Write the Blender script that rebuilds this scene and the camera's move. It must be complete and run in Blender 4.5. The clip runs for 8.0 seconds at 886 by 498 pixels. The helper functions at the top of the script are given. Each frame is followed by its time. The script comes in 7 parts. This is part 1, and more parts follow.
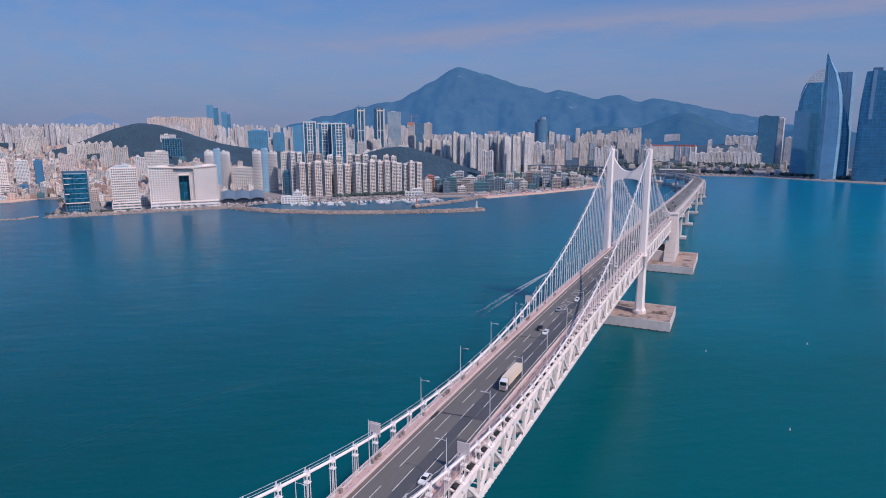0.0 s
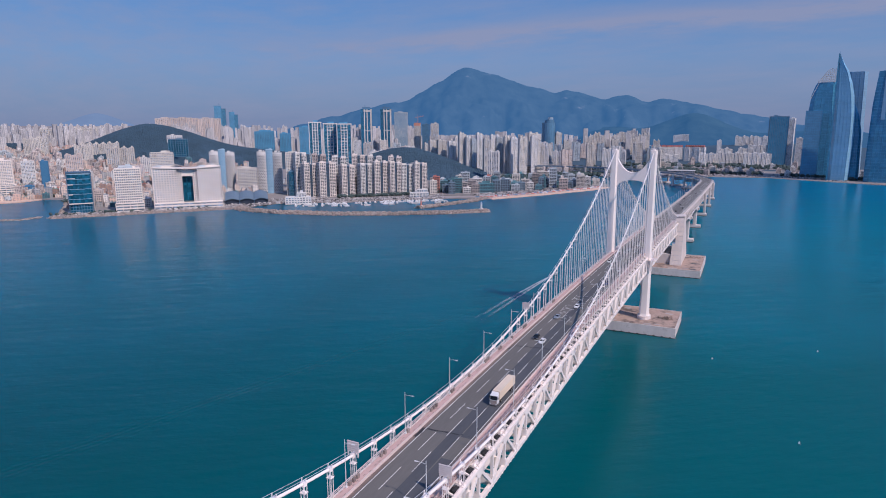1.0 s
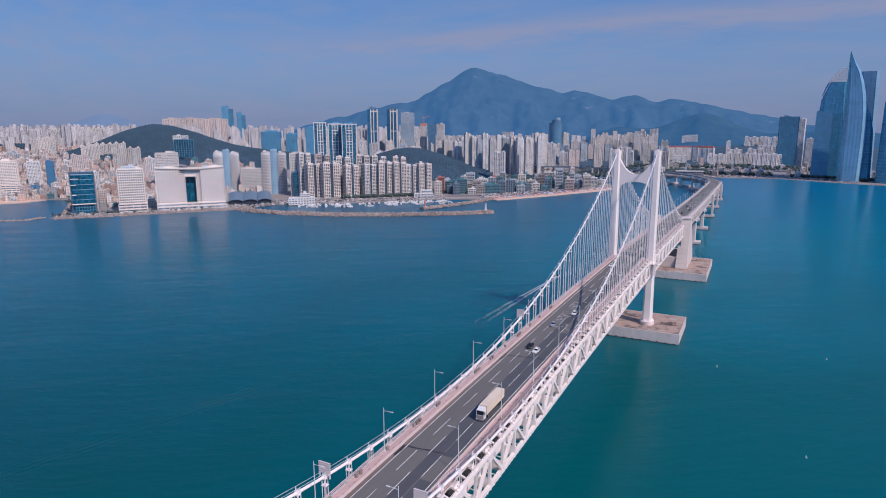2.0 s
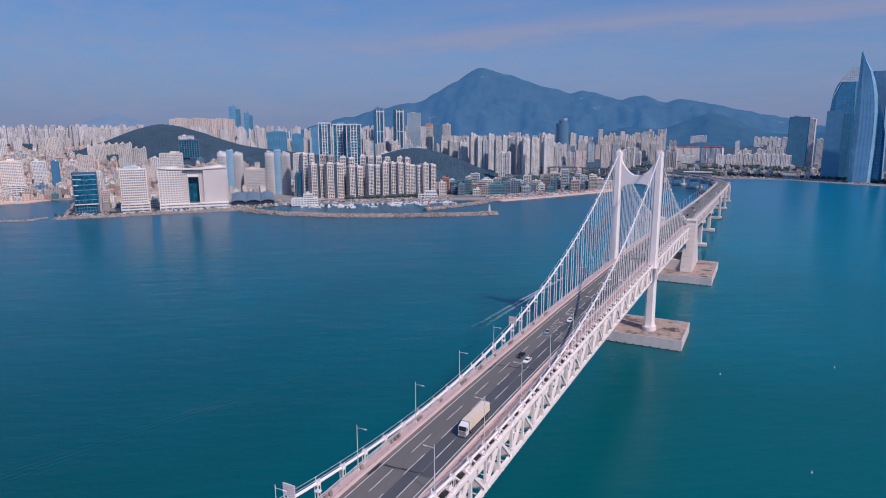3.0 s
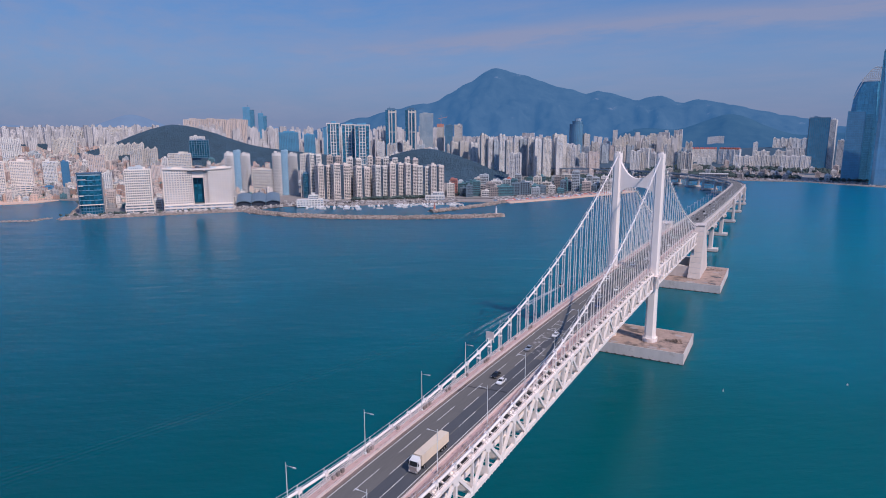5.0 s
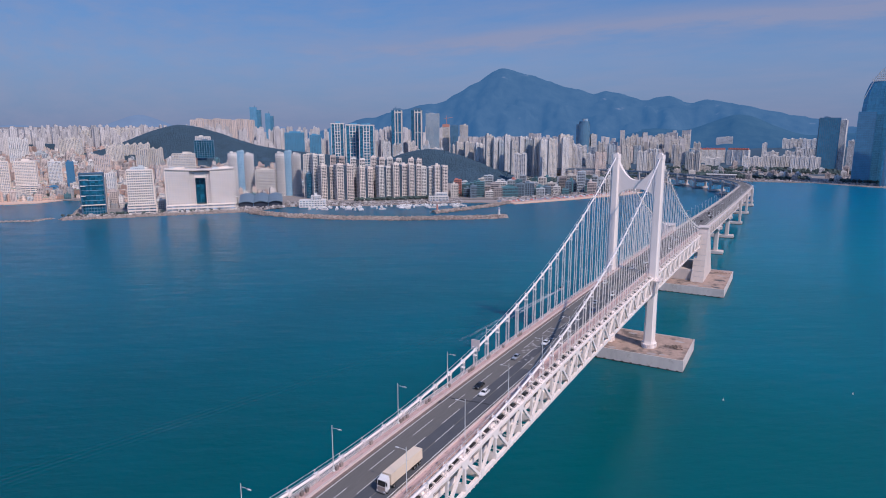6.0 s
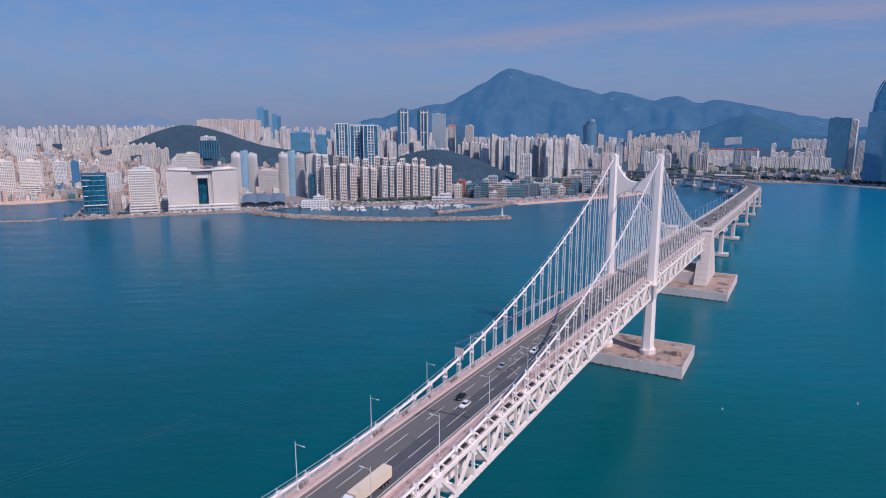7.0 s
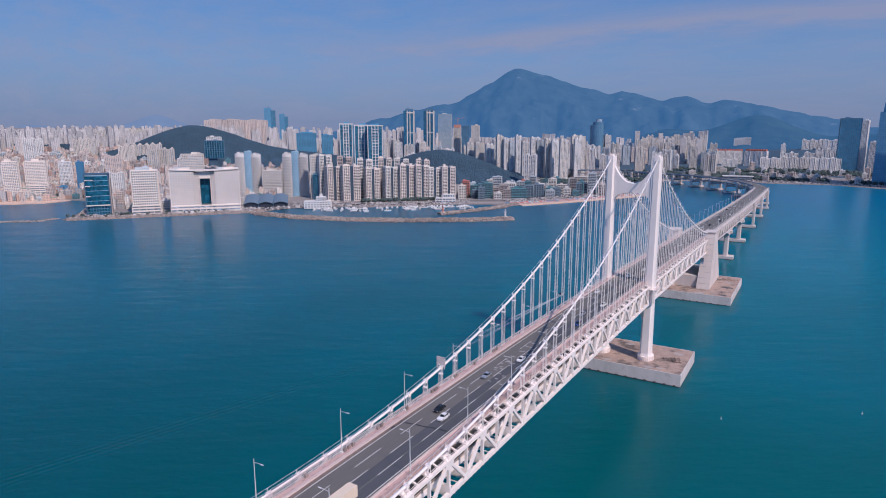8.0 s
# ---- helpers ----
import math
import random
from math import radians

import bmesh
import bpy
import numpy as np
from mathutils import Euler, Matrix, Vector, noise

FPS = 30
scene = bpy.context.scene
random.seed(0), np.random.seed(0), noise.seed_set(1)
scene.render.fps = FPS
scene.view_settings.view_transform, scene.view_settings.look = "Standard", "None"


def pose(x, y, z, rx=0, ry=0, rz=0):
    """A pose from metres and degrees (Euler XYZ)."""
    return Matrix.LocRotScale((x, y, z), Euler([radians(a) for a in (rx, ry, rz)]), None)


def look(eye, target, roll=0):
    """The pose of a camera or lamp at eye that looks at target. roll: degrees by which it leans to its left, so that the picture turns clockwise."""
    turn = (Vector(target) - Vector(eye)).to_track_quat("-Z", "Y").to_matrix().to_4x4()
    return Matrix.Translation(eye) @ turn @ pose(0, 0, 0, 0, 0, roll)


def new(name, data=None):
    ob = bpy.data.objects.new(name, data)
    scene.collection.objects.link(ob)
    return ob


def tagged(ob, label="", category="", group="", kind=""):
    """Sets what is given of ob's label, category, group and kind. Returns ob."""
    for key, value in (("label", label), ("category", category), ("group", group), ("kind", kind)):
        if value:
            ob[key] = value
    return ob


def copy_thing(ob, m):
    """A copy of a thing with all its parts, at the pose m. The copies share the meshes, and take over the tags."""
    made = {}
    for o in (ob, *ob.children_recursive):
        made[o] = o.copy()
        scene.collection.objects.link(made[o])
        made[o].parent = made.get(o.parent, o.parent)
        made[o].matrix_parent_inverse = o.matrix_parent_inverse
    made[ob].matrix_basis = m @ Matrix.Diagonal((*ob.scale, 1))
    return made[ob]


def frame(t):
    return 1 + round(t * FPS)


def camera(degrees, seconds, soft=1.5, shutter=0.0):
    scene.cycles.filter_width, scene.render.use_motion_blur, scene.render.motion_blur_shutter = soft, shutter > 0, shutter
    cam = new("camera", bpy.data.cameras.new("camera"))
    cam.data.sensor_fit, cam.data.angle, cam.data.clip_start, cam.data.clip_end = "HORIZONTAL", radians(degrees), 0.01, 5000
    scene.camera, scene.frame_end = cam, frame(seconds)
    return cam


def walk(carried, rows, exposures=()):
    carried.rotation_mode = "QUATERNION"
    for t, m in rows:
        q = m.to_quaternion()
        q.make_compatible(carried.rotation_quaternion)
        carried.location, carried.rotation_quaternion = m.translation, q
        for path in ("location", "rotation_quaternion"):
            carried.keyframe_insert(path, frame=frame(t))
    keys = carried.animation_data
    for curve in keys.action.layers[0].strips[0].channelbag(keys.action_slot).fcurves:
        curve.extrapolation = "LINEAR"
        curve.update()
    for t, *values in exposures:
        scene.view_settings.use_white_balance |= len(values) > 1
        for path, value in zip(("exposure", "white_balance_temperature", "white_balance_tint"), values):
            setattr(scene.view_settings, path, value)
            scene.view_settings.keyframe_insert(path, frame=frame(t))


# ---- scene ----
cam = camera(71.25, 8.0, soft=1.0)
walk(cam, [
    (0, pose(67.08, -442.59, 139.67, 78.770, 0.152, 25.261)),
    (0.5, pose(67.61, -436.68, 139.62, 78.791, 0.158, 25.644)),
    (1, pose(68.30, -430.76, 139.56, 78.811, 0.161, 26.023)),
    (1.5, pose(69.15, -424.84, 139.50, 78.830, 0.161, 26.401)),
    (2, pose(70.14, -418.91, 139.42, 78.849, 0.159, 26.776)),
    (2.5, pose(71.25, -412.98, 139.35, 78.866, 0.154, 27.150)),
    (3, pose(72.48, -407.05, 139.27, 78.883, 0.147, 27.522)),
    (3.5, pose(73.81, -401.12, 139.19, 78.899, 0.139, 27.894)),
    (4, pose(75.23, -395.20, 139.11, 78.914, 0.129, 28.266)),
    (4.5, pose(76.72, -389.29, 139.03, 78.929, 0.119, 28.639)),
    (5, pose(78.28, -383.39, 138.96, 78.944, 0.108, 29.012)),
    (5.5, pose(79.88, -377.50, 138.89, 78.958, 0.097, 29.386)),
    (6, pose(81.53, -371.63, 138.82, 78.971, 0.086, 29.761)),
    (6.5, pose(83.19, -365.78, 138.76, 78.985, 0.076, 30.139)),
    (7, pose(84.87, -359.95, 138.71, 78.997, 0.067, 30.519)),
    (7.5, pose(86.55, -354.14, 138.67, 79.010, 0.060, 30.903)),
    (8, pose(88.22, -348.36, 138.63, 79.023, 0.054, 31.289)),
], exposures=[(0, -0.18, 5750, 8), (8, -0.18, 5750, 8)])

# ---- sky and sun ----
SUN_WAY = Vector((0.93, -0.41, 1.0)).normalized()
world = bpy.data.worlds.new("sky")
scene.world = world
world.use_nodes = True
wn = world.node_tree
wn.nodes.clear()


def wnode(kind, **inputs):
    n = wn.nodes.new(kind)
    for k, v in inputs.items():
        n.inputs[k].default_value = v
    return n


w_out = wnode("ShaderNodeOutputWorld")
w_bg = wnode("ShaderNodeBackground", Strength=0.142)
w_sky = wnode("ShaderNodeTexSky")
w_sky.sky_type = "NISHITA"
w_sky.sun_disc = False
w_sky.sun_elevation = math.asin(SUN_WAY.z)
w_sky.sun_rotation = math.atan2(SUN_WAY.x, SUN_WAY.y)
w_sky.air_density, w_sky.dust_density, w_sky.ozone_density = 1.0, 0.6, 2.5
w_tc = wnode("ShaderNodeTexCoord")
w_sep = wnode("ShaderNodeSeparateXYZ")
wn.links.new(w_tc.outputs["Generated"], w_sep.inputs[0])
# haze that thickens towards the horizon
w_ramp = wnode("ShaderNodeValToRGB")
cr = w_ramp.color_ramp
cr.elements[0].position, cr.elements[0].color = 0.0, (0.97, 0.97, 0.97, 1)
cr.elements[1].position, cr.elements[1].color = 0.55, (0.0, 0.0, 0.0, 1)
mid = cr.elements.new(0.2)
mid.color = (0.75, 0.75, 0.75, 1)
wn.links.new(w_sep.outputs["Z"], w_ramp.inputs[0])
w_hcol = wnode("ShaderNodeValToRGB")
hr = w_hcol.color_ramp
hr.elements[0].position, hr.elements[0].color = 0.0, (0.224, 0.259, 0.397, 1)
hr.elements[1].position, hr.elements[1].color = 0.21, (0.090, 0.185, 0.395, 1)
hm = hr.elements.new(0.10)
hm.color = (0.189, 0.260, 0.436, 1)
wn.links.new(w_sep.outputs["Z"], w_hcol.inputs[0])
w_scale = wnode("ShaderNodeVectorMath")
w_scale.operation = "SCALE"
w_scale.inputs["Scale"].default_value = 7.05
wn.links.new(w_hcol.outputs[0], w_scale.inputs[0])
w_mix = wn.nodes.new("ShaderNodeMix")
w_mix.data_type = "RGBA"
wn.links.new(w_ramp.outputs[0], w_mix.inputs["Factor"])
w_tint = wn.nodes.new("ShaderNodeVectorMath")
w_tint.operation = "MULTIPLY"
w_tint.inputs[1].default_value = (0.79, 1.0, 1.25)
wn.links.new(w_sky.outputs[0], w_tint.inputs[0])
wn.links.new(w_tint.outputs[0], w_mix.inputs["A"])
wn.links.new(w_scale.outputs[0], w_mix.inputs["B"])
# thin cirrus: long soft streaks


def wmath(op, a, b=None, c=None):
    n = wn.nodes.new("ShaderNodeMath")
    n.operation = op
    for i, v in enumerate((a, b, c)):
        if v is None:
            continue
        if isinstance(v, (int, float)):
            n.inputs[i].default_value = v
        else:
            wn.links.new(v, n.inputs[i])
    return n.outputs[0]


slope = wmath("DIVIDE", w_sep.outputs["X"], wmath("MAXIMUM", w_sep.outputs["Y"], 0.2))
w_noise = wnode("ShaderNodeTexNoise", Scale=4.5, Detail=9.0, Roughness=0.62)
w_comb = wn.nodes.new("ShaderNodeCombineXYZ")
drift = wmath("SUBTRACT", w_sep.outputs["Z"], wmath("MULTIPLY_ADD", wmath("TANH", wmath("MULTIPLY_ADD", slope, 3.2, 1.44)), 0.0215, 0.1345))
wn.links.new(wmath("MULTIPLY", slope, 1.2), w_comb.inputs[0])
wn.links.new(wmath("MULTIPLY", drift, 9.0), w_comb.inputs[1])
wn.links.new(w_comb.outputs[0], w_noise.inputs["Vector"])
band = wmath("POWER", 2.718, wmath("MULTIPLY", wmath("POWER", wmath("ABSOLUTE", wmath("ADD", drift, wmath("MULTIPLY_ADD", w_noise.outputs[0], 0.03, -0.015))), 1.6), -900.0))
veil = wmath("MULTIPLY", wmath("SUBTRACT", w_noise.outputs[0], 0.36), 1.3)
reach = wmath("MINIMUM", wmath("MAXIMUM", wmath("MULTIPLY_ADD", slope, 1.6, 1.7), 0.12), 1.0)
band = wmath("MULTIPLY", band, reach)
w_cfac = wmath("MINIMUM", wmath("MAXIMUM", wmath("MULTIPLY_ADD", band, wmath("MULTIPLY", w_noise.outputs[0], 1.2), wmath("MULTIPLY", wmath("MAXIMUM", veil, 0.0), 0.75)), 0.0), 0.7)
w_mix2 = wn.nodes.new("ShaderNodeMix")
w_mix2.data_type = "RGBA"
wn.links.new(w_cfac, w_mix2.inputs["Factor"])
wn.links.new(w_mix.outputs["Result"], w_mix2.inputs["A"])
w_mix2.inputs["B"].default_value = (2.55, 2.42, 3.18, 1)
wn.links.new(w_mix2.outputs["Result"], w_bg.inputs["Color"])
wn.links.new(w_bg.outputs[0], w_out.inputs[0])

sun_data = bpy.data.lights.new("sun", "SUN")
sun_data.energy, sun_data.angle, sun_data.color = 4.15, radians(0.6), (1.0, 0.775, 0.635)
sun = new("sun", sun_data)
sun.matrix_world = look(SUN_WAY * 800, (0, 0, 0))


# ---- materials ----
def material(name, colour, rough=0.7, metal=0.0, grain=0.5, amount=0.12, stain=0.02, stain_amount=0.15, bump=0.0, island=0.0, pick=0.0, stretch=(1, 1, 1), specular=0.5):
    """Principled surface with fine grain, broad stains, and optional variation by island or by object."""
    m = bpy.data.materials.new(name)
    m.use_nodes = True
    nt = m.node_tree
    b = nt.nodes["Principled BSDF"]
    b.inputs["Roughness"].default_value, b.inputs["Metallic"].default_value = rough, metal
    b.inputs["Specular IOR Level"].default_value = specular
    geo = nt.nodes.new("ShaderNodeNewGeometry")
    mp = nt.nodes.new("ShaderNodeMapping")
    mp.inputs["Scale"].default_value = stretch
    nt.links.new(geo.outputs["Position"], mp.inputs[0])
    total = None

    def add(socket, gain):
        nonlocal total
        n = nt.nodes.new("ShaderNodeMath")
        n.operation = "MULTIPLY_ADD"
        nt.links.new(socket, n.inputs[0])
        n.inputs[1].default_value, n.inputs[2].default_value = 2 * gain, -gain
        if total is None:
            total = n.outputs[0]
        else:
            s = nt.nodes.new("ShaderNodeMath")
            s.operation = "ADD"
            nt.links.new(total, s.inputs[0])
            nt.links.new(n.outputs[0], s.inputs[1])
            total = s.outputs[0]

    fine = None
    for scale, gain in ((grain, amount), (stain, stain_amount)):
        t = nt.nodes.new("ShaderNodeTexNoise")
        t.inputs["Scale"].default_value, t.inputs["Detail"].default_value, t.inputs["Roughness"].default_value = scale, 5, 0.6
        nt.links.new(mp.outputs[0], t.inputs["Vector"])
        fine = fine or t
        add(t.outputs[0], gain)
    if island:
        add(geo.outputs["Random Per Island"], island)
    if pick:
        oi = nt.nodes.new("ShaderNodeObjectInfo")
        add(oi.outputs["Random"], pick)
    up = nt.nodes.new("ShaderNodeMath")
    up.operation = "ADD"
    nt.links.new(total, up.inputs[0])
    up.inputs[1].default_value = 1.0
    sc = nt.nodes.new("ShaderNodeVectorMath")
    sc.operation = "SCALE"
    sc.inputs[0].default_value = colour
    nt.links.new(up.outputs[0], sc.inputs["Scale"])
    nt.links.new(sc.outputs[0], b.inputs["Base Color"])
    if bump:
        bp = nt.nodes.new("ShaderNodeBump")
        bp.inputs["Strength"].default_value, bp.inputs["Distance"].default_value = 0.6, bump
        nt.links.new(fine.outputs[0], bp.inputs["Height"])
        nt.links.new(bp.outputs[0], b.inputs["Normal"])
    return m


M = {
    "steel": material("white_bridge_paint", (0.91, 0.815, 0.775), 0.45, grain=0.25, amount=0.10, stain=0.05, stain_amount=0.10, stretch=(1, 1, 0.35)),
    "cable": material("white_cable_wrap", (0.90, 0.815, 0.785), 0.75, grain=0.4, amount=0.08, specular=0.2),
    "rope": material("galvanised_rope", (0.62, 0.62, 0.64), 0.5, metal=0.3, grain=0.8),
    "concrete": material("pale_concrete", (0.62, 0.545, 0.515), 0.85, grain=0.35, amount=0.14, stain=0.06, stain_amount=0.2, bump=0.03, stretch=(1, 1, 0.3)),
    "caisson": material("weathered_concrete", (0.44, 0.32, 0.265), 0.9, grain=0.3, amount=0.3, stain=0.09, stain_amount=0.55, bump=0.05),
    "wallside": material("quay_concrete", (0.62, 0.555, 0.53), 0.88, grain=0.3, amount=0.15, stain=0.08, stain_amount=0.25, bump=0.04, stretch=(1, 1, 0.3)),
    "weed": material("wet_dark_concrete", (0.045, 0.045, 0.04), 0.6, grain=0.4, amount=0.4),
    "asphalt": material("asphalt", (0.138, 0.130, 0.122), 0.9, grain=2.0, amount=0.16, stain=0.06, stain_amount=0.30, stretch=(1, 0.12, 1)),
    "patch": material("dark_asphalt", (0.079, 0.083, 0.093), 0.9, grain=1.0, amount=0.2, stain=0.1, stain_amount=0.2, stretch=(1, 0.2, 1)),
    "dirt": material("gutter_dirt", (0.185, 0.14, 0.125), 0.95, grain=0.5, amount=0.4, stain=0.08, stain_amount=0.4),
    "grating": material("dark_gap_plate", (0.022, 0.022, 0.025), 0.7, grain=0.8, amount=0.3, pick=0.3),
    "darkmark": material("tar_seam", (0.03, 0.03, 0.035), 0.8),
    "paint": material("road_paint", (0.72, 0.70, 0.68), 0.7, grain=1.5, amount=0.2),
    "fadedpaint": material("worn_road_paint", (0.40, 0.385, 0.38), 0.8, grain=1.5, amount=0.4),
    "walk": material("pinkish_walkway", (0.53, 0.37, 0.345), 0.85, grain=0.8, amount=0.15, stain=0.1, stain_amount=0.2, stretch=(1, 0.2, 1)),
    "rail": material("painted_rail", (0.66, 0.58, 0.56), 0.5, grain=0.6),
    "brownrail": material("pinkish_brown_rail", (0.44, 0.31, 0.285), 0.6, grain=0.6),
    "barrier": material("pinkish_barrier", (0.68, 0.55, 0.52), 0.85, grain=0.6, amount=0.15, stain=0.1, stain_amount=0.2, stretch=(1, 0.2, 1)),
    "bluesteel": material("blue_grey_girder", (0.15, 0.215, 0.285), 0.55, grain=0.2, amount=0.15),
    "cabinet": material("brown_box", (0.28, 0.23, 0.21), 0.7, pick=0.3),
    "lamp": material("lamp_steel", (0.72, 0.72, 0.72), 0.45, metal=0.1),
    "rock": material("armour_stone", (0.33, 0.275, 0.245), 0.95, grain=0.4, amount=0.25, stain=0.03, stain_amount=0.2, island=0.4, bump=0.2),
    "sand": material("beach_sand", (0.66, 0.475, 0.375), 0.95, grain=0.1, amount=0.1, stain=0.01, stain_amount=0.1),
    "land": material("built_up_ground", (0.26, 0.235, 0.225), 0.95, grain=0.06, amount=0.35, stain=0.008, stain_amount=0.35),
    "paving": material("quay_paving", (0.31, 0.27, 0.255), 0.95, grain=0.08, amount=0.3, stain=0.02, stain_amount=0.25),
    # blue haze is mixed into the colours of the woods and trees
    "hazed_forest": material("hazed_forest", (0.038, 0.076, 0.116), 0.95, grain=0.05, amount=0.2, stain=0.01, stain_amount=0.35, bump=0.4, island=0.12),
    "tree": material("tree_leaves", (0.060, 0.088, 0.086), 0.9, grain=0.3, amount=0.3, island=0.4),
    "bark": material("bark", (0.10, 0.075, 0.06), 0.95),
    # white, cream, pink and grey are cooled, palewall lightened, as painted haze
    "white": material("white_facade", (0.66, 0.64, 0.63), 0.8, grain=0.08, amount=0.08, stain=0.02, stain_amount=0.08, pick=0.08),
    "hotelwhite": material("warm_white_hotel_facade", (0.76, 0.675, 0.62), 0.8, grain=0.08, amount=0.1, stain=0.02, stain_amount=0.12, pick=0.05),
    "palewall": material("pale_estate_facade", (0.75, 0.71, 0.675), 0.8, grain=0.08, amount=0.08, stain=0.02, stain_amount=0.08, pick=0.08),
    "cream": material("cream_facade", (0.58, 0.54, 0.50), 0.85, grain=0.08, amount=0.1, stain=0.02, stain_amount=0.1, pick=0.14),
    "pink": material("pinkish_facade", (0.58, 0.495, 0.46), 0.85, grain=0.08, amount=0.1, pick=0.15),
    "grey": material("grey_facade", (0.42, 0.46, 0.50), 0.85, grain=0.08, amount=0.1, pick=0.2),
    "brown": material("brown_facade", (0.37, 0.33, 0.32), 0.85, grain=0.08, amount=0.12, pick=0.2),
    "red": material("red_facade", (0.44, 0.17, 0.14), 0.8, pick=0.1),
    "teal": material("teal_cladding", (0.10, 0.22, 0.26), 0.5, pick=0.25),
    "bluepanel": material("blue_cladding", (0.055, 0.185, 0.34), 0.5, pick=0.15),
    "deepblue": material("dark_blue_cladding", (0.055, 0.115, 0.185), 0.6, pick=0.15),
    "viaductgrey": material("grey_viaduct_concrete", (0.46, 0.42, 0.405), 0.85, grain=0.3, amount=0.15, stain=0.05, stain_amount=0.25),
    "viaductsteel": material("weathered_pale_girder", (0.64, 0.565, 0.545), 0.6, grain=0.2, amount=0.12, stain=0.04, stain_amount=0.2),
    "deckpink": material("pink_promenade_paving", (0.52, 0.36, 0.33), 0.9, grain=0.15, amount=0.3, stain=0.05, stain_amount=0.35),
    "roof": material("flat_roof", (0.36, 0.35, 0.35), 0.9, grain=0.2, amount=0.2, pick=0.25),
    "redroof": material("red_roof", (0.52, 0.17, 0.13), 0.85, pick=0.15),
    "metalroof": material("blue_grey_metal_roof", (0.19, 0.255, 0.315), 0.5, metal=0.3, grain=0.5),
    "glass": material("dark_window_glass", (0.085, 0.115, 0.16), 0.28, grain=0.12, amount=0.35, stain=0.03, stain_amount=0.2, pick=0.3),
    "darkwin": material("dark_balcony_glass", (0.040, 0.052, 0.078), 0.3, grain=0.12, amount=0.4, stain=0.03, stain_amount=0.2),
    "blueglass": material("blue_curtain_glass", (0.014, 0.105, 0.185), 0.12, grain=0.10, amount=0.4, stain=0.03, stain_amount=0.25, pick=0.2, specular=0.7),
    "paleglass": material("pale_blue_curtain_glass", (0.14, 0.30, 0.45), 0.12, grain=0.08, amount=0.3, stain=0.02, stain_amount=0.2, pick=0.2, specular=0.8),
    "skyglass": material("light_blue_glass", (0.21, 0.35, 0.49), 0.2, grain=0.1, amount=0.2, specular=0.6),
    # tower glass is lightened to stand for the haze before it
    "towerglass": material("hazed_tower_glass", (0.11, 0.37, 0.575), 0.12, grain=0.06, amount=0.35, stain=0.02, stain_amount=0.3, pick=0.12, specular=0.8),
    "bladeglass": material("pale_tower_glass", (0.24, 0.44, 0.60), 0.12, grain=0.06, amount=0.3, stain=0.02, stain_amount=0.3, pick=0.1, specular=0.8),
    "paleband": material("pale_blue_band", (0.30, 0.44, 0.55), 0.4, grain=0.2),
    "mullion": material("blue_grey_mullion", (0.13, 0.23, 0.33), 0.4, metal=0.4, pick=0.1),
    "bladefin": material("pale_glass_fin", (0.23, 0.41, 0.55), 0.4, metal=0.2),
    "towerfin": material("deep_blue_fin", (0.10, 0.31, 0.49), 0.4, metal=0.2),
    "carwhite": material("white_car_paint", (0.80, 0.79, 0.79), 0.25),
    "carblack": material("black_car_paint", (0.018, 0.02, 0.024), 0.2),
    "carsilver": material("silver_car_paint", (0.50, 0.52, 0.55), 0.3, metal=0.6),
    "carblue": material("blue_car_paint", (0.03, 0.07, 0.20), 0.25),
    "carglass": material("car_glass", (0.012, 0.016, 0.02), 0.08),
    "tyre": material("tyre_rubber", (0.02, 0.02, 0.02), 0.85),
    "rim": material("alloy_rim", (0.45, 0.45, 0.46), 0.35, metal=0.8),
    "canvas": material("cream_trailer_side", (0.76, 0.63, 0.49), 0.7, grain=0.6, amount=0.06),
    "tail": material("red_tail_light", (0.45, 0.02, 0.015), 0.3),
    "headlight": material("headlight_lens", (0.75, 0.75, 0.72), 0.15),
    "crane": material("red_crane_paint", (0.46, 0.21, 0.16), 0.6),
    "hull": material("white_hull", (0.66, 0.65, 0.65), 0.35, pick=0.1),
}


def curtained(m, size=3.0, spread=1.6):
    """Varies a glazing window by window."""
    nt = m.node_tree
    b = nt.nodes["Principled BSDF"]
    src = b.inputs["Base Color"].links[0].from_socket
    geo = nt.nodes.new("ShaderNodeNewGeometry")
    snap = nt.nodes.new("ShaderNodeVectorMath")
    snap.operation = "SNAP"
    snap.inputs[1].default_value = (size, size, size)
    nt.links.new(geo.outputs["Position"], snap.inputs[0])
    wn_ = nt.nodes.new("ShaderNodeTexWhiteNoise")
    nt.links.new(snap.outputs[0], wn_.inputs["Vector"])
    pw = nt.nodes.new("ShaderNodeMath")
    pw.operation = "POWER"
    pw.inputs[1].default_value = 2.2
    nt.links.new(wn_.outputs["Value"], pw.inputs[0])
    ma = nt.nodes.new("ShaderNodeMath")
    ma.operation = "MULTIPLY_ADD"
    ma.inputs[1].default_value, ma.inputs[2].default_value = spread * 1.6, 0.65
    nt.links.new(pw.outputs[0], ma.inputs[0])
    sc = nt.nodes.new("ShaderNodeVectorMath")
    sc.operation = "SCALE"
    nt.links.new(src, sc.inputs[0])
    nt.links.new(ma.outputs[0], sc.inputs["Scale"])
    nt.links.new(sc.outputs[0], b.inputs["Base Color"])


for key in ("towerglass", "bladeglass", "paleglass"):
    M[key].node_tree.nodes["Principled BSDF"].inputs["Metallic"].default_value = 0.12  # slight metal, so that the glass mirrors the hazy sky
curtained(M["glass"], 3.0, 1.9)
curtained(M["blueglass"], 4.2, 0.5)
curtained(M["towerglass"], 7.0, 0.12)


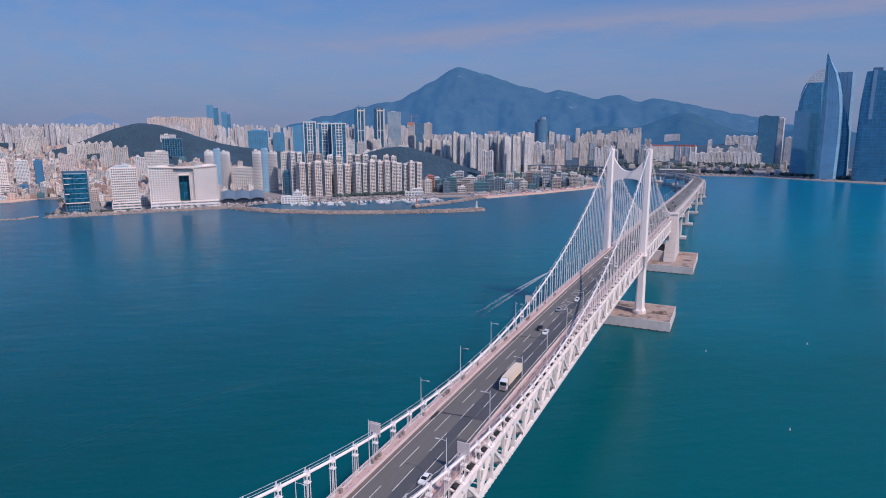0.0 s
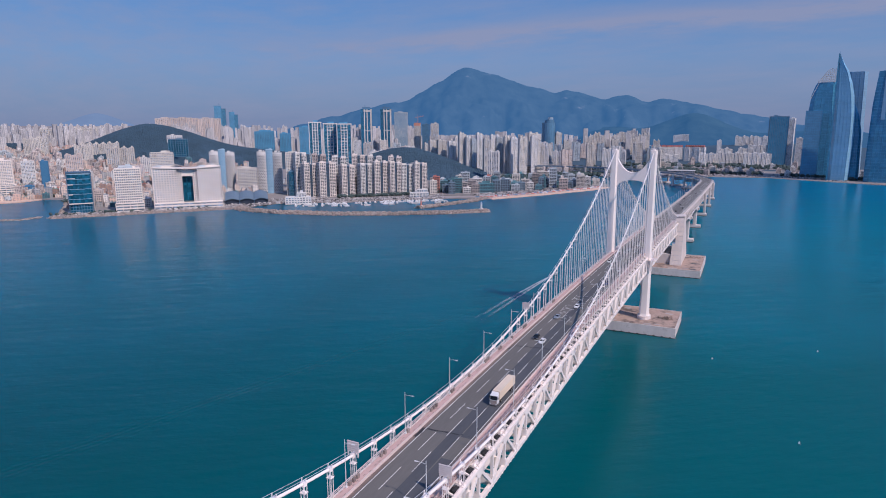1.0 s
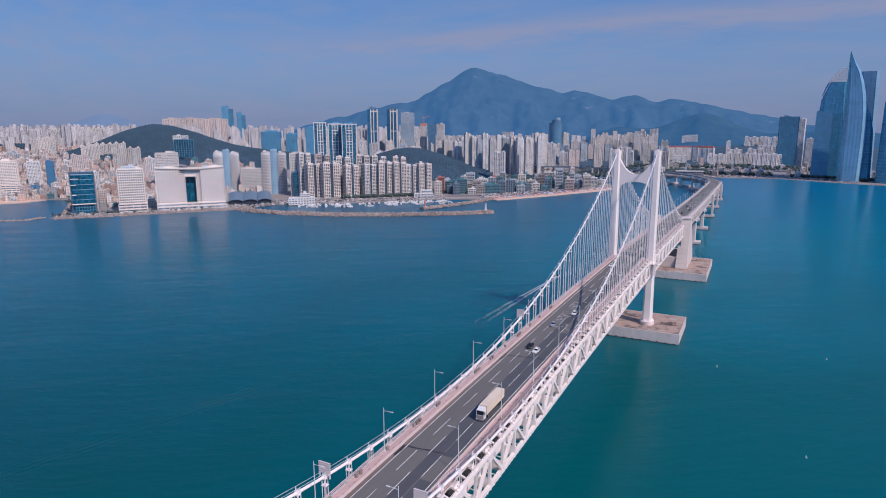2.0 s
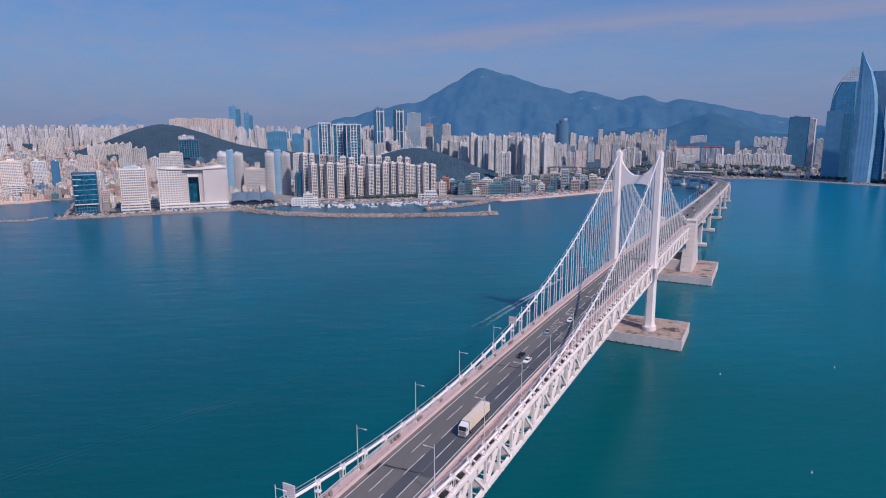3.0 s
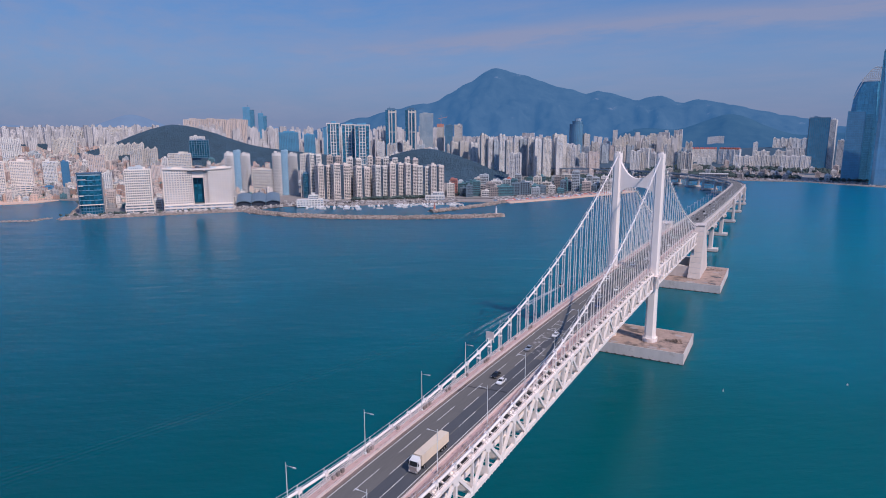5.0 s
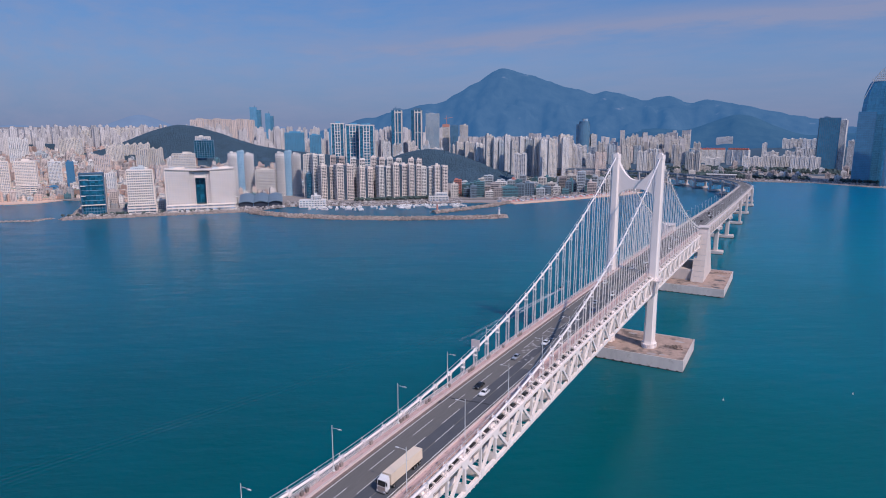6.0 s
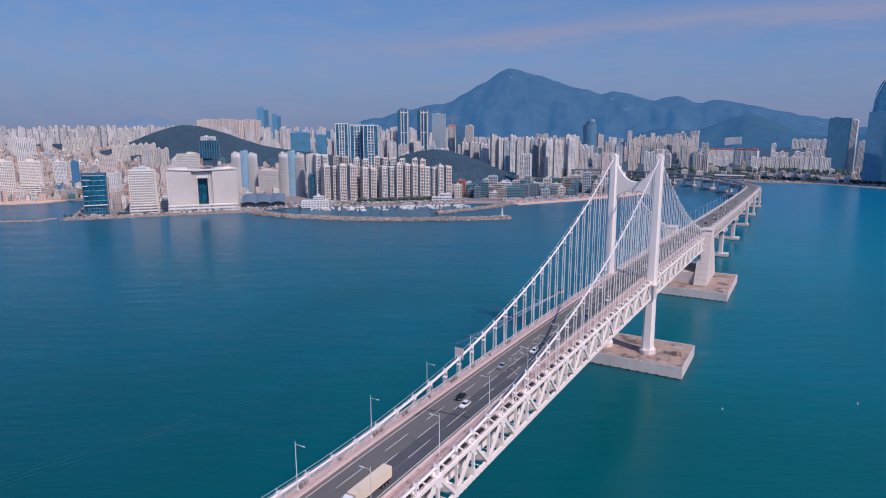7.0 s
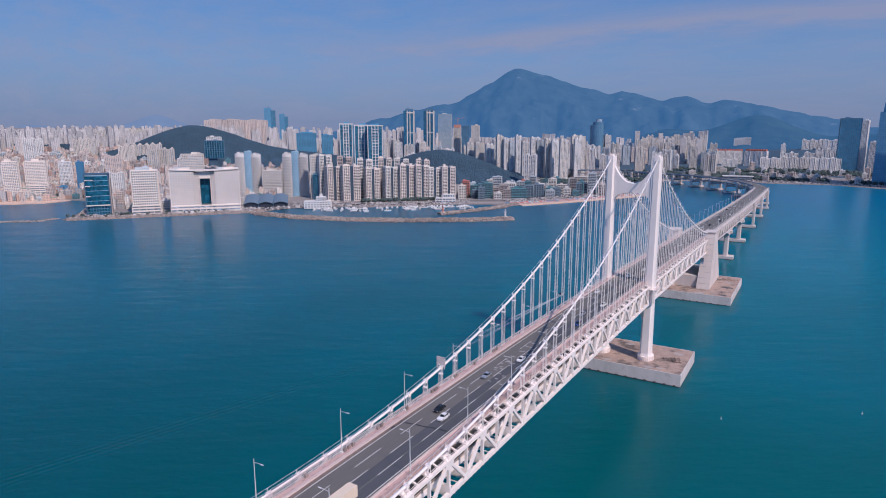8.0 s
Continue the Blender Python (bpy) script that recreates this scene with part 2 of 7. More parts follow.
def backdrop_material(name, colour, haze_glow):
    """Distant wooded hills; haze from kilometres of air is painted in as glow."""
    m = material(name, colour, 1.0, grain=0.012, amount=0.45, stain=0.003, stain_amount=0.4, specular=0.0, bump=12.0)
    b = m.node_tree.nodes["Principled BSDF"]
    b.inputs["Emission Color"].default_value = (*haze_glow, 1)
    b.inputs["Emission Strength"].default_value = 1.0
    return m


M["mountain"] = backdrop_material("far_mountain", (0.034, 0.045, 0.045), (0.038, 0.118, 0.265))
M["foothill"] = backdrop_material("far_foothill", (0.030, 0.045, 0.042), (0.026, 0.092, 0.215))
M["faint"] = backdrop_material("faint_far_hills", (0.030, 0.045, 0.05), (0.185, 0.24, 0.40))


def weathered(m, dark, scale, low, high):
    """Lays dark, ragged stains over a material."""
    nt = m.node_tree
    b = nt.nodes["Principled BSDF"]
    src = b.inputs["Base Color"].links[0].from_socket
    geo = nt.nodes.new("ShaderNodeNewGeometry")
    n = nt.nodes.new("ShaderNodeTexNoise")
    n.inputs["Scale"].default_value, n.inputs["Detail"].default_value, n.inputs["Roughness"].default_value = scale, 8, 0.68
    nt.links.new(geo.outputs["Position"], n.inputs["Vector"])
    r = nt.nodes.new("ShaderNodeMapRange")
    r.inputs["From Min"].default_value, r.inputs["From Max"].default_value = low, high
    nt.links.new(n.outputs[0], r.inputs["Value"])
    mx = nt.nodes.new("ShaderNodeMix")
    mx.data_type = "RGBA"
    nt.links.new(r.outputs[0], mx.inputs["Factor"])
    nt.links.new(src, mx.inputs["A"])
    mx.inputs["B"].default_value = (*dark, 1)
    nt.links.new(mx.outputs["Result"], b.inputs["Base Color"])


weathered(M["caisson"], (0.13, 0.105, 0.095), 0.09, 0.47, 0.62)
weathered(M["wallside"], (0.36, 0.29, 0.25), 0.14, 0.56, 0.8)
weathered(M["mountain"], (0.17, 0.155, 0.15), 0.006, 0.63, 0.72)
weathered(M["walk"], (0.26, 0.19, 0.17), 0.5, 0.55, 0.75)


def water_material():
    m = bpy.data.materials.new("sea_water")
    m.use_nodes = True
    nt = m.node_tree
    b = nt.nodes["Principled BSDF"]
    geo = nt.nodes.new("ShaderNodeNewGeometry")
    big = nt.nodes.new("ShaderNodeTexNoise")
    big.inputs["Scale"].default_value, big.inputs["Detail"].default_value = 0.005, 4
    nt.links.new(geo.outputs["Position"], big.inputs["Vector"])
    # the water grows greener towards the bridge's seaward side
    dot = nt.nodes.new("ShaderNodeVectorMath")
    dot.operation = "DOT_PRODUCT"
    dot.inputs[1].default_value = (0.6, -0.7, 0)
    nt.links.new(geo.outputs["Position"], dot.inputs[0])
    reach = nt.nodes.new("ShaderNodeMapRange")
    reach.inputs["From Min"].default_value, reach.inputs["From Max"].default_value = -700, 420
    nt.links.new(dot.outputs["Value"], reach.inputs["Value"])
    both = nt.nodes.new("ShaderNodeMath")
    both.operation = "MULTIPLY_ADD"
    nt.links.new(big.outputs[0], both.inputs[0])
    both.inputs[1].default_value = 0.36
    nt.links.new(reach.outputs[0], both.inputs[2])
    ramp = nt.nodes.new("ShaderNodeValToRGB")
    e = ramp.color_ramp.elements
    e[0].position, e[0].color = 0.19, (0.0012, 0.110, 0.210, 1)
    e[1].position, e[1].color = 1.2 / 1.3, (0.0040, 0.076, 0.088, 1)
    em = e.new(0.6)
    em.color = (0.0034, 0.120, 0.176, 1)
    nt.links.new(both.outputs[0], ramp.inputs[0])
    # the sea's colour is scaled up with x, from 0.85 to 1.26
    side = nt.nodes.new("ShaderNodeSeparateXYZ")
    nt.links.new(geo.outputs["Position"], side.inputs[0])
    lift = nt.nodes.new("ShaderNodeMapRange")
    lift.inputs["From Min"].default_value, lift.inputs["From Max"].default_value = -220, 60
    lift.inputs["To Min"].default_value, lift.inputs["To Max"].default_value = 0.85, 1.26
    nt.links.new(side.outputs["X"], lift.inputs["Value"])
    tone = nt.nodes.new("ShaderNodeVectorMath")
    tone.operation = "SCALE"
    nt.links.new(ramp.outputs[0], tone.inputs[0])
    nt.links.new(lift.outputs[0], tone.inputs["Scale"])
    nt.links.new(tone.outputs[0], b.inputs["Base Color"])
    b.inputs["Specular IOR Level"].default_value = 0.17
    b.inputs["Roughness"].default_value = 0.22
    b.inputs["IOR"].default_value = 1.33
    b.subsurface_method = "BURLEY"
    b.inputs["Subsurface Weight"].default_value = 1.0
    b.inputs["Subsurface Radius"].default_value = (6.0, 14.0, 16.0)
    b.inputs["Subsurface Scale"].default_value = 1.0
    turn = nt.nodes.new("ShaderNodeMapping")
    turn.inputs["Rotation"].default_value = (0, 0, radians(-38))
    nt.links.new(geo.outputs["Position"], turn.inputs[0])
    mp = nt.nodes.new("ShaderNodeMapping")
    mp.inputs["Scale"].default_value = (0.38, 1.0, 1.0)
    nt.links.new(turn.outputs[0], mp.inputs[0])
    last = None
    for scale, dist in ((0.012, 1.8), (0.035, 1.2), (0.09, 0.5), (0.22, 0.26), (1.1, 0.07)):
        n = nt.nodes.new("ShaderNodeTexNoise")
        n.inputs["Scale"].default_value, n.inputs["Detail"].default_value = scale, 4
        nt.links.new(mp.outputs[0], n.inputs["Vector"])
        bp = nt.nodes.new("ShaderNodeBump")
        bp.inputs["Strength"].default_value, bp.inputs["Distance"].default_value = 0.8, dist
        nt.links.new(n.outputs[0], bp.inputs["Height"])
        if last:
            nt.links.new(last.outputs[0], bp.inputs["Normal"])
        last = bp
    # the low swell that an earlier boat has left, a band of parallel crests
    def val(op, p, q):
        n = nt.nodes.new("ShaderNodeMath")
        n.operation = op
        for i, v in enumerate((p, q)):
            if isinstance(v, (int, float)):
                n.inputs[i].default_value = v
            else:
                nt.links.new(v, n.inputs[i])
        return n.outputs[0]
    across = val("ADD", val("SUBTRACT", side.outputs["X"], val("MULTIPLY", side.outputs["Y"], 0.28)), 104.0)
    across = val("ADD", across, val("MULTIPLY", big.outputs[0], 6.0))
    band_ = val("POWER", 2.718, val("MULTIPLY", val("POWER", val("DIVIDE", across, 8.0), 2.0), -1.0))
    ends = val("POWER", 2.718, val("MULTIPLY", val("POWER", val("DIVIDE", val("ADD", side.outputs["Y"], 150.0), 190.0), 4.0), -1.0))
    crest = val("MULTIPLY", val("MULTIPLY", val("SINE", val("MULTIPLY", across, 1.75), 0.0), band_), ends)
    bp = nt.nodes.new("ShaderNodeBump")
    bp.inputs["Strength"].default_value, bp.inputs["Distance"].default_value = 0.8, 0.10
    nt.links.new(crest, bp.inputs["Height"])
    nt.links.new(last.outputs[0], bp.inputs["Normal"])
    nt.links.new(bp.outputs[0], b.inputs["Normal"])
    return m


M["water"] = water_material()


# ---- geometry helpers ----
class Geo:
    """Collects simple solids into one mesh."""

    def __init__(self):
        self.v, self.f = [], []

    def solid(self, pts, faces):
        n = len(self.v)
        self.v += [tuple(p) for p in pts]
        self.f += [tuple(n + i for i in f) for f in faces]
        return self

    def box(self, x0, x1, y0, y1, z0, z1):
        return self.solid([(x0, y0, z0), (x1, y0, z0), (x1, y1, z0), (x0, y1, z0), (x0, y0, z1), (x1, y0, z1), (x1, y1, z1), (x0, y1, z1)],
                          [(3, 2, 1, 0), (4, 5, 6, 7), (0, 1, 5, 4), (1, 2, 6, 5), (2, 3, 7, 6), (3, 0, 4, 7)])

    def beam(self, a, b, w, h, side=None):
        """A square bar from a to b, w across and h in the other direction."""
        a, b = Vector(a), Vector(b)
        d = (b - a).normalized()
        s = Vector(side) if side else d.cross(Vector((0, 0, 1)))
        s = (s - d * s.dot(d))
        s = s.normalized() if s.length > 1e-6 else Vector((1, 0, 0))
        u = s.cross(d)
        p = []
        for q in (a, b):
            p += [q - s * w / 2 - u * h / 2, q + s * w / 2 - u * h / 2, q + s * w / 2 + u * h / 2, q - s * w / 2 + u * h / 2]
        return self.solid(p, [(0, 1, 2, 3), (7, 6, 5, 4), (4, 5, 1, 0), (5, 6, 2, 1), (6, 7, 3, 2), (7, 4, 0, 3)])

    def tube(self, pts, r, sides=8, r1=None):
        """A round bar along a line of points, tapering from r to r1."""
        pts = [Vector(p) for p in pts]
        n0 = len(self.v)
        for i, p in enumerate(pts):
            d = (pts[min(i + 1, len(pts) - 1)] - pts[max(i - 1, 0)]).normalized()
            s = d.cross(Vector((0, 0, 1)))
            s = s.normalized() if s.length > 1e-4 else Vector((1, 0, 0))
            u = s.cross(d)
            rr = r if r1 is None else r + (r1 - r) * i / (len(pts) - 1)
            for k in range(sides):
                a = 2 * math.pi * k / sides
                self.v.append(tuple(p + s * math.cos(a) * rr + u * math.sin(a) * rr))
        for i in range(len(pts) - 1):
            for k in range(sides):
                a, b = n0 + i * sides + k, n0 + i * sides + (k + 1) % sides
                self.f.append((a, b, b + sides, a + sides))
        self.f.append(tuple(n0 + k for k in range(sides))[::-1])
        self.f.append(tuple(n0 + (len(pts) - 1) * sides + k for k in range(sides)))
        return self

    def prism(self, outline, z0, z1, shrink=1.0, centre=(0, 0)):
        """An upright block over an outline, its top drawn in by shrink."""
        n = len(outline)
        cx, cy = centre
        pts = [(x, y, z0) for x, y in outline] + [(cx + (x - cx) * shrink, cy + (y - cy) * shrink, z1) for x, y in outline]
        return self.solid(pts, [tuple(range(n))[::-1], tuple(range(n, 2 * n))] + [(i, (i + 1) % n, n + (i + 1) % n, n + i) for i in range(n)])

    def plate(self, outline, axis, a, b):
        """A flat plate whose outline lies in the plane across axis ('x' or 'y'), from a to b along it."""
        n = len(outline)
        put = (lambda p, k: (k, p[0], p[1])) if axis == "x" else (lambda p, k: (p[0], k, p[1]))
        pts = [put(p, a) for p in outline] + [put(p, b) for p in outline]
        return self.solid(pts, [tuple(range(n)), tuple(range(n, 2 * n))[::-1]] + [((i + 1) % n, i, n + i, n + (i + 1) % n) for i in range(n)])

    def lump(self, c, rx, ry, rz, rng, jag=0.3):
        """A rough eight-sided lump (stone, leaf clump)."""
        t = rng.random() * 6.28
        pts = []
        for ring, (k, zz) in enumerate(((0.75, -0.6), (1.0, 0.1), (0.55, 0.75))):
            for i in range(5):
                a = t + ring * 0.6 + i * 1.2566
                j = 1 + (rng.random() - 0.5) * 2 * jag
                pts.append((c[0] + math.cos(a) * rx * k * j, c[1] + math.sin(a) * ry * k * j, c[2] + zz * rz * (1 + (rng.random() - 0.5) * jag)))
        pts.append((c[0], c[1], c[2] + rz))
        f = [tuple(range(4, -1, -1))]
        for r in range(2):
            for i in range(5):
                a, b = r * 5 + i, r * 5 + (i + 1) % 5
                f.append((a, b, b + 5, a + 5))
        f += [(10 + i, 10 + (i + 1) % 5, 15) for i in range(5)]
        return self.solid(pts, f)

    def tuft(self, x, y, z, r, rng):
        """A small rounded tree crown of few faces, for woods far off."""
        t, h = rng.random() * 1.57, r * rng.uniform(1.0, 1.7)
        pts = []
        for k, zz in ((1.0, 0.0), (0.85, 0.62)):
            for i in range(4):
                j = k * r * rng.uniform(0.8, 1.2)
                pts.append((x + math.cos(t + i * 1.5708) * j, y + math.sin(t + i * 1.5708) * j, z + h * zz))
        pts.append((x, y, z + h))
        return self.solid(pts, [(0, 1, 5, 4), (1, 2, 6, 5), (2, 3, 7, 6), (3, 0, 4, 7), (4, 5, 8), (5, 6, 8), (6, 7, 8), (7, 4, 8)])

    def mesh(self, name, mat, smooth=False, tidy=True):
        me = bpy.data.meshes.new(name)
        me.from_pydata(self.v, [], self.f)
        if tidy:
            bm = bmesh.new()
            bm.from_mesh(me)
            bmesh.ops.recalc_face_normals(bm, faces=bm.faces)
            bm.to_mesh(me)
            bm.free()
        if smooth:
            me.polygons.foreach_set("use_smooth", [True] * len(me.polygons))
        me.materials.append(mat)
        return me


def part(name, geo, mat, parent, label="", kind="", smooth=False, tidy=True):
    """Links collected geometry, or a ready mesh, as one mesh object under its thing."""
    me = geo if isinstance(geo, bpy.types.Mesh) else geo.mesh(name, mat, smooth, tidy)
    ob = new(name, me)
    ob.parent = parent
    return tagged(ob, label=label, kind=kind)


def thing(name, label, category, group="", kind="", m=None):
    ob = new(name)
    ob.empty_display_size = 0.5
    if m is not None:
        ob.matrix_basis = m
    return tagged(ob, label, category, group, kind)


def single(name, geo, mat, label, category="", kind="", group="", smooth=False, m=None, tidy=True):
    ob = new(name, geo.mesh(name, mat, smooth, tidy))
    if m is not None:
        ob.matrix_basis = m
    return tagged(ob, label, category, group, kind)


# ---- sea, land, hills ----
HOME = Vector((77.0, -389.0))
SEA = 2.2   # level of the water


def polar(az, r):
    """A place r metres off, az degrees to the left of the bridge's axis, as seen from the middle of the flight."""
    return HOME.x - r * math.sin(radians(az)), HOME.y + r * math.cos(radians(az))


sea = Geo()
ring_r = [0, 300, 900, 2000, 3500, 4900]
for r in ring_r[1:]:
    sea.v += [(r * math.cos(k * math.pi / 24), r * math.sin(k * math.pi / 24), SEA) for k in range(48)]
sea.v.append((0, 0, SEA))
for i in range(len(ring_r) - 2):
    for k in range(48):
        a, b = i * 48 + k, i * 48 + (k + 1) % 48
        sea.f.append((a, a + 48, b + 48, b))
for k in range(48):
    sea.f.append((240, k, (k + 1) % 48))
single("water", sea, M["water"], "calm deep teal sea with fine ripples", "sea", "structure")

COAST = [(-2600, -900), (-1900, -330), (-1480, 20), (-1290, 150), (-1182, 212), (-1151, 256), (-1160, 303), (-1108, 318), (-1026, 264), (-962, 216), (-926, 186), (-893, 150), (-846, 208), (-790, 278), (-737, 341), (-712, 372), (-700, 440), (-681, 474),
         (-600, 510), (-540, 570), (-512, 600), (-455, 650), (-400, 672), (-362, 690), (-305, 790), (-270, 862), (-237, 925), (-213, 1000), (-226, 1070), (-290, 1170), (-330, 1300), (-220, 1405), (-103, 1437), (-6, 1428), (124, 1450), (282, 1363), (388, 1315),
         (700, 1230), (1300, 1100)]
inland = [polar(az, 4700) for az in range(-26, 76, 6)]
land = Geo()
outline = COAST + inland
n = len(outline)
land.v = [(x, y, 3.2) for x, y in outline] + [(x, y, -3.0) for x, y in outline]
land.f = [tuple(range(n))] + [(i, (i + 1) % n, n + (i + 1) % n, n + i) for i in range(n)]
single("ground", land, M["land"], "flat built-up coastal land of grey streets and yards", "ground", "structure")


def on_land(x, y):
    inside = False
    for (xa, ya), (xb, yb) in zip(outline, outline[1:] + outline[:1]):
        if (ya > y) != (yb > y) and x < (xb - xa) * (y - ya) / (yb - ya) + xa:
            inside = not inside
    return inside


def bump(x, y, cx, cy, h, sx, sy, az=0.0):
    """A rounded hill; sx runs across the view line, sy along it."""
    a = radians(az)
    dx, dy = x - cx, y - cy
    u, v = dx * math.cos(a) + dy * math.sin(a), -dx * math.sin(a) + dy * math.cos(a)
    return h * math.exp(-0.5 * ((u / sx) ** 2 + (v / sy) ** 2) ** 0.95)


HILLS = [(*polar(52.3, 2300), 93, 150, 115, 52), (*polar(47.5, 2250), 30, 170, 110, 47), (*polar(41.5, 2150), 36, 200, 150, 41), (*polar(30.6, 1650), 80, 122, 110, 31), (*polar(61.5, 2650), 27, 95, 70, 61), (*polar(66.0, 2750), 24, 90, 70, 61), (*polar(3.0, 2920), 40, 420, 150, 3), (*polar(-6.0, 2880), 38, 300, 150, -6)]


def wooded(x, y):
    return sum(bump(x, y, *h) for h in HILLS)


def terrain(x, y):
    r = math.hypot(x - HOME.x, y - HOME.y)
    # the far shore ahead stays low; the ground climbs further round to the city side
    az = math.degrees(math.atan2(HOME.x - x, y - HOME.y))
    rise = max(0.0, r - 1900) * 0.022 * min(1.0, max(0.0, (az - 7) / 8))
    rise += max(0.0, r - 1550) * 0.034 * min(1.0, max(0.0, (az - 46) / 6))
    return 3.0 + rise + wooded(x, y) + 1.5 * noise.noise(Vector((x / 60, y / 60, 0)))


slope_geo = Geo()
NA, NR = 210, 60
for i in range(NR + 1):
    r = 1350 + 2950 * (i / NR) ** 1.3
    for j in range(NA + 1):
        az = -22 + 94 * j / NA
        x, y = polar(az, r)
        w = wooded(x, y)
        slope_geo.v.append((x, y, terrain(x, y) + min(w, 25) * 0.16 * noise.noise(Vector((x / 14, y / 14, 3)))))
for i in range(NR):
    for j in range(NA):
        a = i * (NA + 1) + j
        quad = (a, a + 1, a + NA + 2, a + NA + 1)
        if all(on_land(*slope_geo.v[q][:2]) for q in quad):
            slope_geo.f.append(quad)
hillside = single("hillside", slope_geo, M["hazed_forest"], "wooded hills and built-up slopes rising behind the shore", "hill", "structure", smooth=True)
hillside.data.materials.append(M["land"])
for p in hillside.data.polygons:
    c = p.center
    if wooded(c.x, c.y) < 11 and not (c.y > 1700 and c.x > -760):
        p.material_index = 1

# tree clumps that roughen the wooded hills
rng = random.Random(4)
clumps = Geo()
for (cx, cy, h, sx, sy, az), count in zip(HILLS[:6], (26000, 15000, 16000, 20000, 5000, 5000)):
    a = radians(az)
    for _ in range(count):
        u, v = rng.gauss(0, 1) * sx * 0.95, rng.gauss(0, 0.8) * sy - sy * 0.35
        x, y = cx + u * math.cos(a) - v * math.sin(a), cy + u * math.sin(a) + v * math.cos(a)
        if wooded(x, y) > 12:
            clumps.tuft(x, y, terrain(x, y) - 0.6, 1.2 + 1.9 * rng.random() ** 2, rng)
single("hill_trees", clumps, M["hazed_forest"], "dense tree crowns on the hills, tinted blue for haze", "trees", "stuff", smooth=True, tidy=False)

# far mountain range: a ridge with spurs
PEAKS = [(24.3, 535, 45.5, 23.3), (15.1, 384, 31.6, 28), (10.2, 348, 30, 41), (7.0, 315, 24, 16.7), (30.7, 306.6, 19, 5.4)]


def ridge(az):
    tot = 0.0
    for a0, h, left, right in PEAKS:
        d = az - a0
        s = left if d > 0 else right
        tot += math.exp((h - s * (math.sqrt(d * d + 0.35) - 0.55)) / 12.0)
    return 12.0 * math.log(tot)


def range_mesh(name, mat, label, top, az0, az1, r_ridge, r_front, rough, na=260, nr=46, seed=0.0):
    g = Geo()
    for i in range(nr + 1):
        t = i / nr
        r = r_front + (r_ridge + 250 - r_front) * t
        for j in range(na + 1):
            az = az0 + (az1 - az0) * j / na
            k = min(1.0, (r - r_front) / (r_ridge - r_front))
            back = max(0.0, (r - r_ridge) / 250.0)
            x, y = polar(az, r)
            h = top(az)
            spur = noise.fractal(Vector((az * 0.55 + seed, r / 420, seed)), 0.9, 2.1, 5)
            rough_k = math.sin(math.pi * min(k, 0.97)) + 0.12
            z = 40 + (h - 40) * (k ** 1.25) * (1 - 0.5 * back) + spur * rough * rough_k
            g.v.append((x, y, max(z, -5 if i == 0 else 2)))
    for i in range(nr):
        for j in range(na):
            a = i * (na + 1) + j
            g.f.append((a, a + 1, a + na + 2, a + na + 1))
    return single(name, g, mat, label, "mountain", "structure", smooth=True)


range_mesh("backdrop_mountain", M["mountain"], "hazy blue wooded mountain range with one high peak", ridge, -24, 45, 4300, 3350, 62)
range_mesh("backdrop_foothill", M["foothill"], "wooded foothill below the mountain range, blue with painted haze",
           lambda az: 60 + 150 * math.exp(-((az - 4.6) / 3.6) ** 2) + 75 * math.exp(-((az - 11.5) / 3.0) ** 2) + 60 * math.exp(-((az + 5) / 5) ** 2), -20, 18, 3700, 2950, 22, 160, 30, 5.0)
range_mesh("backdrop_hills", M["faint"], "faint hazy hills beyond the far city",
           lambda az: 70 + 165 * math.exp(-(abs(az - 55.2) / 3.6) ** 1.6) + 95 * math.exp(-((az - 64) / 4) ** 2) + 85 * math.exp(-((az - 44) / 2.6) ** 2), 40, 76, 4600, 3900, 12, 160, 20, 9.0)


# ---- rock shores, breakwaters, beach ----
def along(line, step):
    out = []
    for (x0, y0), (x1, y1) in zip(line, line[1:]):
        d = math.hypot(x1 - x0, y1 - y0)
        for i in range(max(1, int(d / step))):
            t = i * step / d
            out.append((x0 + (x1 - x0) * t, y0 + (y1 - y0) * t, (y1 - y0) / d, -(x1 - x0) / d))
    return out


def rock_bank(name, label, line, half, top, step=2.6, seed=1, both=True):
    """Armour stones over a core: sloped both sides, or only the seaward one."""
    rng = random.Random(seed)
    g = Geo()
    lift = SEA if both else 0.0
    for x, y, nx, ny in along(line, step):
        for _ in range(9 if both else 7):
            u = (rng.random() * 2 - 1 if both else rng.random()) * half
            hgt = top * (1 - abs(u) / half) ** 0.75 if both else top * (1 - u / half)
            s = 0.95 + rng.random() * 0.9
            g.lump((x + nx * u + rng.uniform(-1.3, 1.3), y + ny * u + rng.uniform(-1.3, 1.3), hgt * 0.95 + lift), s, s, s * 0.8, rng, 0.35)
    for (x0, y0), (x1, y1) in zip(line, line[1:]):
        d = math.hypot(x1 - x0, y1 - y0)
        nx, ny = (y1 - y0) / d, -(x1 - x0) / d
        lo = -half if both else 0.0
        p = []
        for x, y in ((x0, y0), (x1, y1)):
            p += [(x + nx * lo, y + ny * lo, -1), (x + nx * half, y + ny * half, -1), (x + nx * (half * 0.2), y + ny * (half * 0.2), top * 0.8 + lift), (x + nx * lo * 0.2, y + ny * lo * 0.2, top * 0.8 + lift)]
        g.solid(p, [(0, 1, 2, 3), (7, 6, 5, 4), (1, 0, 4, 5), (2, 1, 5, 6), (3, 2, 6, 7), (0, 3, 7, 4)])
    return single(name, g, M["rock"], label, "breakwater", "stuff", tidy=False)


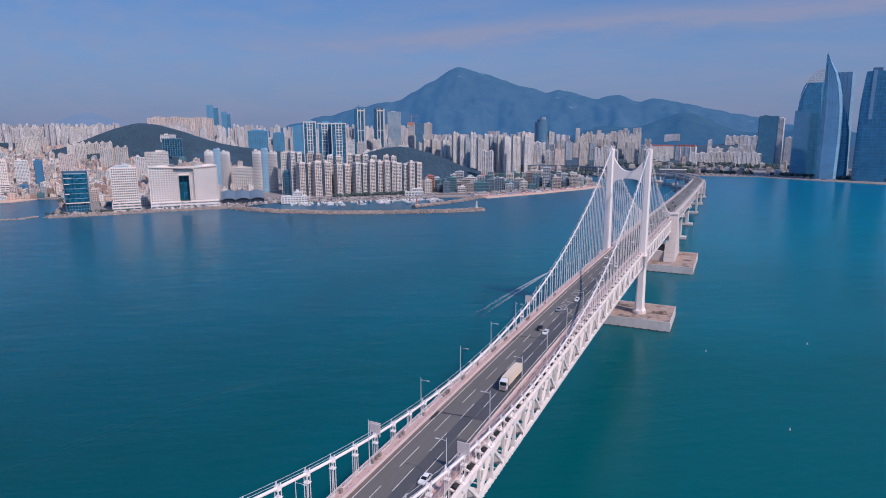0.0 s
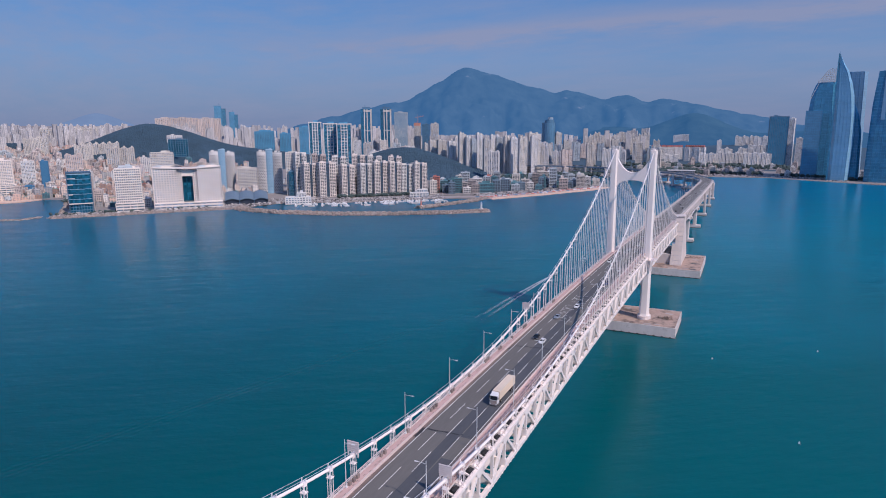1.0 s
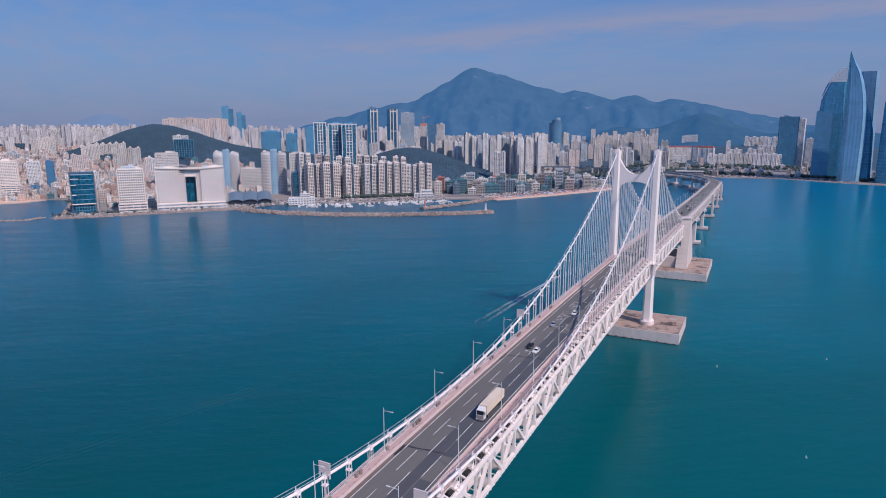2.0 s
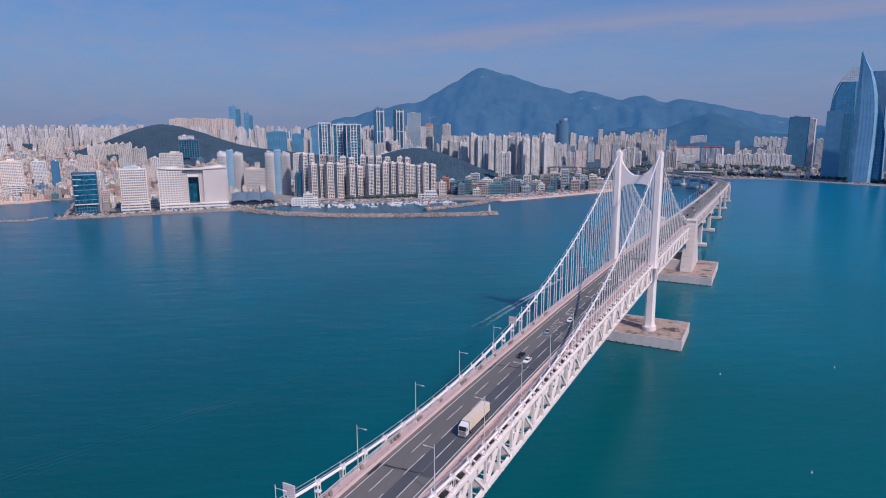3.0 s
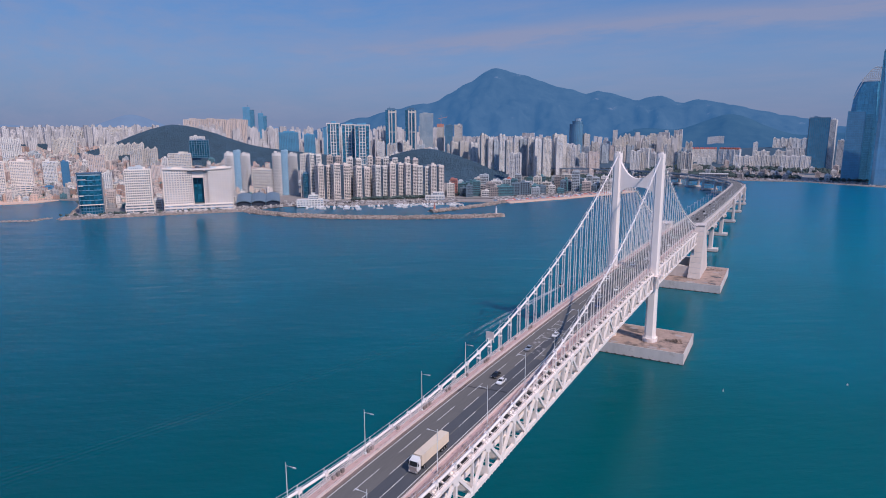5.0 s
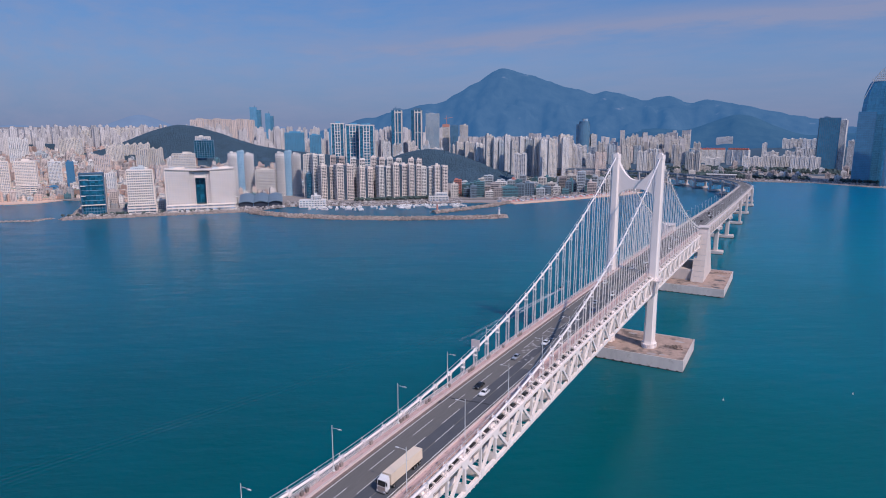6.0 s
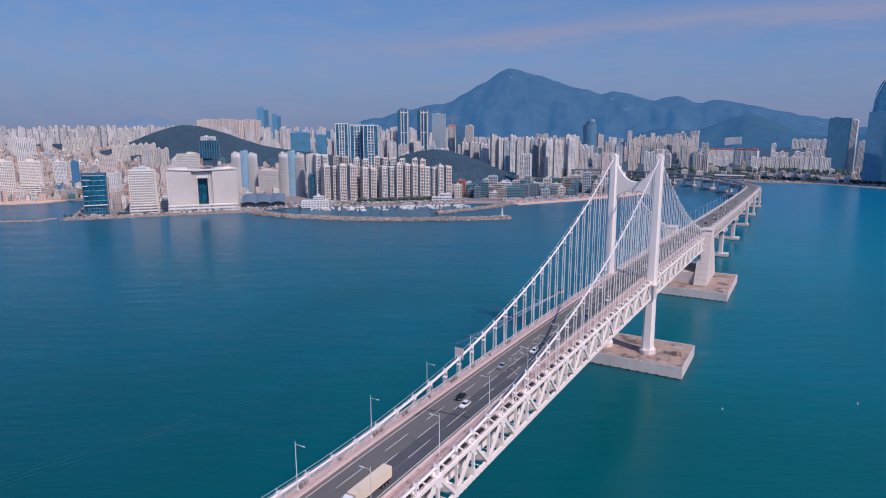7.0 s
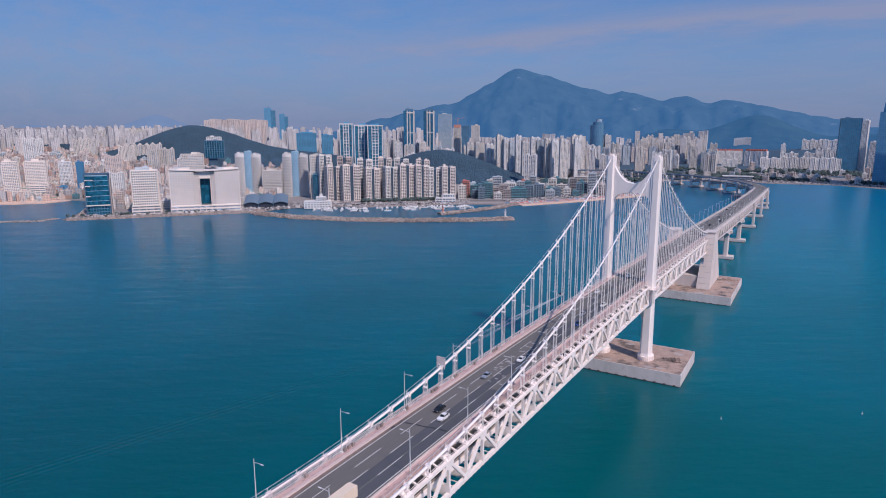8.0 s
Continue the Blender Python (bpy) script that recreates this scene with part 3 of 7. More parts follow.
rock_bank("breakwater", "long breakwater of pale brown armour stones", [(-716, 372), (-690, 352), (-615, 350), (-520, 371), (-439, 409), (-360, 462), (-308, 511)], 11, 5.0, seed=2)
rock_bank("inner_breakwater", "short inner breakwater of pale brown stones", [(-432, 498), (-412, 556), (-392, 618), (-384, 690)], 9, 4.2, seed=3)
rock_bank("rock_shore", "sloping stone revetment along the waterfront promontory", [(-1104, 322), (-1022, 268), (-958, 220), (-922, 190), (-890, 154), (-844, 208), (-788, 278), (-735, 341), (-712, 370)], 12, 4.2, seed=4, both=False)
rock_bank("rock_shore", "low stone bank along the far shore", [(-330, 1300), (-220, 1405), (-103, 1437), (-6, 1428), (124, 1450), (282, 1363), (388, 1315), (700, 1230)], 9, 3.2, 5.0, seed=6, both=False)


rock_bank("reef", "low dark reef just off the beach", [(-985, 60), (-940, 104), (-913, 121), (-921, 158)], 6, 0.7, 5.0, seed=12)


def strip(name, line, w0, w1, z, mat, label, category, kind="structure", thick=0.6):
    """A level band beside a line, w0 to w1 metres to its left-hand side."""
    g = Geo()
    pts = []
    for i, (x, y) in enumerate(line):
        x0, y0 = line[max(i - 1, 0)]
        x1, y1 = line[min(i + 1, len(line) - 1)]
        d = math.hypot(x1 - x0, y1 - y0)
        pts.append((x, y, -(y1 - y0) / d, (x1 - x0) / d))
    for x, y, nx, ny in pts:
        for w, zz in ((w0, z), (w1, z), (w1, z - thick), (w0, z - thick)):
            g.v.append((x + nx * w, y + ny * w, zz))
    for i in range(len(pts) - 1):
        a = i * 4
        for k in range(4):
            g.f.append((a + k, a + (k + 1) % 4, a + 4 + (k + 1) % 4, a + 4 + k))
    g.f += [(0, 1, 2, 3), tuple(range(len(g.v) - 4, len(g.v)))[::-1]]
    return single(name, g, mat, label, category, kind)


strip("beach", [(-1900, -330), (-1480, 20), (-1290, 140), (-1182, 212), (-1151, 256), (-1158, 300)], -4, 75, 3.5, M["sand"], "pale orange sand beach by the water", "beach", thick=4.0)
strip("beach", [(-372, 676), (-305, 790), (-270, 862), (-237, 925), (-213, 1000)], -7, 9, 3.6, M["sand"], "narrow pale sand strip below the waterfront road", "beach", thick=4.0)
strip("promenade", [(-1026, 274), (-958, 226), (-926, 198), (-893, 162), (-850, 214), (-794, 284), (-741, 347), (-716, 378)], 2, 16, 4.0, M["paving"], "pale paved promenade behind the stone bank", "promenade")
strip("quay", [(-700, 440), (-681, 474), (-600, 510), (-540, 570), (-512, 600), (-455, 650), (-400, 690)], -2, 26, 4.0, M["paving"], "pale concrete quay round the harbour", "quay", thick=5.0)
strip("promenade", [(-385, 690), (-322, 800), (-287, 870), (-253, 935), (-228, 1000)], -6, 6, 4.1, M["deckpink"], "pinkish paved promenade with stalls behind the sand", "promenade")
strip("coast_road", [(-560, 640), (-470, 700), (-395, 745), (-325, 860), (-262, 985)], -6, 4, 3.7, M["asphalt"], "grey coast road behind the strip of sand", "road")


# ---- suspension bridge ----
_prof = np.polyfit([-520, -390, -252, -120, 0, 107, 214, 270, 364, 524, 706, 972], [52.6, 55.1, 56.0, 55.6, 54.3, 52.0, 48.9, 47.2, 44.2, 40.1, 36.4, 32.6], 5)


def road_z(y):
    return float(np.polyval(_prof, min(y, 960.0)))


Y0, Y1 = -495.0, 206.0          # stiffened deck, from beyond the flight to the anchorage
MID, HALF = -252.5, 252.5       # middle of the main span, half its length
CX, TX, DX = 12.55, 12.9, 11.0  # cable plane, truss plane, edge of the deck slab
STEP = 9.41                     # spacing of hangers and truss nodes
NODE0 = -250.0                  # the node nearest the middle of the span


def cable_z(y):
    if y <= 0:
        return 56.55 + 66.45 * ((y - MID) / HALF) ** 2
    t = y / 206.0
    return 123.0 + (52.5 - 123.0) * t - 4 * 9.0 * t * (1 - t)


bridge = thing("suspension_bridge", "white double-deck suspension bridge with stiffening trusses over the sea", "bridge")


def lengthways(g, x0, x1, dz0, dz1, ya, yb, step=9.0):
    """A slab that follows the deck's profile."""
    k = max(1, round((yb - ya) / step))
    n0 = len(g.v)
    for i in range(k + 1):
        y = ya + (yb - ya) * i / k
        z = road_z(y)
        g.v += [(x0, y, z + dz0), (x1, y, z + dz0), (x1, y, z + dz1), (x0, y, z + dz1)]
    for i in range(k):
        a = n0 + 4 * i
        for c in range(4):
            d = (c + 1) % 4
            g.f.append((a + c, a + d, a + 4 + d, a + 4 + c))
    g.f += [(n0 + 3, n0 + 2, n0 + 1, n0), tuple(len(g.v) - 4 + c for c in range(4))]
    return g


part("upper_roadway", lengthways(Geo(), -8.3, 8.3, -0.25, 0.0, Y0, Y1), M["asphalt"], bridge, "grey asphalt roadway with four lanes")
part("upper_slab", lengthways(Geo(), -9.4, 9.4, -1.0, -0.254, Y0, Y1), M["steel"], bridge)
part("lower_roadway", lengthways(Geo(), -9.5, 9.5, -9.3, -8.8, Y0, Y1), M["asphalt"], bridge, "shaded asphalt roadway of the lower deck")
for s in (-1, 1):
    part("walkway", lengthways(Geo(), *sorted((s * 8.66, s * DX)), -0.25, 0.12, Y0, Y1), M["walk"], bridge, "pinkish service walkway")
    part("barrier", lengthways(Geo(), *sorted((s * 8.38, s * 8.64)), -0.25, 0.42, Y0, Y1), M["barrier"], bridge, "pale pinkish crash barrier")
    part("barrier_rail", lengthways(Geo(), *sorted((s * 8.44, s * 8.58)), 0.68, 0.8, Y0, Y1), M["rail"], bridge)
    part("gutter_dirt", lengthways(Geo(), *sorted((s * 7.5, s * 8.38)), 0.002, 0.006, Y0, Y1), M["dirt"], bridge, "brown dirt along the barrier")
    part("lane_edge_line", lengthways(Geo(), s * 7.06 - 0.1, s * 7.06 + 0.1, 0.004, 0.012, Y0, Y1), M["paint"], bridge, "white solid edge line")
    for dz, r in ((0.34, 0.04), (0.62, 0.05), (1.05, 0.055), (1.5, 0.08)):
        part("parapet_rail", lengthways(Geo(), s * DX - r, s * DX + r, dz - r, dz + r, Y0, Y1), M["rail" if s < 0 else "brownrail"], bridge)
    posts = Geo()
    y = Y0
    while y < Y1:
        posts.box(s * DX - 0.06, s * DX + 0.06, y - 0.06, y + 0.06, road_z(y) - 0.25, road_z(y) + 1.5)
        y += 2.3375
    part("parapet_post", posts, M["rail"], bridge, kind="stuff")
    part("top_chord", lengthways(Geo(), *sorted((s * (TX - 0.5), s * (TX + 0.5))), -2.65, -1.85, Y0, Y1), M["steel"], bridge)
    part("bottom_chord", lengthways(Geo(), *sorted((s * (TX - 0.55), s * (TX + 0.55))), -12.4, -11.3, Y0, Y1), M["steel"], bridge)
    part("lower_edge_beam", lengthways(Geo(), *sorted((s * 9.6, s * 10.1)), -9.5, -8.0, Y0, Y1), M["steel"], bridge)
    for dz in (-8.3, -7.8, -7.3):
        part("lower_rail", lengthways(Geo(), s * 9.9 - 0.06, s * 9.9 + 0.06, dz - 0.06, dz + 0.06, Y0, Y1), M["rail"], bridge)
    part("inspection_rail", lengthways(Geo(), s * TX - 0.07, s * TX + 0.07, -1.02, -0.9, Y0, Y1), M["rail"], bridge)
    part("cable_tray", lengthways(Geo(), *sorted((s * 11.08, s * 11.25)), -0.7, -0.3, Y0, Y1), M["rail"], bridge)

# truss members, one mesh each, shared along the bridge where they are alike
def sheared(g, y, name, mat, parent, shared={}):
    """Places a member that is built for road level 0 and node 0 at the node y."""
    key = name
    if key not in shared:
        shared[key] = g.mesh(name.split("-")[0], mat)
    ob = new(name.split("-")[0], shared[key])
    ob.parent = parent
    ob.matrix_basis = Matrix.Translation((0, y, road_z(y)))
    return ob


NODES = [NODE0 + STEP * i for i in range(-25, 49)]
for i, y in enumerate(NODES):
    if y > Y1 - 2:
        continue
    for s, tag in ((-1, "left"), (1, "right")):
        x = s * TX
        top_node = (i % 2 == 0)
        sheared(Geo().beam((x, 0, -11.5), (x, 0, -2.4), 0.75 if top_node else 0.5, 0.8, (0, 1, 0)), y, f"vertical-{tag}{top_node}", M["steel"], bridge)
        if y + STEP < Y1:
            drop = road_z(y + STEP) - road_z(y)
            a, b = ((x, 0, -2.3), (x, STEP, -11.7 + drop)) if top_node else ((x, 0, -11.7), (x, STEP, -2.3 + drop))
            sheared(Geo().beam(a, b, 0.85, 0.8, (0, 1, 0)), y, f"diagonal-{tag}{top_node}{round(drop, 1)}", M["steel"], bridge)
        # gusset plates at the nodes
        gz = -2.8 if top_node else -11.2
        sheared(Geo().plate([(-0.9, gz - 1.6), (0.9, gz - 1.6), (2.0, gz - 0.6), (2.3, gz + 0.9), (-2.3, gz + 0.9), (-2.0, gz - 0.6)] if top_node else [(-1.9, gz - 0.8), (1.9, gz - 0.8), (1.7, gz + 0.7), (0.9, gz + 1.5), (-0.9, gz + 1.5), (-1.7, gz + 0.7)], "x", x - 0.46 if s < 0 else x + 0.40, x - 0.40 if s < 0 else x + 0.46), y, f"gusset-{tag}{top_node}", M["steel"], bridge)
    # floor beams of both decks, with haunches out to the trusses
    g = Geo().box(-TX, TX, -0.3, 0.3, -2.1, -1.0)
    for s in (-1, 1):
        g.plate([(s * DX, -1.0), (s * TX, -1.9), (s * TX, -2.8), (s * 8.5, -2.6)], "y", -0.25, 0.25)
    sheared(g, y, "upper_floor_beam", M["steel"], bridge)
    sheared(Geo().box(-TX - 0.6, TX + 0.6, -0.35, 0.35, -12.2, -9.3), y, "lower_floor_beam", M["steel"], bridge)
rib_mesh = Geo().box(-TX - 0.62, TX + 0.62, -0.13, 0.13, -12.62, -12.38).mesh("stringer", M["steel"])
for k in range(300):
    y = NODE0 - 25 * STEP + k * STEP / 4
    if y > Y1:
        break
    ob = new("stringer", rib_mesh)
    ob.parent = bridge
    ob.matrix_basis = Matrix.Translation((0, y, road_z(y)))
ribs = Geo()
for k in range(int((Y1 - Y0) / (STEP / 2))):
    y = NODE0 - 25 * STEP + k * STEP / 2
    if y > Y1 - 1:
        break
    z = road_z(y)
    for s in (-1, 1):
        ribs.beam((s * 9.4, y, z - 0.75), (s * (TX - 0.2), y, z - 1.95), 0.45, 0.4, (0, 1, 0))
part("edge_bracket", ribs, M["steel"], bridge, "short brackets between slab and truss", kind="stuff")

# dark plates added for the dark gaps between deck's edge and trusses, bracket to bracket
for s in (-1, 1):
    gap_mesh = Geo().plate([(s * 11.2, -1.42), (s * 12.5, -1.86), (s * 12.5, -1.96), (s * 11.2, -1.52)], "y", 1.15, STEP / 2 - 0.75).mesh("grating", M["grating"])
    for k in range(150):
        y = NODE0 - 25 * STEP + k * STEP / 2
        if y > Y1 - 8:
            break
        ob = new("grating", gap_mesh)
        ob.parent = bridge
        ob.matrix_basis = Matrix.Translation((0, y, road_z(y + STEP / 4)))

# hanger seats: sloping plates between the walkway's edge and the top chord at each node
for s in (-1, 1):
    for wide, start in ((1.35, 0), (0.8, 1)):
        seat = Geo().plate([(s * 11.05, -0.95), (s * 11.6, -0.9), (s * 13.25, -1.6), (s * 13.25, -1.95), (s * 11.05, -1.5)], "y", -wide, wide)
        seat.box(*sorted((s * 12.0, s * 12.12)), -wide, wide, -1.25, -0.55)
        seat_mesh = seat.mesh("hanger_seat", M["steel"])
        for i in range(-25 + start, 49, 2):
            y = NODE0 + STEP * i
            if y > Y1 - 4:
                break
            ob = new("hanger_seat", seat_mesh)
            ob.parent = bridge
            ob.matrix_basis = Matrix.Translation((0, y, road_z(y)))

# lane dashes, patches, dark wavering lines, worn transverse marks
dash = Geo().box(-0.08, 0.08, -5.3, 5.3, 0.004, 0.012).mesh("lane_dash", M["paint"])
for x in (-3.53, 0.0, 3.53):
    y = -472.0 + (9.9 if x == 0 else 0)
    while y < 200:
        ob = new("lane_dash", dash)
        ob.parent = bridge
        ob.matrix_basis = Matrix.Translation((x, y, road_z(y))) @ Matrix.Rotation(math.atan((road_z(y + 1) - road_z(y - 1)) / 2), 4, "X")
        y += 19.8
for xa, xb, ya, yb in ((0.25, 3.35, -495, -60), (3.7, 6.9, -495, -300), (3.7, 6.9, -288, -180), (3.9, 6.8, -130, 30), (-3.3, -0.4, -60, 80)):
    part("resurfaced_patch", lengthways(Geo(), xa, xb, 0.001, 0.003, ya, yb), M["patch"], bridge, "darker resurfaced asphalt strip")
for ym, flip in ((-288.0, 1), (-213.5, 1)):
    g = Geo()
    z = road_z(ym)
    rs = random.Random(int(-ym))
    px, py = -8.2, ym
    while px < 8.0:
        qx, qy = px + 1.6, ym + (px + 8) * 0.12 + rs.uniform(-0.3, 0.3)
        g.beam((px, py, z + 0.006), (qx, qy, z + 0.006), 0.5 + rs.random() * 0.35, 0.008)
        px, py = qx, qy
    part("tar_seam", g, M["darkmark"], bridge, "dark wavering line across the lanes")
    part("oil_stain", Geo().prism([(-8.1, ym - 5), (-7.3, ym - 5.6), (-7.0, ym - 2.4), (-7.4, ym + 0.3), (-8.1, ym + 0.4)], z + 0.002, z + 0.005), M["darkmark"], bridge, "dark patch beside the barrier")
# worn red-and-white hatching and lettering blocks on the lanes by the near tower
hatch = random.Random(12)
for k in range(46):
    x, y = hatch.uniform(-3.0, 6.5), hatch.uniform(-176, -128)
    part("worn_marking", Geo().box(x - 0.6, x + 0.6, y - 0.25, y + 0.25, road_z(y) + 0.005, road_z(y) + 0.011), M["fadedpaint"], bridge)

# main cables, hand ropes, clamps, hangers
for s in (-1, 1):
    x = s * CX
    main = [(x, y, cable_z(y)) for y in np.linspace(-478, 0, 70)]
    side = [(x, y, cable_z(y)) for y in np.linspace(0, 206, 30)]
    part("main_cable", Geo().tube(main + side[1:], 0.37, 10), M["cable"], bridge, "thick white main cable", smooth=True)
    for off in (-0.55, 0.55):
        part("hand_rope", Geo().tube([(px + off, py, pz + 1.25) for px, py, pz in main], 0.06, 5), M["rope"], bridge)
        part("hand_rope", Geo().tube([(px + off, py, pz + 1.25) for px, py, pz in side], 0.06, 5), M["rope"], bridge)
clamp = Geo()
clamp.box(-0.52, 0.52, -0.6, 0.6, -0.55, 0.5)
for a in (-0.55, 0.55):
    clamp.box(a - 0.06, a + 0.06, -0.1, 0.1, 0.5, 1.3)
clamp_mesh = clamp.mesh("cable_clamp", M["cable"])
for i in range(-24, 49):
    y = NODE0 + STEP * i
    if y > 190 or abs(y) < 6.5:
        continue
    for s in (-1, 1):
        zc, zd = cable_z(y), road_z(y) - 1.7
        slope_a = math.atan((cable_z(y + 0.5) - cable_z(y - 0.5)))
        ob = new("cable_clamp", clamp_mesh)
        ob.parent = bridge
        ob.matrix_basis = Matrix.Translation((s * CX, y, zc)) @ Matrix.Rotation(slope_a, 4, "X")
        g = Geo()
        for dx in (-0.5, 0.5):
            for dy in (-0.42, 0.42):
                g.beam((s * CX + dx, y + dy, zd), (s * CX + dx, y + dy, zc), 0.13, 0.13, (1, 0, 0))
        if zc - zd > 5:
            g.box(s * CX - 0.7, s * CX + 0.7, y - 0.6, y + 0.6, zc - 2.2, zc - 2.0)
        g.box(s * CX - 0.65, s * CX + 0.65, y - 0.55, y + 0.55, zd - 0.2, zd + 0.45)
        part("hanger", g, M["cable"], bridge)
# sign boards clamped on the cables
for y, sides in ((-315.8, (-1, 1)), (-184.0, (-1,))):
    for s in sides:
        z = cable_z(y)
        g = Geo().box(s * CX - 1.6, s * CX + 1.6, y - 0.1, y + 0.1, z + 0.9, z + 3.6)
        board = part("cable_board", g, M["rail"], bridge, "pinkish grey board fixed on the main cable")
        for k in range(6):
            part("board_slat", Geo().box(s * CX - 1.65, s * CX + 1.65, y - 0.17, y + 0.17, z + 0.9 + k * 0.53, z + 0.98 + k * 0.53), M["rail"], board)
        for dx in (-1.4, 1.4):
            part("board_leg", Geo().box(s * CX + dx - 0.1, s * CX + dx + 0.1, y - 0.2, y + 0.2, z - 0.3, z + 1.1), M["rail"], board)
# brown service boxes on the walkways near the middle of the span
for i in range(-7, 8):
    y = MID + 14.2 * i + 3
    for k in range(1 + (i * 5) % 3):
        for s in (-1, 1):
            yy = y + k * 1.7
            part("service_box", Geo().box(s * 10.45 - 0.28, s * 10.45 + 0.28, yy - 0.45, yy + 0.45, road_z(yy) + 0.12, road_z(yy) + 1.15), M["cabinet"], bridge, "small brown service box")

for s in (-1, 1):
    rp = random.Random(9 + s)
    plates = Geo()
    y = Y0 + 3
    while y < Y1 - 3:
        u = s * rp.uniform(9.2, 10.4)
        z = road_z(y)
        plates.box(u - 0.12, u + 0.12, y - 0.45, y + 0.45, z + 0.122, z + 0.14)
        y += rp.uniform(1.6, 4.2)
    part("walkway_plating", plates, M["cabinet"], bridge, "small brown cover plates on the walkway", kind="stuff", tidy=False)

# near tower: two legs, arched portals, saddles
for s in (-1, 1):
    def ring(hx, hy, c=0.3):
        cx, cy = hx * c * 1.2, hy * c
        return [(s * 12.55 + a, b) for a, b in ((-hx + cx, -hy), (hx - cx, -hy), (hx, -hy + cy), (hx, hy - cy), (hx - cx, hy), (-hx + cx, hy), (-hx, hy - cy), (-hx, -hy + cy))]
    g = Geo()
    levels = [(9.0, 3.5, 4.1), (11.1, 3.4, 4.0), (13.1, 3.0, 3.6), (46, 2.65, 3.3), (52, 2.55, 3.2), (121.5, 2.1, 2.6)]
    for z, hx, hy in levels:
        g.v += [(x, y, z) for x, y in ring(hx, hy)]
    for i in range(len(levels) - 1):
        for k in range(8):
            a, b = i * 8 + k, i * 8 + (k + 1) % 8
            g.f.append((a, b, b + 8, a + 8))
    g.f += [tuple(range(8))[::-1], tuple(range(40, 48))]
    leg = part("tower_leg", g, M["steel"], bridge, "tall white tapering tower leg")
    cap = Geo().prism(ring(2.2, 2.75, 0.25), 121.5, 123.9, 0.94, (s * 12.55, 0))
    cap.box(s * 12.55 - 0.8, s * 12.55 + 0.8, -2.0, 2.0, 123.9, 124.6)
    for ry in (-2.3, 2.3):
        for rx in (-1.7, 0.0, 1.7):
            cap.box(s * 12.55 + rx - 0.06, s * 12.55 + rx + 0.06, ry - 0.06, ry + 0.06, 123.9, 125.0)
        cap.box(s * 12.55 - 1.75, s * 12.55 + 1.75, ry - 0.05, ry + 0.05, 124.95, 125.05)
    part("beacon_mast", Geo().tube([(s * 12.55 + 0.9, 0.6, 124.4), (s * 12.55 + 0.9, 0.6, 127.6)], 0.09, 6), M["steel"], leg)
    part("saddle_housing", cap, M["steel"], leg)
    g = Geo()
    for k in range(26):
        a = 2 * math.pi * k / 26
        g.prism([(s * 12.55 + 4.5 * math.cos(a + q) * e, 5.0 * math.sin(a + q) * e) for q, e in ((-0.05, 0.9), (-0.05, 1.0), (0.05, 1.0), (0.05, 0.9))], 9.0, 11.6)
    part("base_ribs", g, M["steel"], leg, kind="stuff")
    part("base_plinth", Geo().prism([(s * 12.55 + 4.15 * math.cos(a), 4.6 * math.sin(a)) for a in np.linspace(0, 5.98, 20)], 9.0, 11.3), M["steel"], leg, "round fluted plinth")
    part("service_platform", Geo().box(*sorted((s * 9.8, s * 17.4)), -4.6, 4.6, 50.6, 50.85).box(*sorted((s * 17.2, s * 17.35)), -4.6, 4.6, 51.3, 51.45).box(*sorted((s * 17.2, s * 17.35)), -4.6, 4.6, 51.85, 52.0).box(*sorted((s * 15.3, s * 17.3)), -4.6, -4.45, 51.85, 52.0), M["rail"], leg)
    part("deck_bracket", Geo().box(*sorted((s * 9.5, s * 17.0)), -3.9, 3.9, 49.2, 50.6).box(*sorted((s * 15.2, s * 16.4)), -5.0, -3.6, 43.5, 50.6), M["steel"], leg)


def portal(top_mid, top_leg, low_mid, low_leg, half, thick):
    up, down = [], []
    for k in range(17):
        t = -1 + 2 * k / 16
        u = abs(t)
        up.append((t * half, top_mid + (top_leg - top_mid) * u ** 2.2))
        down.append((t * half, low_leg + (low_mid - low_leg) * math.sqrt(max(0.0, 1 - u ** 2.4))))
    g = Geo()
    for k in range(17):
        g.v += [(down[k][0], -thick, down[k][1]), (down[k][0], thick, down[k][1]), (up[k][0], thick, up[k][1]), (up[k][0], -thick, up[k][1])]
    for k in range(16):
        for c in range(4):
            d = (c + 1) % 4
            g.f.append((4 * k + c, 4 * k + d, 4 * k + 4 + d, 4 * k + 4 + c))
    g.f += [(3, 2, 1, 0), (64, 65, 66, 67)]
    return g


part("upper_portal", portal(109.0, 119.0, 104.0, 97.5, 10.75, 1.7), M["steel"], bridge, "white cross beam with curved top and arched soffit")
part("lower_portal", portal(42.0, 42.0, 39.0, 29.5, 10.2, 2.0), M["steel"], bridge, "white arched cross beam below the decks")


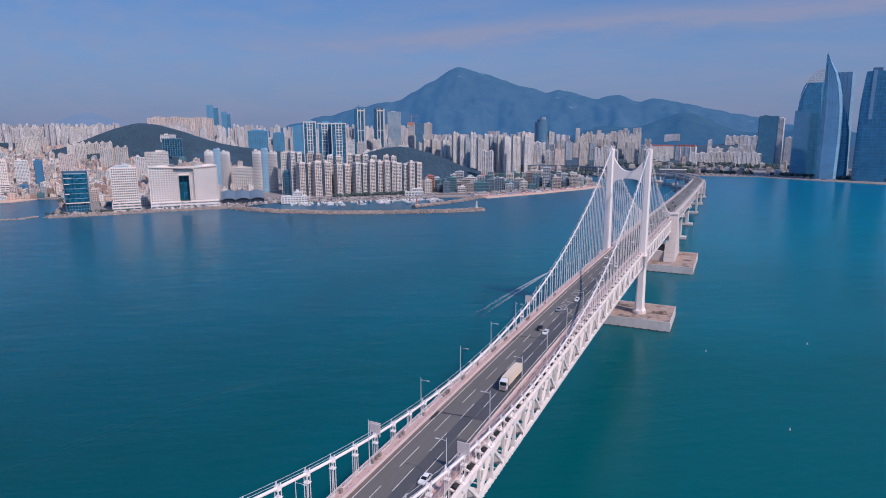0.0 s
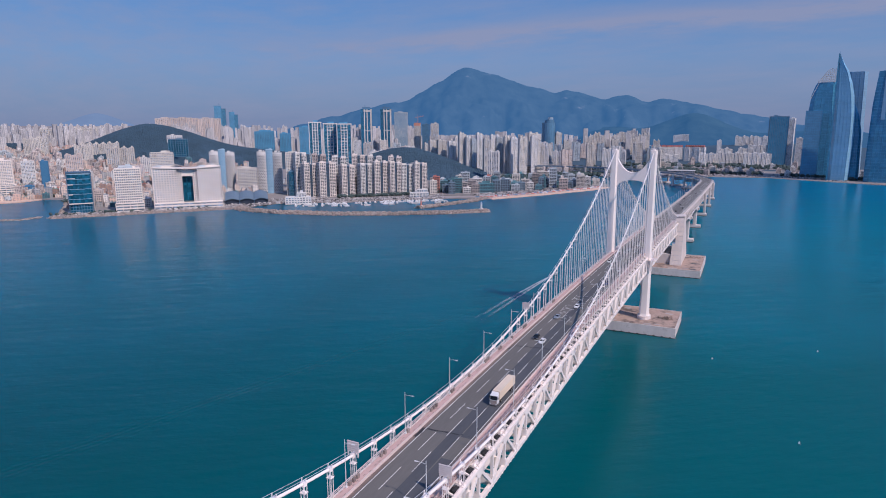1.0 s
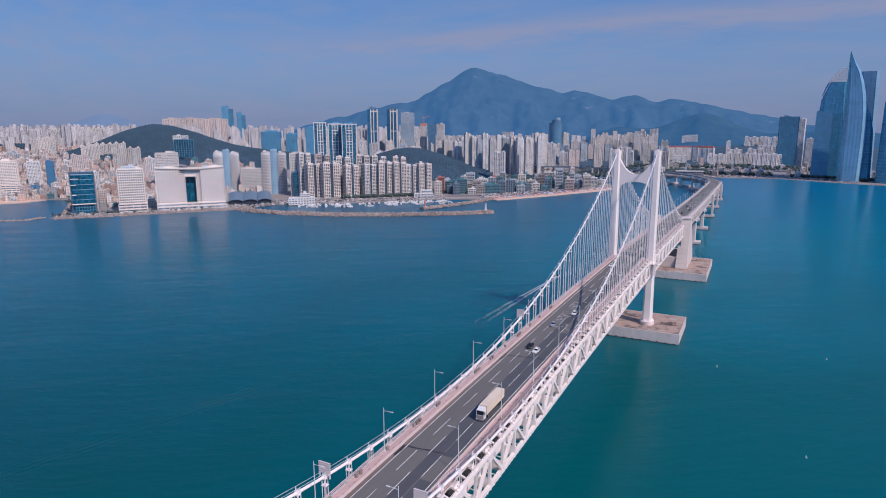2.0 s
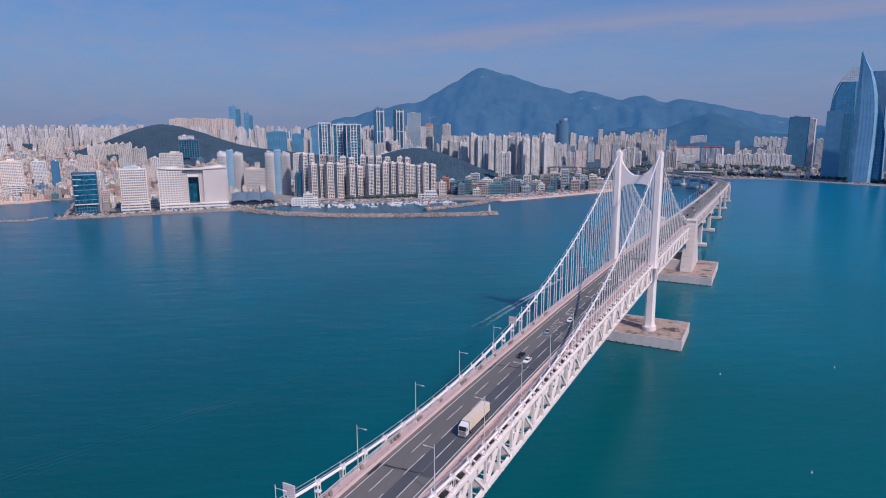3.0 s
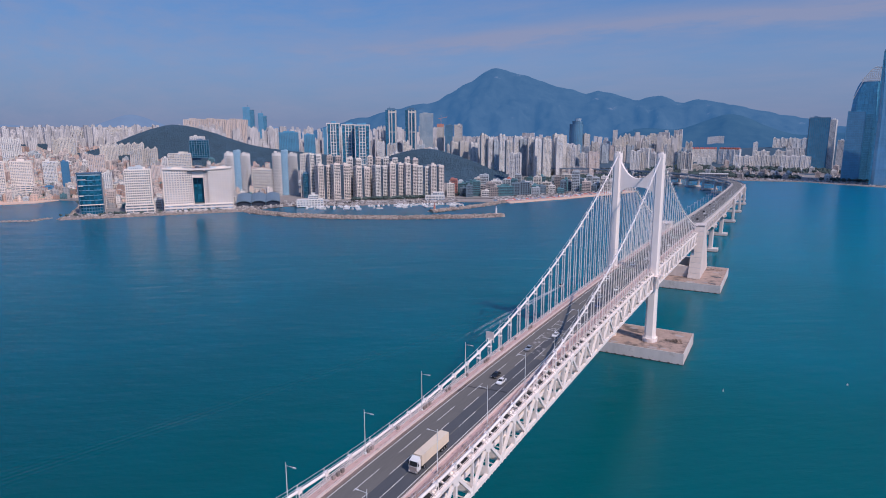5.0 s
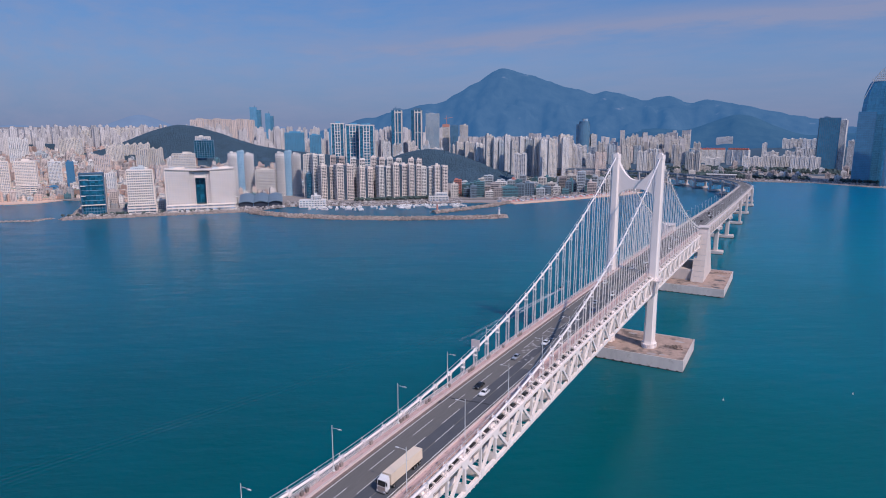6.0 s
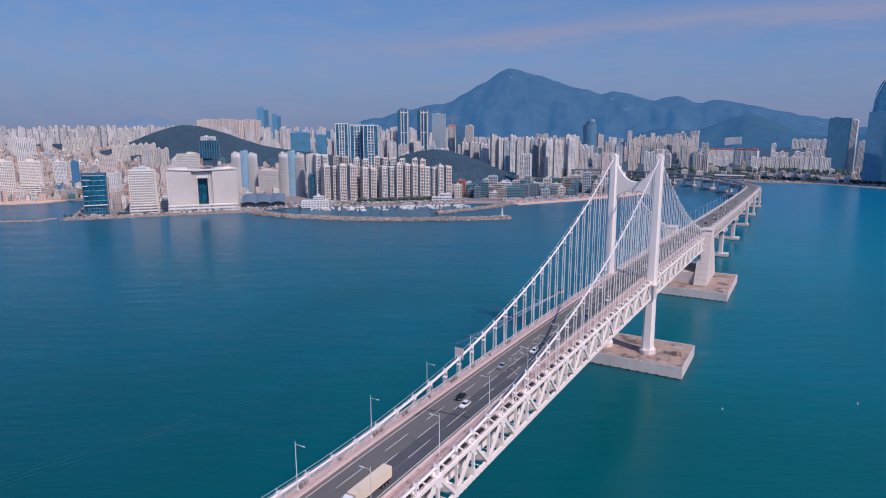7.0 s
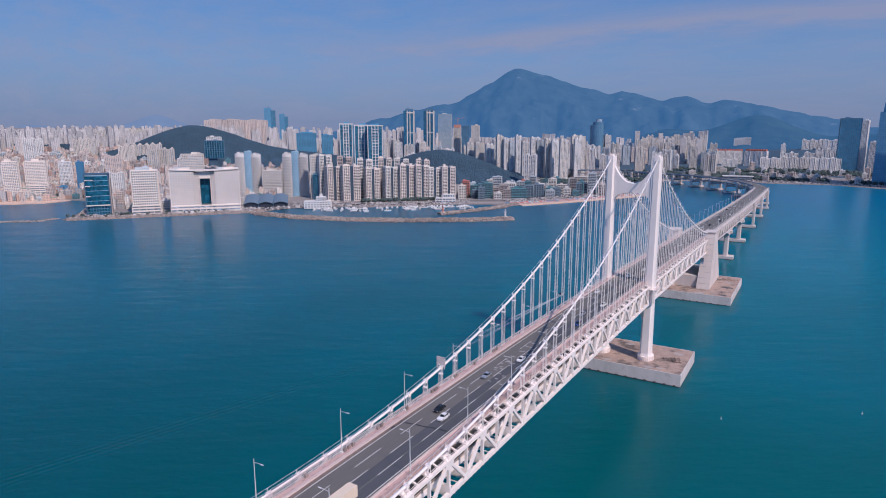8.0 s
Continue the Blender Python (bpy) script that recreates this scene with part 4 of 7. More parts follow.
def caisson(x0, x1, y0, y1, top, label, seed, marks, pile):
    rng = random.Random(seed)
    c = thing("pier_foundation", label, "foundation", "bridge foundations")
    part("side_wall", Geo().box(x0, x1, y0, y1, SEA + 0.35, top - 0.35), M["wallside"], c, "pale grey concrete sides with joints")
    part("wet_band", Geo().box(x0 - 0.05, x1 + 0.05, y0 - 0.05, y1 + 0.05, -4, SEA + 0.35), M["weed"], c, "dark wet band at the waterline")
    part("top_slab", Geo().box(x0 + 0.5, x1 - 0.5, y0 + 0.5, y1 - 0.5, top - 0.4, top), M["caisson"], c, "weathered brownish top with stains")
    kerb = Geo()
    kerb.box(x0, x1, y0, y0 + 0.5, top - 0.35, top + 0.25).box(x0, x1, y1 - 0.5, y1, top - 0.35, top + 0.25)
    kerb.box(x0, x0 + 0.5, y0 + 0.5, y1 - 0.5, top - 0.35, top + 0.25).box(x1 - 0.5, x1, y0 + 0.5, y1 - 0.5, top - 0.35, top + 0.25)
    part("kerb", kerb, M["wallside"], c)
    k = x0 + 4
    fend = Geo()
    while k < x1 - 2:
        fend.box(k, k + 1.3, y0 - 0.5, y0 - 0.05, SEA - 0.2, SEA + 0.8)
        k += 5.2
    part("fender", fend, M["weed"], c, "dark rubber fenders at the waterline", kind="stuff")
    for x, y, r, mat in marks:
        pts = [(x + math.cos(a) * r * rng.uniform(0.8, 1.5), y + math.sin(a) * r * rng.uniform(0.4, 0.9)) for a in np.linspace(0, 5.7, 12)]
        part("stain", Geo().prism(pts, top + 0.004, top + 0.012), M[mat], c, "dark stain on the slab")
    for _ in range(14):
        x, y = pile[0] + rng.gauss(0, 2.6), pile[1] + rng.gauss(0, 1.6)
        part("rubble_block", Geo().lump((x, y, top + 0.35), rng.uniform(0.6, 1.3), rng.uniform(0.5, 1.0), rng.uniform(0.5, 1.1), rng, 0.4), M["caisson"], c)
    return c


caisson(-35.0, 35.0, -16.2, 26.2, 9.0, "wide concrete tower foundation standing in the sea", 3,
        ((-6.0, -12.4, 2.2, "brown"), (16.7, -12.6, 2.6, "brown"), (-1.4, 20.0, 2.2, "brown"), (27.5, 17.5, 2.6, "brown"), (22.5, -11.0, 1.6, "brown")), (27.4, 6.0))
caisson(-38.0, 38.0, 166.4, 242.6, 9.0, "broad concrete anchorage foundation standing in the sea", 8,
        ((31.5, 200.0, 4.4, "patch"), (31.5, 172.5, 2.8, "patch"), (13.2, 171.0, 4.0, "brown"), (24.0, 175.0, 3.0, "brown"), (30.5, 219.0, 3.0, "brown")), (28.5, 231.0))

anch = thing("anchorage", "tall stepped concrete cable anchorage beside the bridge deck", "anchorage")
for s in (-1, 1):
    n_c = 10
    for k in range(n_c):
        t0, t1 = k / n_c, (k + 1) / n_c - 0.006
        def sec(t):
            return 9.2 + 1.2 * t, 19.4 - 0.9 * t, 184.5 + 17.5 * t, 240.0 - 26 * t, 9.0 + 44.3 * t
        xa, xb, ya, yb, za = sec(t0)
        xc, xd, yc, yd, zb = sec(t1)
        p = [(s * xa, ya, za), (s * xb, ya, za), (s * xb, yb, za), (s * xa, yb, za), (s * xc, yc, zb), (s * xd, yc, zb), (s * xd, yd, zb), (s * xc, yd, zb)]
        part("concrete_lift", Geo().solid(p, [(3, 2, 1, 0), (4, 5, 6, 7), (0, 1, 5, 4), (1, 2, 6, 5), (2, 3, 7, 6), (3, 0, 4, 7)]), M["concrete"], anch)
    g = Geo()
    for k in range(1, n_c):
        t = k / n_c
        g.box(*sorted((s * (9.35 + 1.2 * t), s * (19.25 - 0.9 * t))), 184.75 + 17.5 * t, 239.6 - 26 * t, 9.0 + 44.3 * t - 0.45, 9.0 + 44.3 * t + 0.05)
    part("lift_joints", g, M["grey"], anch, "recessed joints", kind="stuff")
    part("cap", Geo().box(*sorted((s * 10.0, s * 18.9)), 201.2, 215.0, 53.3, 54.3), M["concrete"], anch)
    part("doorway", Geo().box(*sorted((s * 10.4, s * 12.4)), 192.2, 196.5, 26.0, 33.5), M["glass"], anch, "dark opening")
part("low_block", Geo().box(-9.3, 9.3, 189, 236, 9.0, 18.5), M["concrete"], anch)

# ---- approach viaduct: haunched truss spans, then plain spans that curve to the shore ----
R_ARC, Y_ARC = 508.0, 856.0


def deck_at(s):
    """Centre and heading of the viaduct, s metres along from the anchorage line y = 0."""
    if s < Y_ARC:
        return 0.0, s, 0.0
    a = (s - Y_ARC) / R_ARC
    if a < math.pi / 2:
        return -R_ARC + R_ARC * math.cos(a), Y_ARC + R_ARC * math.sin(a), a
    e = s - Y_ARC - R_ARC * math.pi / 2
    return -R_ARC - e, Y_ARC + R_ARC, math.pi / 2


def via(s, u, z):
    x, y, a = deck_at(s)
    return x + u * math.cos(a), y + u * math.sin(a), z


def via_z(s):
    return road_z(s) if s < 960 else max(24.0, road_z(960) - (s - 960) * 0.012)


viaduct = thing("approach_viaduct", "pale double-deck approach viaduct that curves towards the shore", "viaduct")
S0, S1 = 214.0, 2150.0


def via_slab(u0, u1, d0, d1, a, b, step=12.0, low=None):
    g = Geo()
    k = max(1, round((b - a) / step))
    for i in range(k + 1):
        s = a + (b - a) * i / k
        z = via_z(s)
        zl = d0 if low is None else low(s)
        g.v += [via(s, u0, z + zl), via(s, u1, z + zl), via(s, u1, z + d1), via(s, u0, z + d1)]
    for i in range(k):
        m = 4 * i
        for c in range(4):
            d = (c + 1) % 4
            g.f.append((m + c, m + d, m + 4 + d, m + 4 + c))
    g.f += [(3, 2, 1, 0), tuple(len(g.v) - 4 + c for c in range(4))]
    return g


PIERS = [363.0, 481.0, 611.0, 735.0, 854.0, 928.0, 998.0, 1065.0, 1131.0, 1204.0, 1275.0] + [1275.0 + 68 * k for k in range(1, 12)]
part("roadway", via_slab(-8.3, 8.3, -0.3, 0.0, S0, S1), M["asphalt"], viaduct, "grey asphalt roadway")
part("deck_slab", via_slab(-DX, DX, -1.3, -0.304, S0, S1), M["concrete"], viaduct)
part("lower_deck", via_slab(-10.5, 10.5, -9.6, -8.8, S0, S1), M["concrete"], viaduct)
for s in (-1, 1):
    u = s * DX
    part("parapet", via_slab(*sorted((u, u - s * 0.5)), -0.3, 1.15, S0, 930), M["viaductgrey"], viaduct)
    part("parapet", via_slab(*sorted((u, u - s * 0.4)), -0.3, 0.95, 930, S1), M["bluesteel"], viaduct, "blue-grey parapet on the curve")
    part("walkway", via_slab(*sorted((s * 8.6, s * 10.4)), -0.3, 0.15, S0, 930), M["viaductgrey"], viaduct)
    part("edge_line", via_slab(s * 7.06 - 0.12, s * 7.06 + 0.12, 0.004, 0.012, S0, S1), M["paint"], viaduct)
    part("top_girder", via_slab(*sorted((s * 11.1, s * 12.3)), -2.0, -0.4, S0, 960), M["viaductsteel"], viaduct)
    part("top_girder", via_slab(*sorted((s * 11.1, s * 12.3)), -2.0, -0.4, 960, S1), M["bluesteel"], viaduct, "blue-grey girder on the curve")

    def haunch(sv):
        gap = min(abs(sv - p) for p in PIERS + [214.0])
        deep = 6.5 if sv < 560 else 0.3
        return -11.0 - deep * max(0.0, 1 - gap / 38.0) ** 2
    part("bottom_girder", via_slab(*sorted((s * 11.1, s * 12.3)), 0, -10.0, S0, 960, 6.0, haunch), M["viaductsteel"], viaduct, "haunched lower girder")
    part("bottom_girder", via_slab(*sorted((s * 11.1, s * 12.3)), 0, -10.0, 960, S1, 6.0, haunch), M["bluesteel"], viaduct, "blue-grey girder on the curve")
    posts = Geo()
    sv, k = S0 + 4, 0
    while sv < S1 - 12:
        z = via_z(sv)
        posts.beam(via(sv, s * 11.7, z - 2.5), via(sv, s * 11.7, z - 10.2), 0.9, 0.7, (0, 1, 0))
        if sv < 860:
            a, b = (-2.5, -10.2) if k % 2 else (-10.2, -2.5)
            posts.beam(via(sv, s * 11.7, z + a), via(sv + 9, s * 11.7, via_z(sv + 9) + b), 0.8, 0.7, (0, 0, 1))
        sv += 9
        k += 1
    part("web_member", posts, M["viaductsteel"], viaduct, "posts and diagonals between the decks", kind="stuff")
for sv in PIERS:
    x, y, a = deck_at(sv)
    z = via_z(sv)
    base = -2.0
    mt = Matrix.Translation((x, y, 0)) @ Matrix.Rotation(a, 4, "Z")
    inner = sv < 550
    top = z - 14.6 if inner else z - 0.9
    pier = part("pier", Geo().box(-14.5, 14.5, -3.0, 3.0, z - 14.6, z - 11.6), M["concrete"], viaduct, "concrete pier on a pile cap")
    pier.matrix_basis = mt
    for s in (-1, 1):
        col = part("column", Geo().prism([(s * (9.5 if inner else 14.0) + q * (2.3 if inner else 1.65), r * 2.9) for q, r in ((-1, -0.7), (-0.7, -1), (0.7, -1), (1, -0.7), (1, 0.7), (0.7, 1), (-0.7, 1), (-1, 0.7))], 5.6, top), M["concrete"], pier)
    part("pile_cap", Geo().box(-17.5, 17.5, -6, 6, base, 5.7), M["concrete"], pier)
    part("wet_band", Geo().box(-17.6, 17.6, -6.1, 6.1, base, SEA + 0.6), M["weed"], pier)
vdash = Geo()
sv = S0 + 6
while sv < 1500:
    for u in (-3.53, 0, 3.53):
        z = via_z(sv) + 0.008
        vdash.beam(via(sv, u, z), via(sv + 10, u, via_z(sv + 10) + 0.008), 0.2, 0.01)
    sv += 19.8
part("lane_dashes", vdash, M["paint"], viaduct, kind="stuff")


# ---- street lamps on both walkways ----
def street_lamp():
    L = thing("street_lamp", "slim grey street lamp with one arm over the roadway", "street lamp", "street lamps along the bridge")
    part("pole", Geo().tube([(0, 0, 0), (0, 0, 6), (0, 0, 12.3)], 0.13, 8, 0.075), M["lamp"], L)
    part("base_plate", Geo().box(-0.3, 0.3, -0.3, 0.3, 0, 0.35), M["lamp"], L)
    part("arm", Geo().tube([(0, 0, 11.5), (1.2, 0, 11.62), (2.3, 0, 11.62)], 0.05, 6), M["lamp"], L)
    part("lamp_head", Geo().prism([(2.0, -0.16), (2.9, -0.12), (2.9, 0.12), (2.0, 0.16)], 11.54, 11.68, 0.9, (2.6, 0)), M["lamp"], L, "flat lamp head")
    return L


first = street_lamp()
used = False
for k in range(-5, 36):
    y = -321.7 + 28.5 * k
    for s in (-1, 1):
        if abs(y) < 6 or (190 < y < 255):
            continue
        if y < 960:
            x, yy, a, z = s * 10.72, y, 0.0, (road_z(y) if y < 206 else via_z(y)) + 0.12
            m = Matrix.Translation((x, yy, z)) @ Matrix.Rotation(0 if s < 0 else math.pi, 4, "Z")
            if not used:
                first.matrix_basis = m
                used = True
            else:
                copy_thing(first, m)


# ---- vehicles ----
def wheel(parent, x, y, r, w):
    t = part("wheel", Geo().tube([(x - w / 2, y, r), (x + w / 2, y, r)], r, 14), M["tyre"], parent)
    part("rim", Geo().tube([(x - w / 2 - 0.015, y, r), (x + w / 2 + 0.015, y, r)], r * 0.6, 10), M["rim"], t)


def car(label, paint, size=1.0):
    """A car that drives towards -y: body, cabin glass, roof, wheels, lights."""
    c = thing("car", label, "car", "cars on the bridge")
    L, W = 2.25 * size, 0.91
    prof = [(-L, 0.38), (-L, 0.72), (-L + 0.25, 0.84), (-L * 0.42, 0.98), (L * 0.86, 1.02), (L, 0.85), (L, 0.40), (L * 0.7, 0.28), (-L * 0.7, 0.28)]
    part("body", Geo().plate(prof, "x", -W, W), M[paint], c)
    hs = 1.46 if size < 1.08 else 1.68
    cab = Geo()
    for wide, ya, yb, z in ((W - 0.06, -L * 0.46, L * 0.86, 0.96), (W - 0.24, -L * 0.14, L * 0.50, hs - 0.03)):
        cab.v += [(-wide, ya, z), (wide, ya, z), (wide, yb, z), (-wide, yb, z)]
    cab.f = [(3, 2, 1, 0), (4, 5, 6, 7), (0, 1, 5, 4), (1, 2, 6, 5), (2, 3, 7, 6), (3, 0, 4, 7)]
    part("cabin_glass", cab, M["carglass"], c, "dark glazed cabin")
    part("roof_panel", Geo().prism([(-W + 0.22, -L * 0.15), (W - 0.22, -L * 0.15), (W - 0.24, L * 0.52), (-W + 0.24, L * 0.52)], hs - 0.05, hs + 0.05, 0.9, (0, L * 0.18)), M[paint], c)
    for s in (-1, 1):
        part("window_pillar", Geo().beam((s * (W - 0.05), -L * 0.46, 0.98), (s * (W - 0.23), -L * 0.13, hs), 0.1, 0.1).beam((s * (W - 0.05), L * 0.86, 0.98), (s * (W - 0.23), L * 0.5, hs), 0.16, 0.12).beam((s * (W - 0.05), L * 0.2, 0.98), (s * (W - 0.23), L * 0.18, hs), 0.1, 0.1), M[paint], c)
    part("bumper", Geo().prism([(-W + 0.05, -L + 0.1), (-W + 0.3, -L - 0.1), (W - 0.3, -L - 0.1), (W - 0.05, -L + 0.1)], 0.3, 0.62), M[paint], c)
    for s in (-1, 1):
        wheel(c, s * (W - 0.1), -L * 0.62, 0.33, 0.22)
        wheel(c, s * (W - 0.1), L * 0.62, 0.33, 0.22)
        part("headlight", Geo().box(s * 0.68 - 0.18, s * 0.68 + 0.18, -L - 0.02, -L + 0.1, 0.60, 0.74), M["headlight"], c)
        part("tail_light", Geo().box(s * 0.70 - 0.15, s * 0.70 + 0.15, L - 0.08, L + 0.02, 0.68, 0.86), M["tail"], c)
        part("wing_mirror", Geo().box(s * (W + 0.08) - 0.09, s * (W + 0.08) + 0.09, -L * 0.3, -L * 0.3 + 0.15, 0.95, 1.1), M[paint], c)
    return c


def truck():
    t = thing("lorry", "articulated lorry with white cab and long cream trailer", "lorry")
    part("cab", Geo().plate([(-8.6, 0.7), (-8.6, 2.0), (-8.25, 3.3), (-7.8, 3.45), (-6.9, 3.45), (-6.9, 0.7)], "x", -1.22, 1.22), M["carwhite"], t, "white cab")
    part("windscreen", Geo().plate([(-8.63, 2.0), (-8.30, 3.15), (-8.2, 3.15), (-8.5, 2.0)], "x", -1.1, 1.1), M["carglass"], t)
    part("wind_deflector", Geo().plate([(-7.9, 3.45), (-7.1, 4.0), (-6.9, 4.0), (-6.9, 3.45)], "x", -1.1, 1.1), M["carwhite"], t)
    part("bumper", Geo().box(-1.25, 1.25, -8.78, -8.5, 0.4, 1.0), M["brown"], t, "brown bumper")
    part("grille", Geo().box(-1.05, 1.05, -8.68, -8.55, 1.02, 1.85), M["cabinet"], t, "orange-brown grille panel")
    for s in (-1, 1):
        part("headlight", Geo().box(*sorted((s * 0.75, s * 1.15)), -8.82, -8.7, 0.65, 0.9), M["headlight"], t)
    part("trailer_box", Geo().box(-1.22, 1.22, -6.2, 7.4, 1.25, 3.95), M["canvas"], t, "long cream trailer box")
    part("trailer_frame", Geo().box(-1.0, 1.0, -6.9, 7.3, 0.85, 1.25), M["tyre"], t)
    part("trailer_rib", Geo().box(-1.26, 1.26, -6.25, -6.1, 1.25, 3.99).box(-1.26, 1.26, 7.3, 7.45, 1.25, 3.99).box(-1.25, 1.25, -6.2, 7.4, 3.95, 4.0), M["canvas"], t)
    for y in (-7.7, -5.1, 3.9, 5.1, 6.3):
        for s in (-1, 1):
            wheel(t, s * 1.05, y, 0.5, 0.32)
    for s in (-1, 1):
        part("wing_mirror", Geo().box(s * 1.4 - 0.1, s * 1.4 + 0.1, -8.5, -8.3, 2.2, 3.0), M["tyre"], t)
    return t


def park(ob, x, y, turn=0):
    z = road_z(y) if y < 206 else via_z(y)
    tilt = math.atan((road_z(y + 1) - road_z(y - 1)) / 2)
    ob.matrix_basis = Matrix.Translation((x, y, z + 0.004)) @ Matrix.Rotation(tilt, 4, "X") @ Matrix.Rotation(turn, 4, "Z")
    return ob


white_car = park(car("white saloon car driving along the bridge", "carwhite"), 1.75, -206)
black_car = park(car("black saloon car driving along the bridge", "carblack"), -2.0, -202)
silver_car = park(car("silver saloon car driving along the bridge", "carsilver"), -1.8, -172)
blue_car = park(car("dark blue pick-up-sized car driving along the bridge", "carblue", 1.1), 5.3, -100)
van = park(car("white van driving along the bridge", "carwhite", 1.12), 5.3, -64)
park(truck(), 4.95, -258)


def more(src, x, y):
    z = road_z(y) if y < 206 else via_z(y)
    copy_thing(src, Matrix.Translation((x, y, z + 0.004)) @ Matrix.Rotation(math.atan((road_z(y + 1) - road_z(y - 1)) / 2), 4, "X"))


for src, x, y in ((white_car, 2.0, -152), (white_car, -1.8, -343), (black_car, 1.8, -352), (white_car, 5.2, -322), (silver_car, 1.8, -84), (white_car, -5.2, -40), (van, -1.8, 8), (white_car, 1.8, 30), (black_car, 5.2, 52), (silver_car, -1.8, 78),
                  (white_car, 5.2, 96), (black_car, -5.2, 118), (white_car, 1.8, 142), (white_car, -1.8, 268), (black_car, 1.8, 290), (silver_car, -5.2, 318), (black_car, 5.2, 333), (white_car, 1.8, 352), (black_car, -1.8, 378),
                  (white_car, 5.2, 410), (silver_car, 1.8, 452), (black_car, -5.2, 470), (white_car, -1.8, 520), (black_car, 1.8, 575), (white_car, 5.2, 640)):
    more(src, x, y)

# ---- boat with its wake ----
boat = thing("motor_boat", "small white motor boat with a wake on the sea", "boat", m=Matrix.Translation((-87, 130, SEA)))
part("hull", Geo().prism([(-1.3, -4), (1.3, -4), (1.4, 1.5), (0.0, 5.0), (-1.4, 1.5)], -0.3, 1.0, 1.12), M["hull"], boat)
part("cabin", Geo().prism([(-0.9, -2.5), (0.9, -2.5), (0.8, 1.0), (-0.8, 1.0)], 1.0, 2.4, 0.85, (0, -1)), M["carglass"], boat)


def foam_material():
    m = bpy.data.materials.new("thin_foam")
    m.use_nodes = True
    nt = m.node_tree
    b = nt.nodes["Principled BSDF"]
    b.inputs["Base Color"].default_value = (0.74, 0.79, 0.82, 1)
    b.inputs["Roughness"].default_value = 0.8
    g = nt.nodes.new("ShaderNodeNewGeometry")
    mp = nt.nodes.new("ShaderNodeMapping")
    mp.inputs["Scale"].default_value = (1.0, 0.25, 1.0)
    n = nt.nodes.new("ShaderNodeTexNoise")
    n.inputs["Scale"].default_value, n.inputs["Detail"].default_value = 0.4, 7
    nt.links.new(g.outputs["Position"], mp.inputs[0])
    nt.links.new(mp.outputs[0], n.inputs["Vector"])
    uv = nt.nodes.new("ShaderNodeSeparateXYZ")
    nt.links.new(g.outputs["Position"], uv.inputs[0])
    fade = nt.nodes.new("ShaderNodeMapRange")
    fade.inputs["From Min"].default_value, fade.inputs["From Max"].default_value = -70, 128
    fade.inputs["To Min"].default_value, fade.inputs["To Max"].default_value = -0.76, 0.5
    nt.links.new(uv.outputs["Y"], fade.inputs["Value"])
    add = nt.nodes.new("ShaderNodeMath")
    add.operation = "ADD"
    nt.links.new(n.outputs[0], add.inputs[0])
    nt.links.new(fade.outputs[0], add.inputs[1])
    k = nt.nodes.new("ShaderNodeMath")
    k.operation = "MULTIPLY"
    k.use_clamp = True
    k.inputs[1].default_value = 0.62
    nt.links.new(add.outputs[0], k.inputs[0])
    nt.links.new(k.outputs[0], b.inputs["Alpha"])
    return m


wake = Geo()
for side, x1 in ((-1, -109.0), (1, -99.0)):
    n0 = len(wake.v)
    for i in range(25):
        t = i / 24
        y = 126 - 290 * t
        cx = -87 + (x1 + 87) * t ** 0.75
        wdt = 0.6 + 1.9 * t
        wake.v += [(cx - wdt, y, SEA + 0.03), (cx + wdt, y, SEA + 0.03)]
    for i in range(24):
        a = n0 + 2 * i
        wake.f.append((a, a + 1, a + 3, a + 2))
M["foam"] = foam_material()
single("boat_wake", wake, M["foam"], "pale streaks of foam trailing behind the boat", "wake", "stuff", tidy=False)


# ---- city ----
def rect(w, d, x0=0.0, y0=0.0):
    return [(x0 - w / 2, y0), (x0 + w / 2, y0), (x0 + w / 2, y0 + d), (x0 - w / 2, y0 + d)]


def bowed(w, d, bow, n=8, x0=0.0, y0=0.0):
    """A plan with a front that curves outwards."""
    front = [(x0 - w / 2 + w * i / n, y0 - bow * (1 - (2 * i / n - 1) ** 2)) for i in range(n + 1)]
    return front + [(x0 + w / 2, y0 + d), (x0 - w / 2, y0 + d)]


def circle(r, n=20, x0=0.0, y0=0.0):
    return [(x0 + r * math.cos(2 * math.pi * i / n), y0 + r * math.sin(2 * math.pi * i / n)) for i in range(n)]


def grown(outline, by):
    cx = sum(p[0] for p in outline) / len(outline)
    cy = sum(p[1] for p in outline) / len(outline)
    w = max(abs(p[0] - cx) for p in outline)
    d = max(abs(p[1] - cy) for p in outline)
    return [(cx + (x - cx) * (1 + by / w), cy + (y - cy) * (1 + by / d)) for x, y in outline]


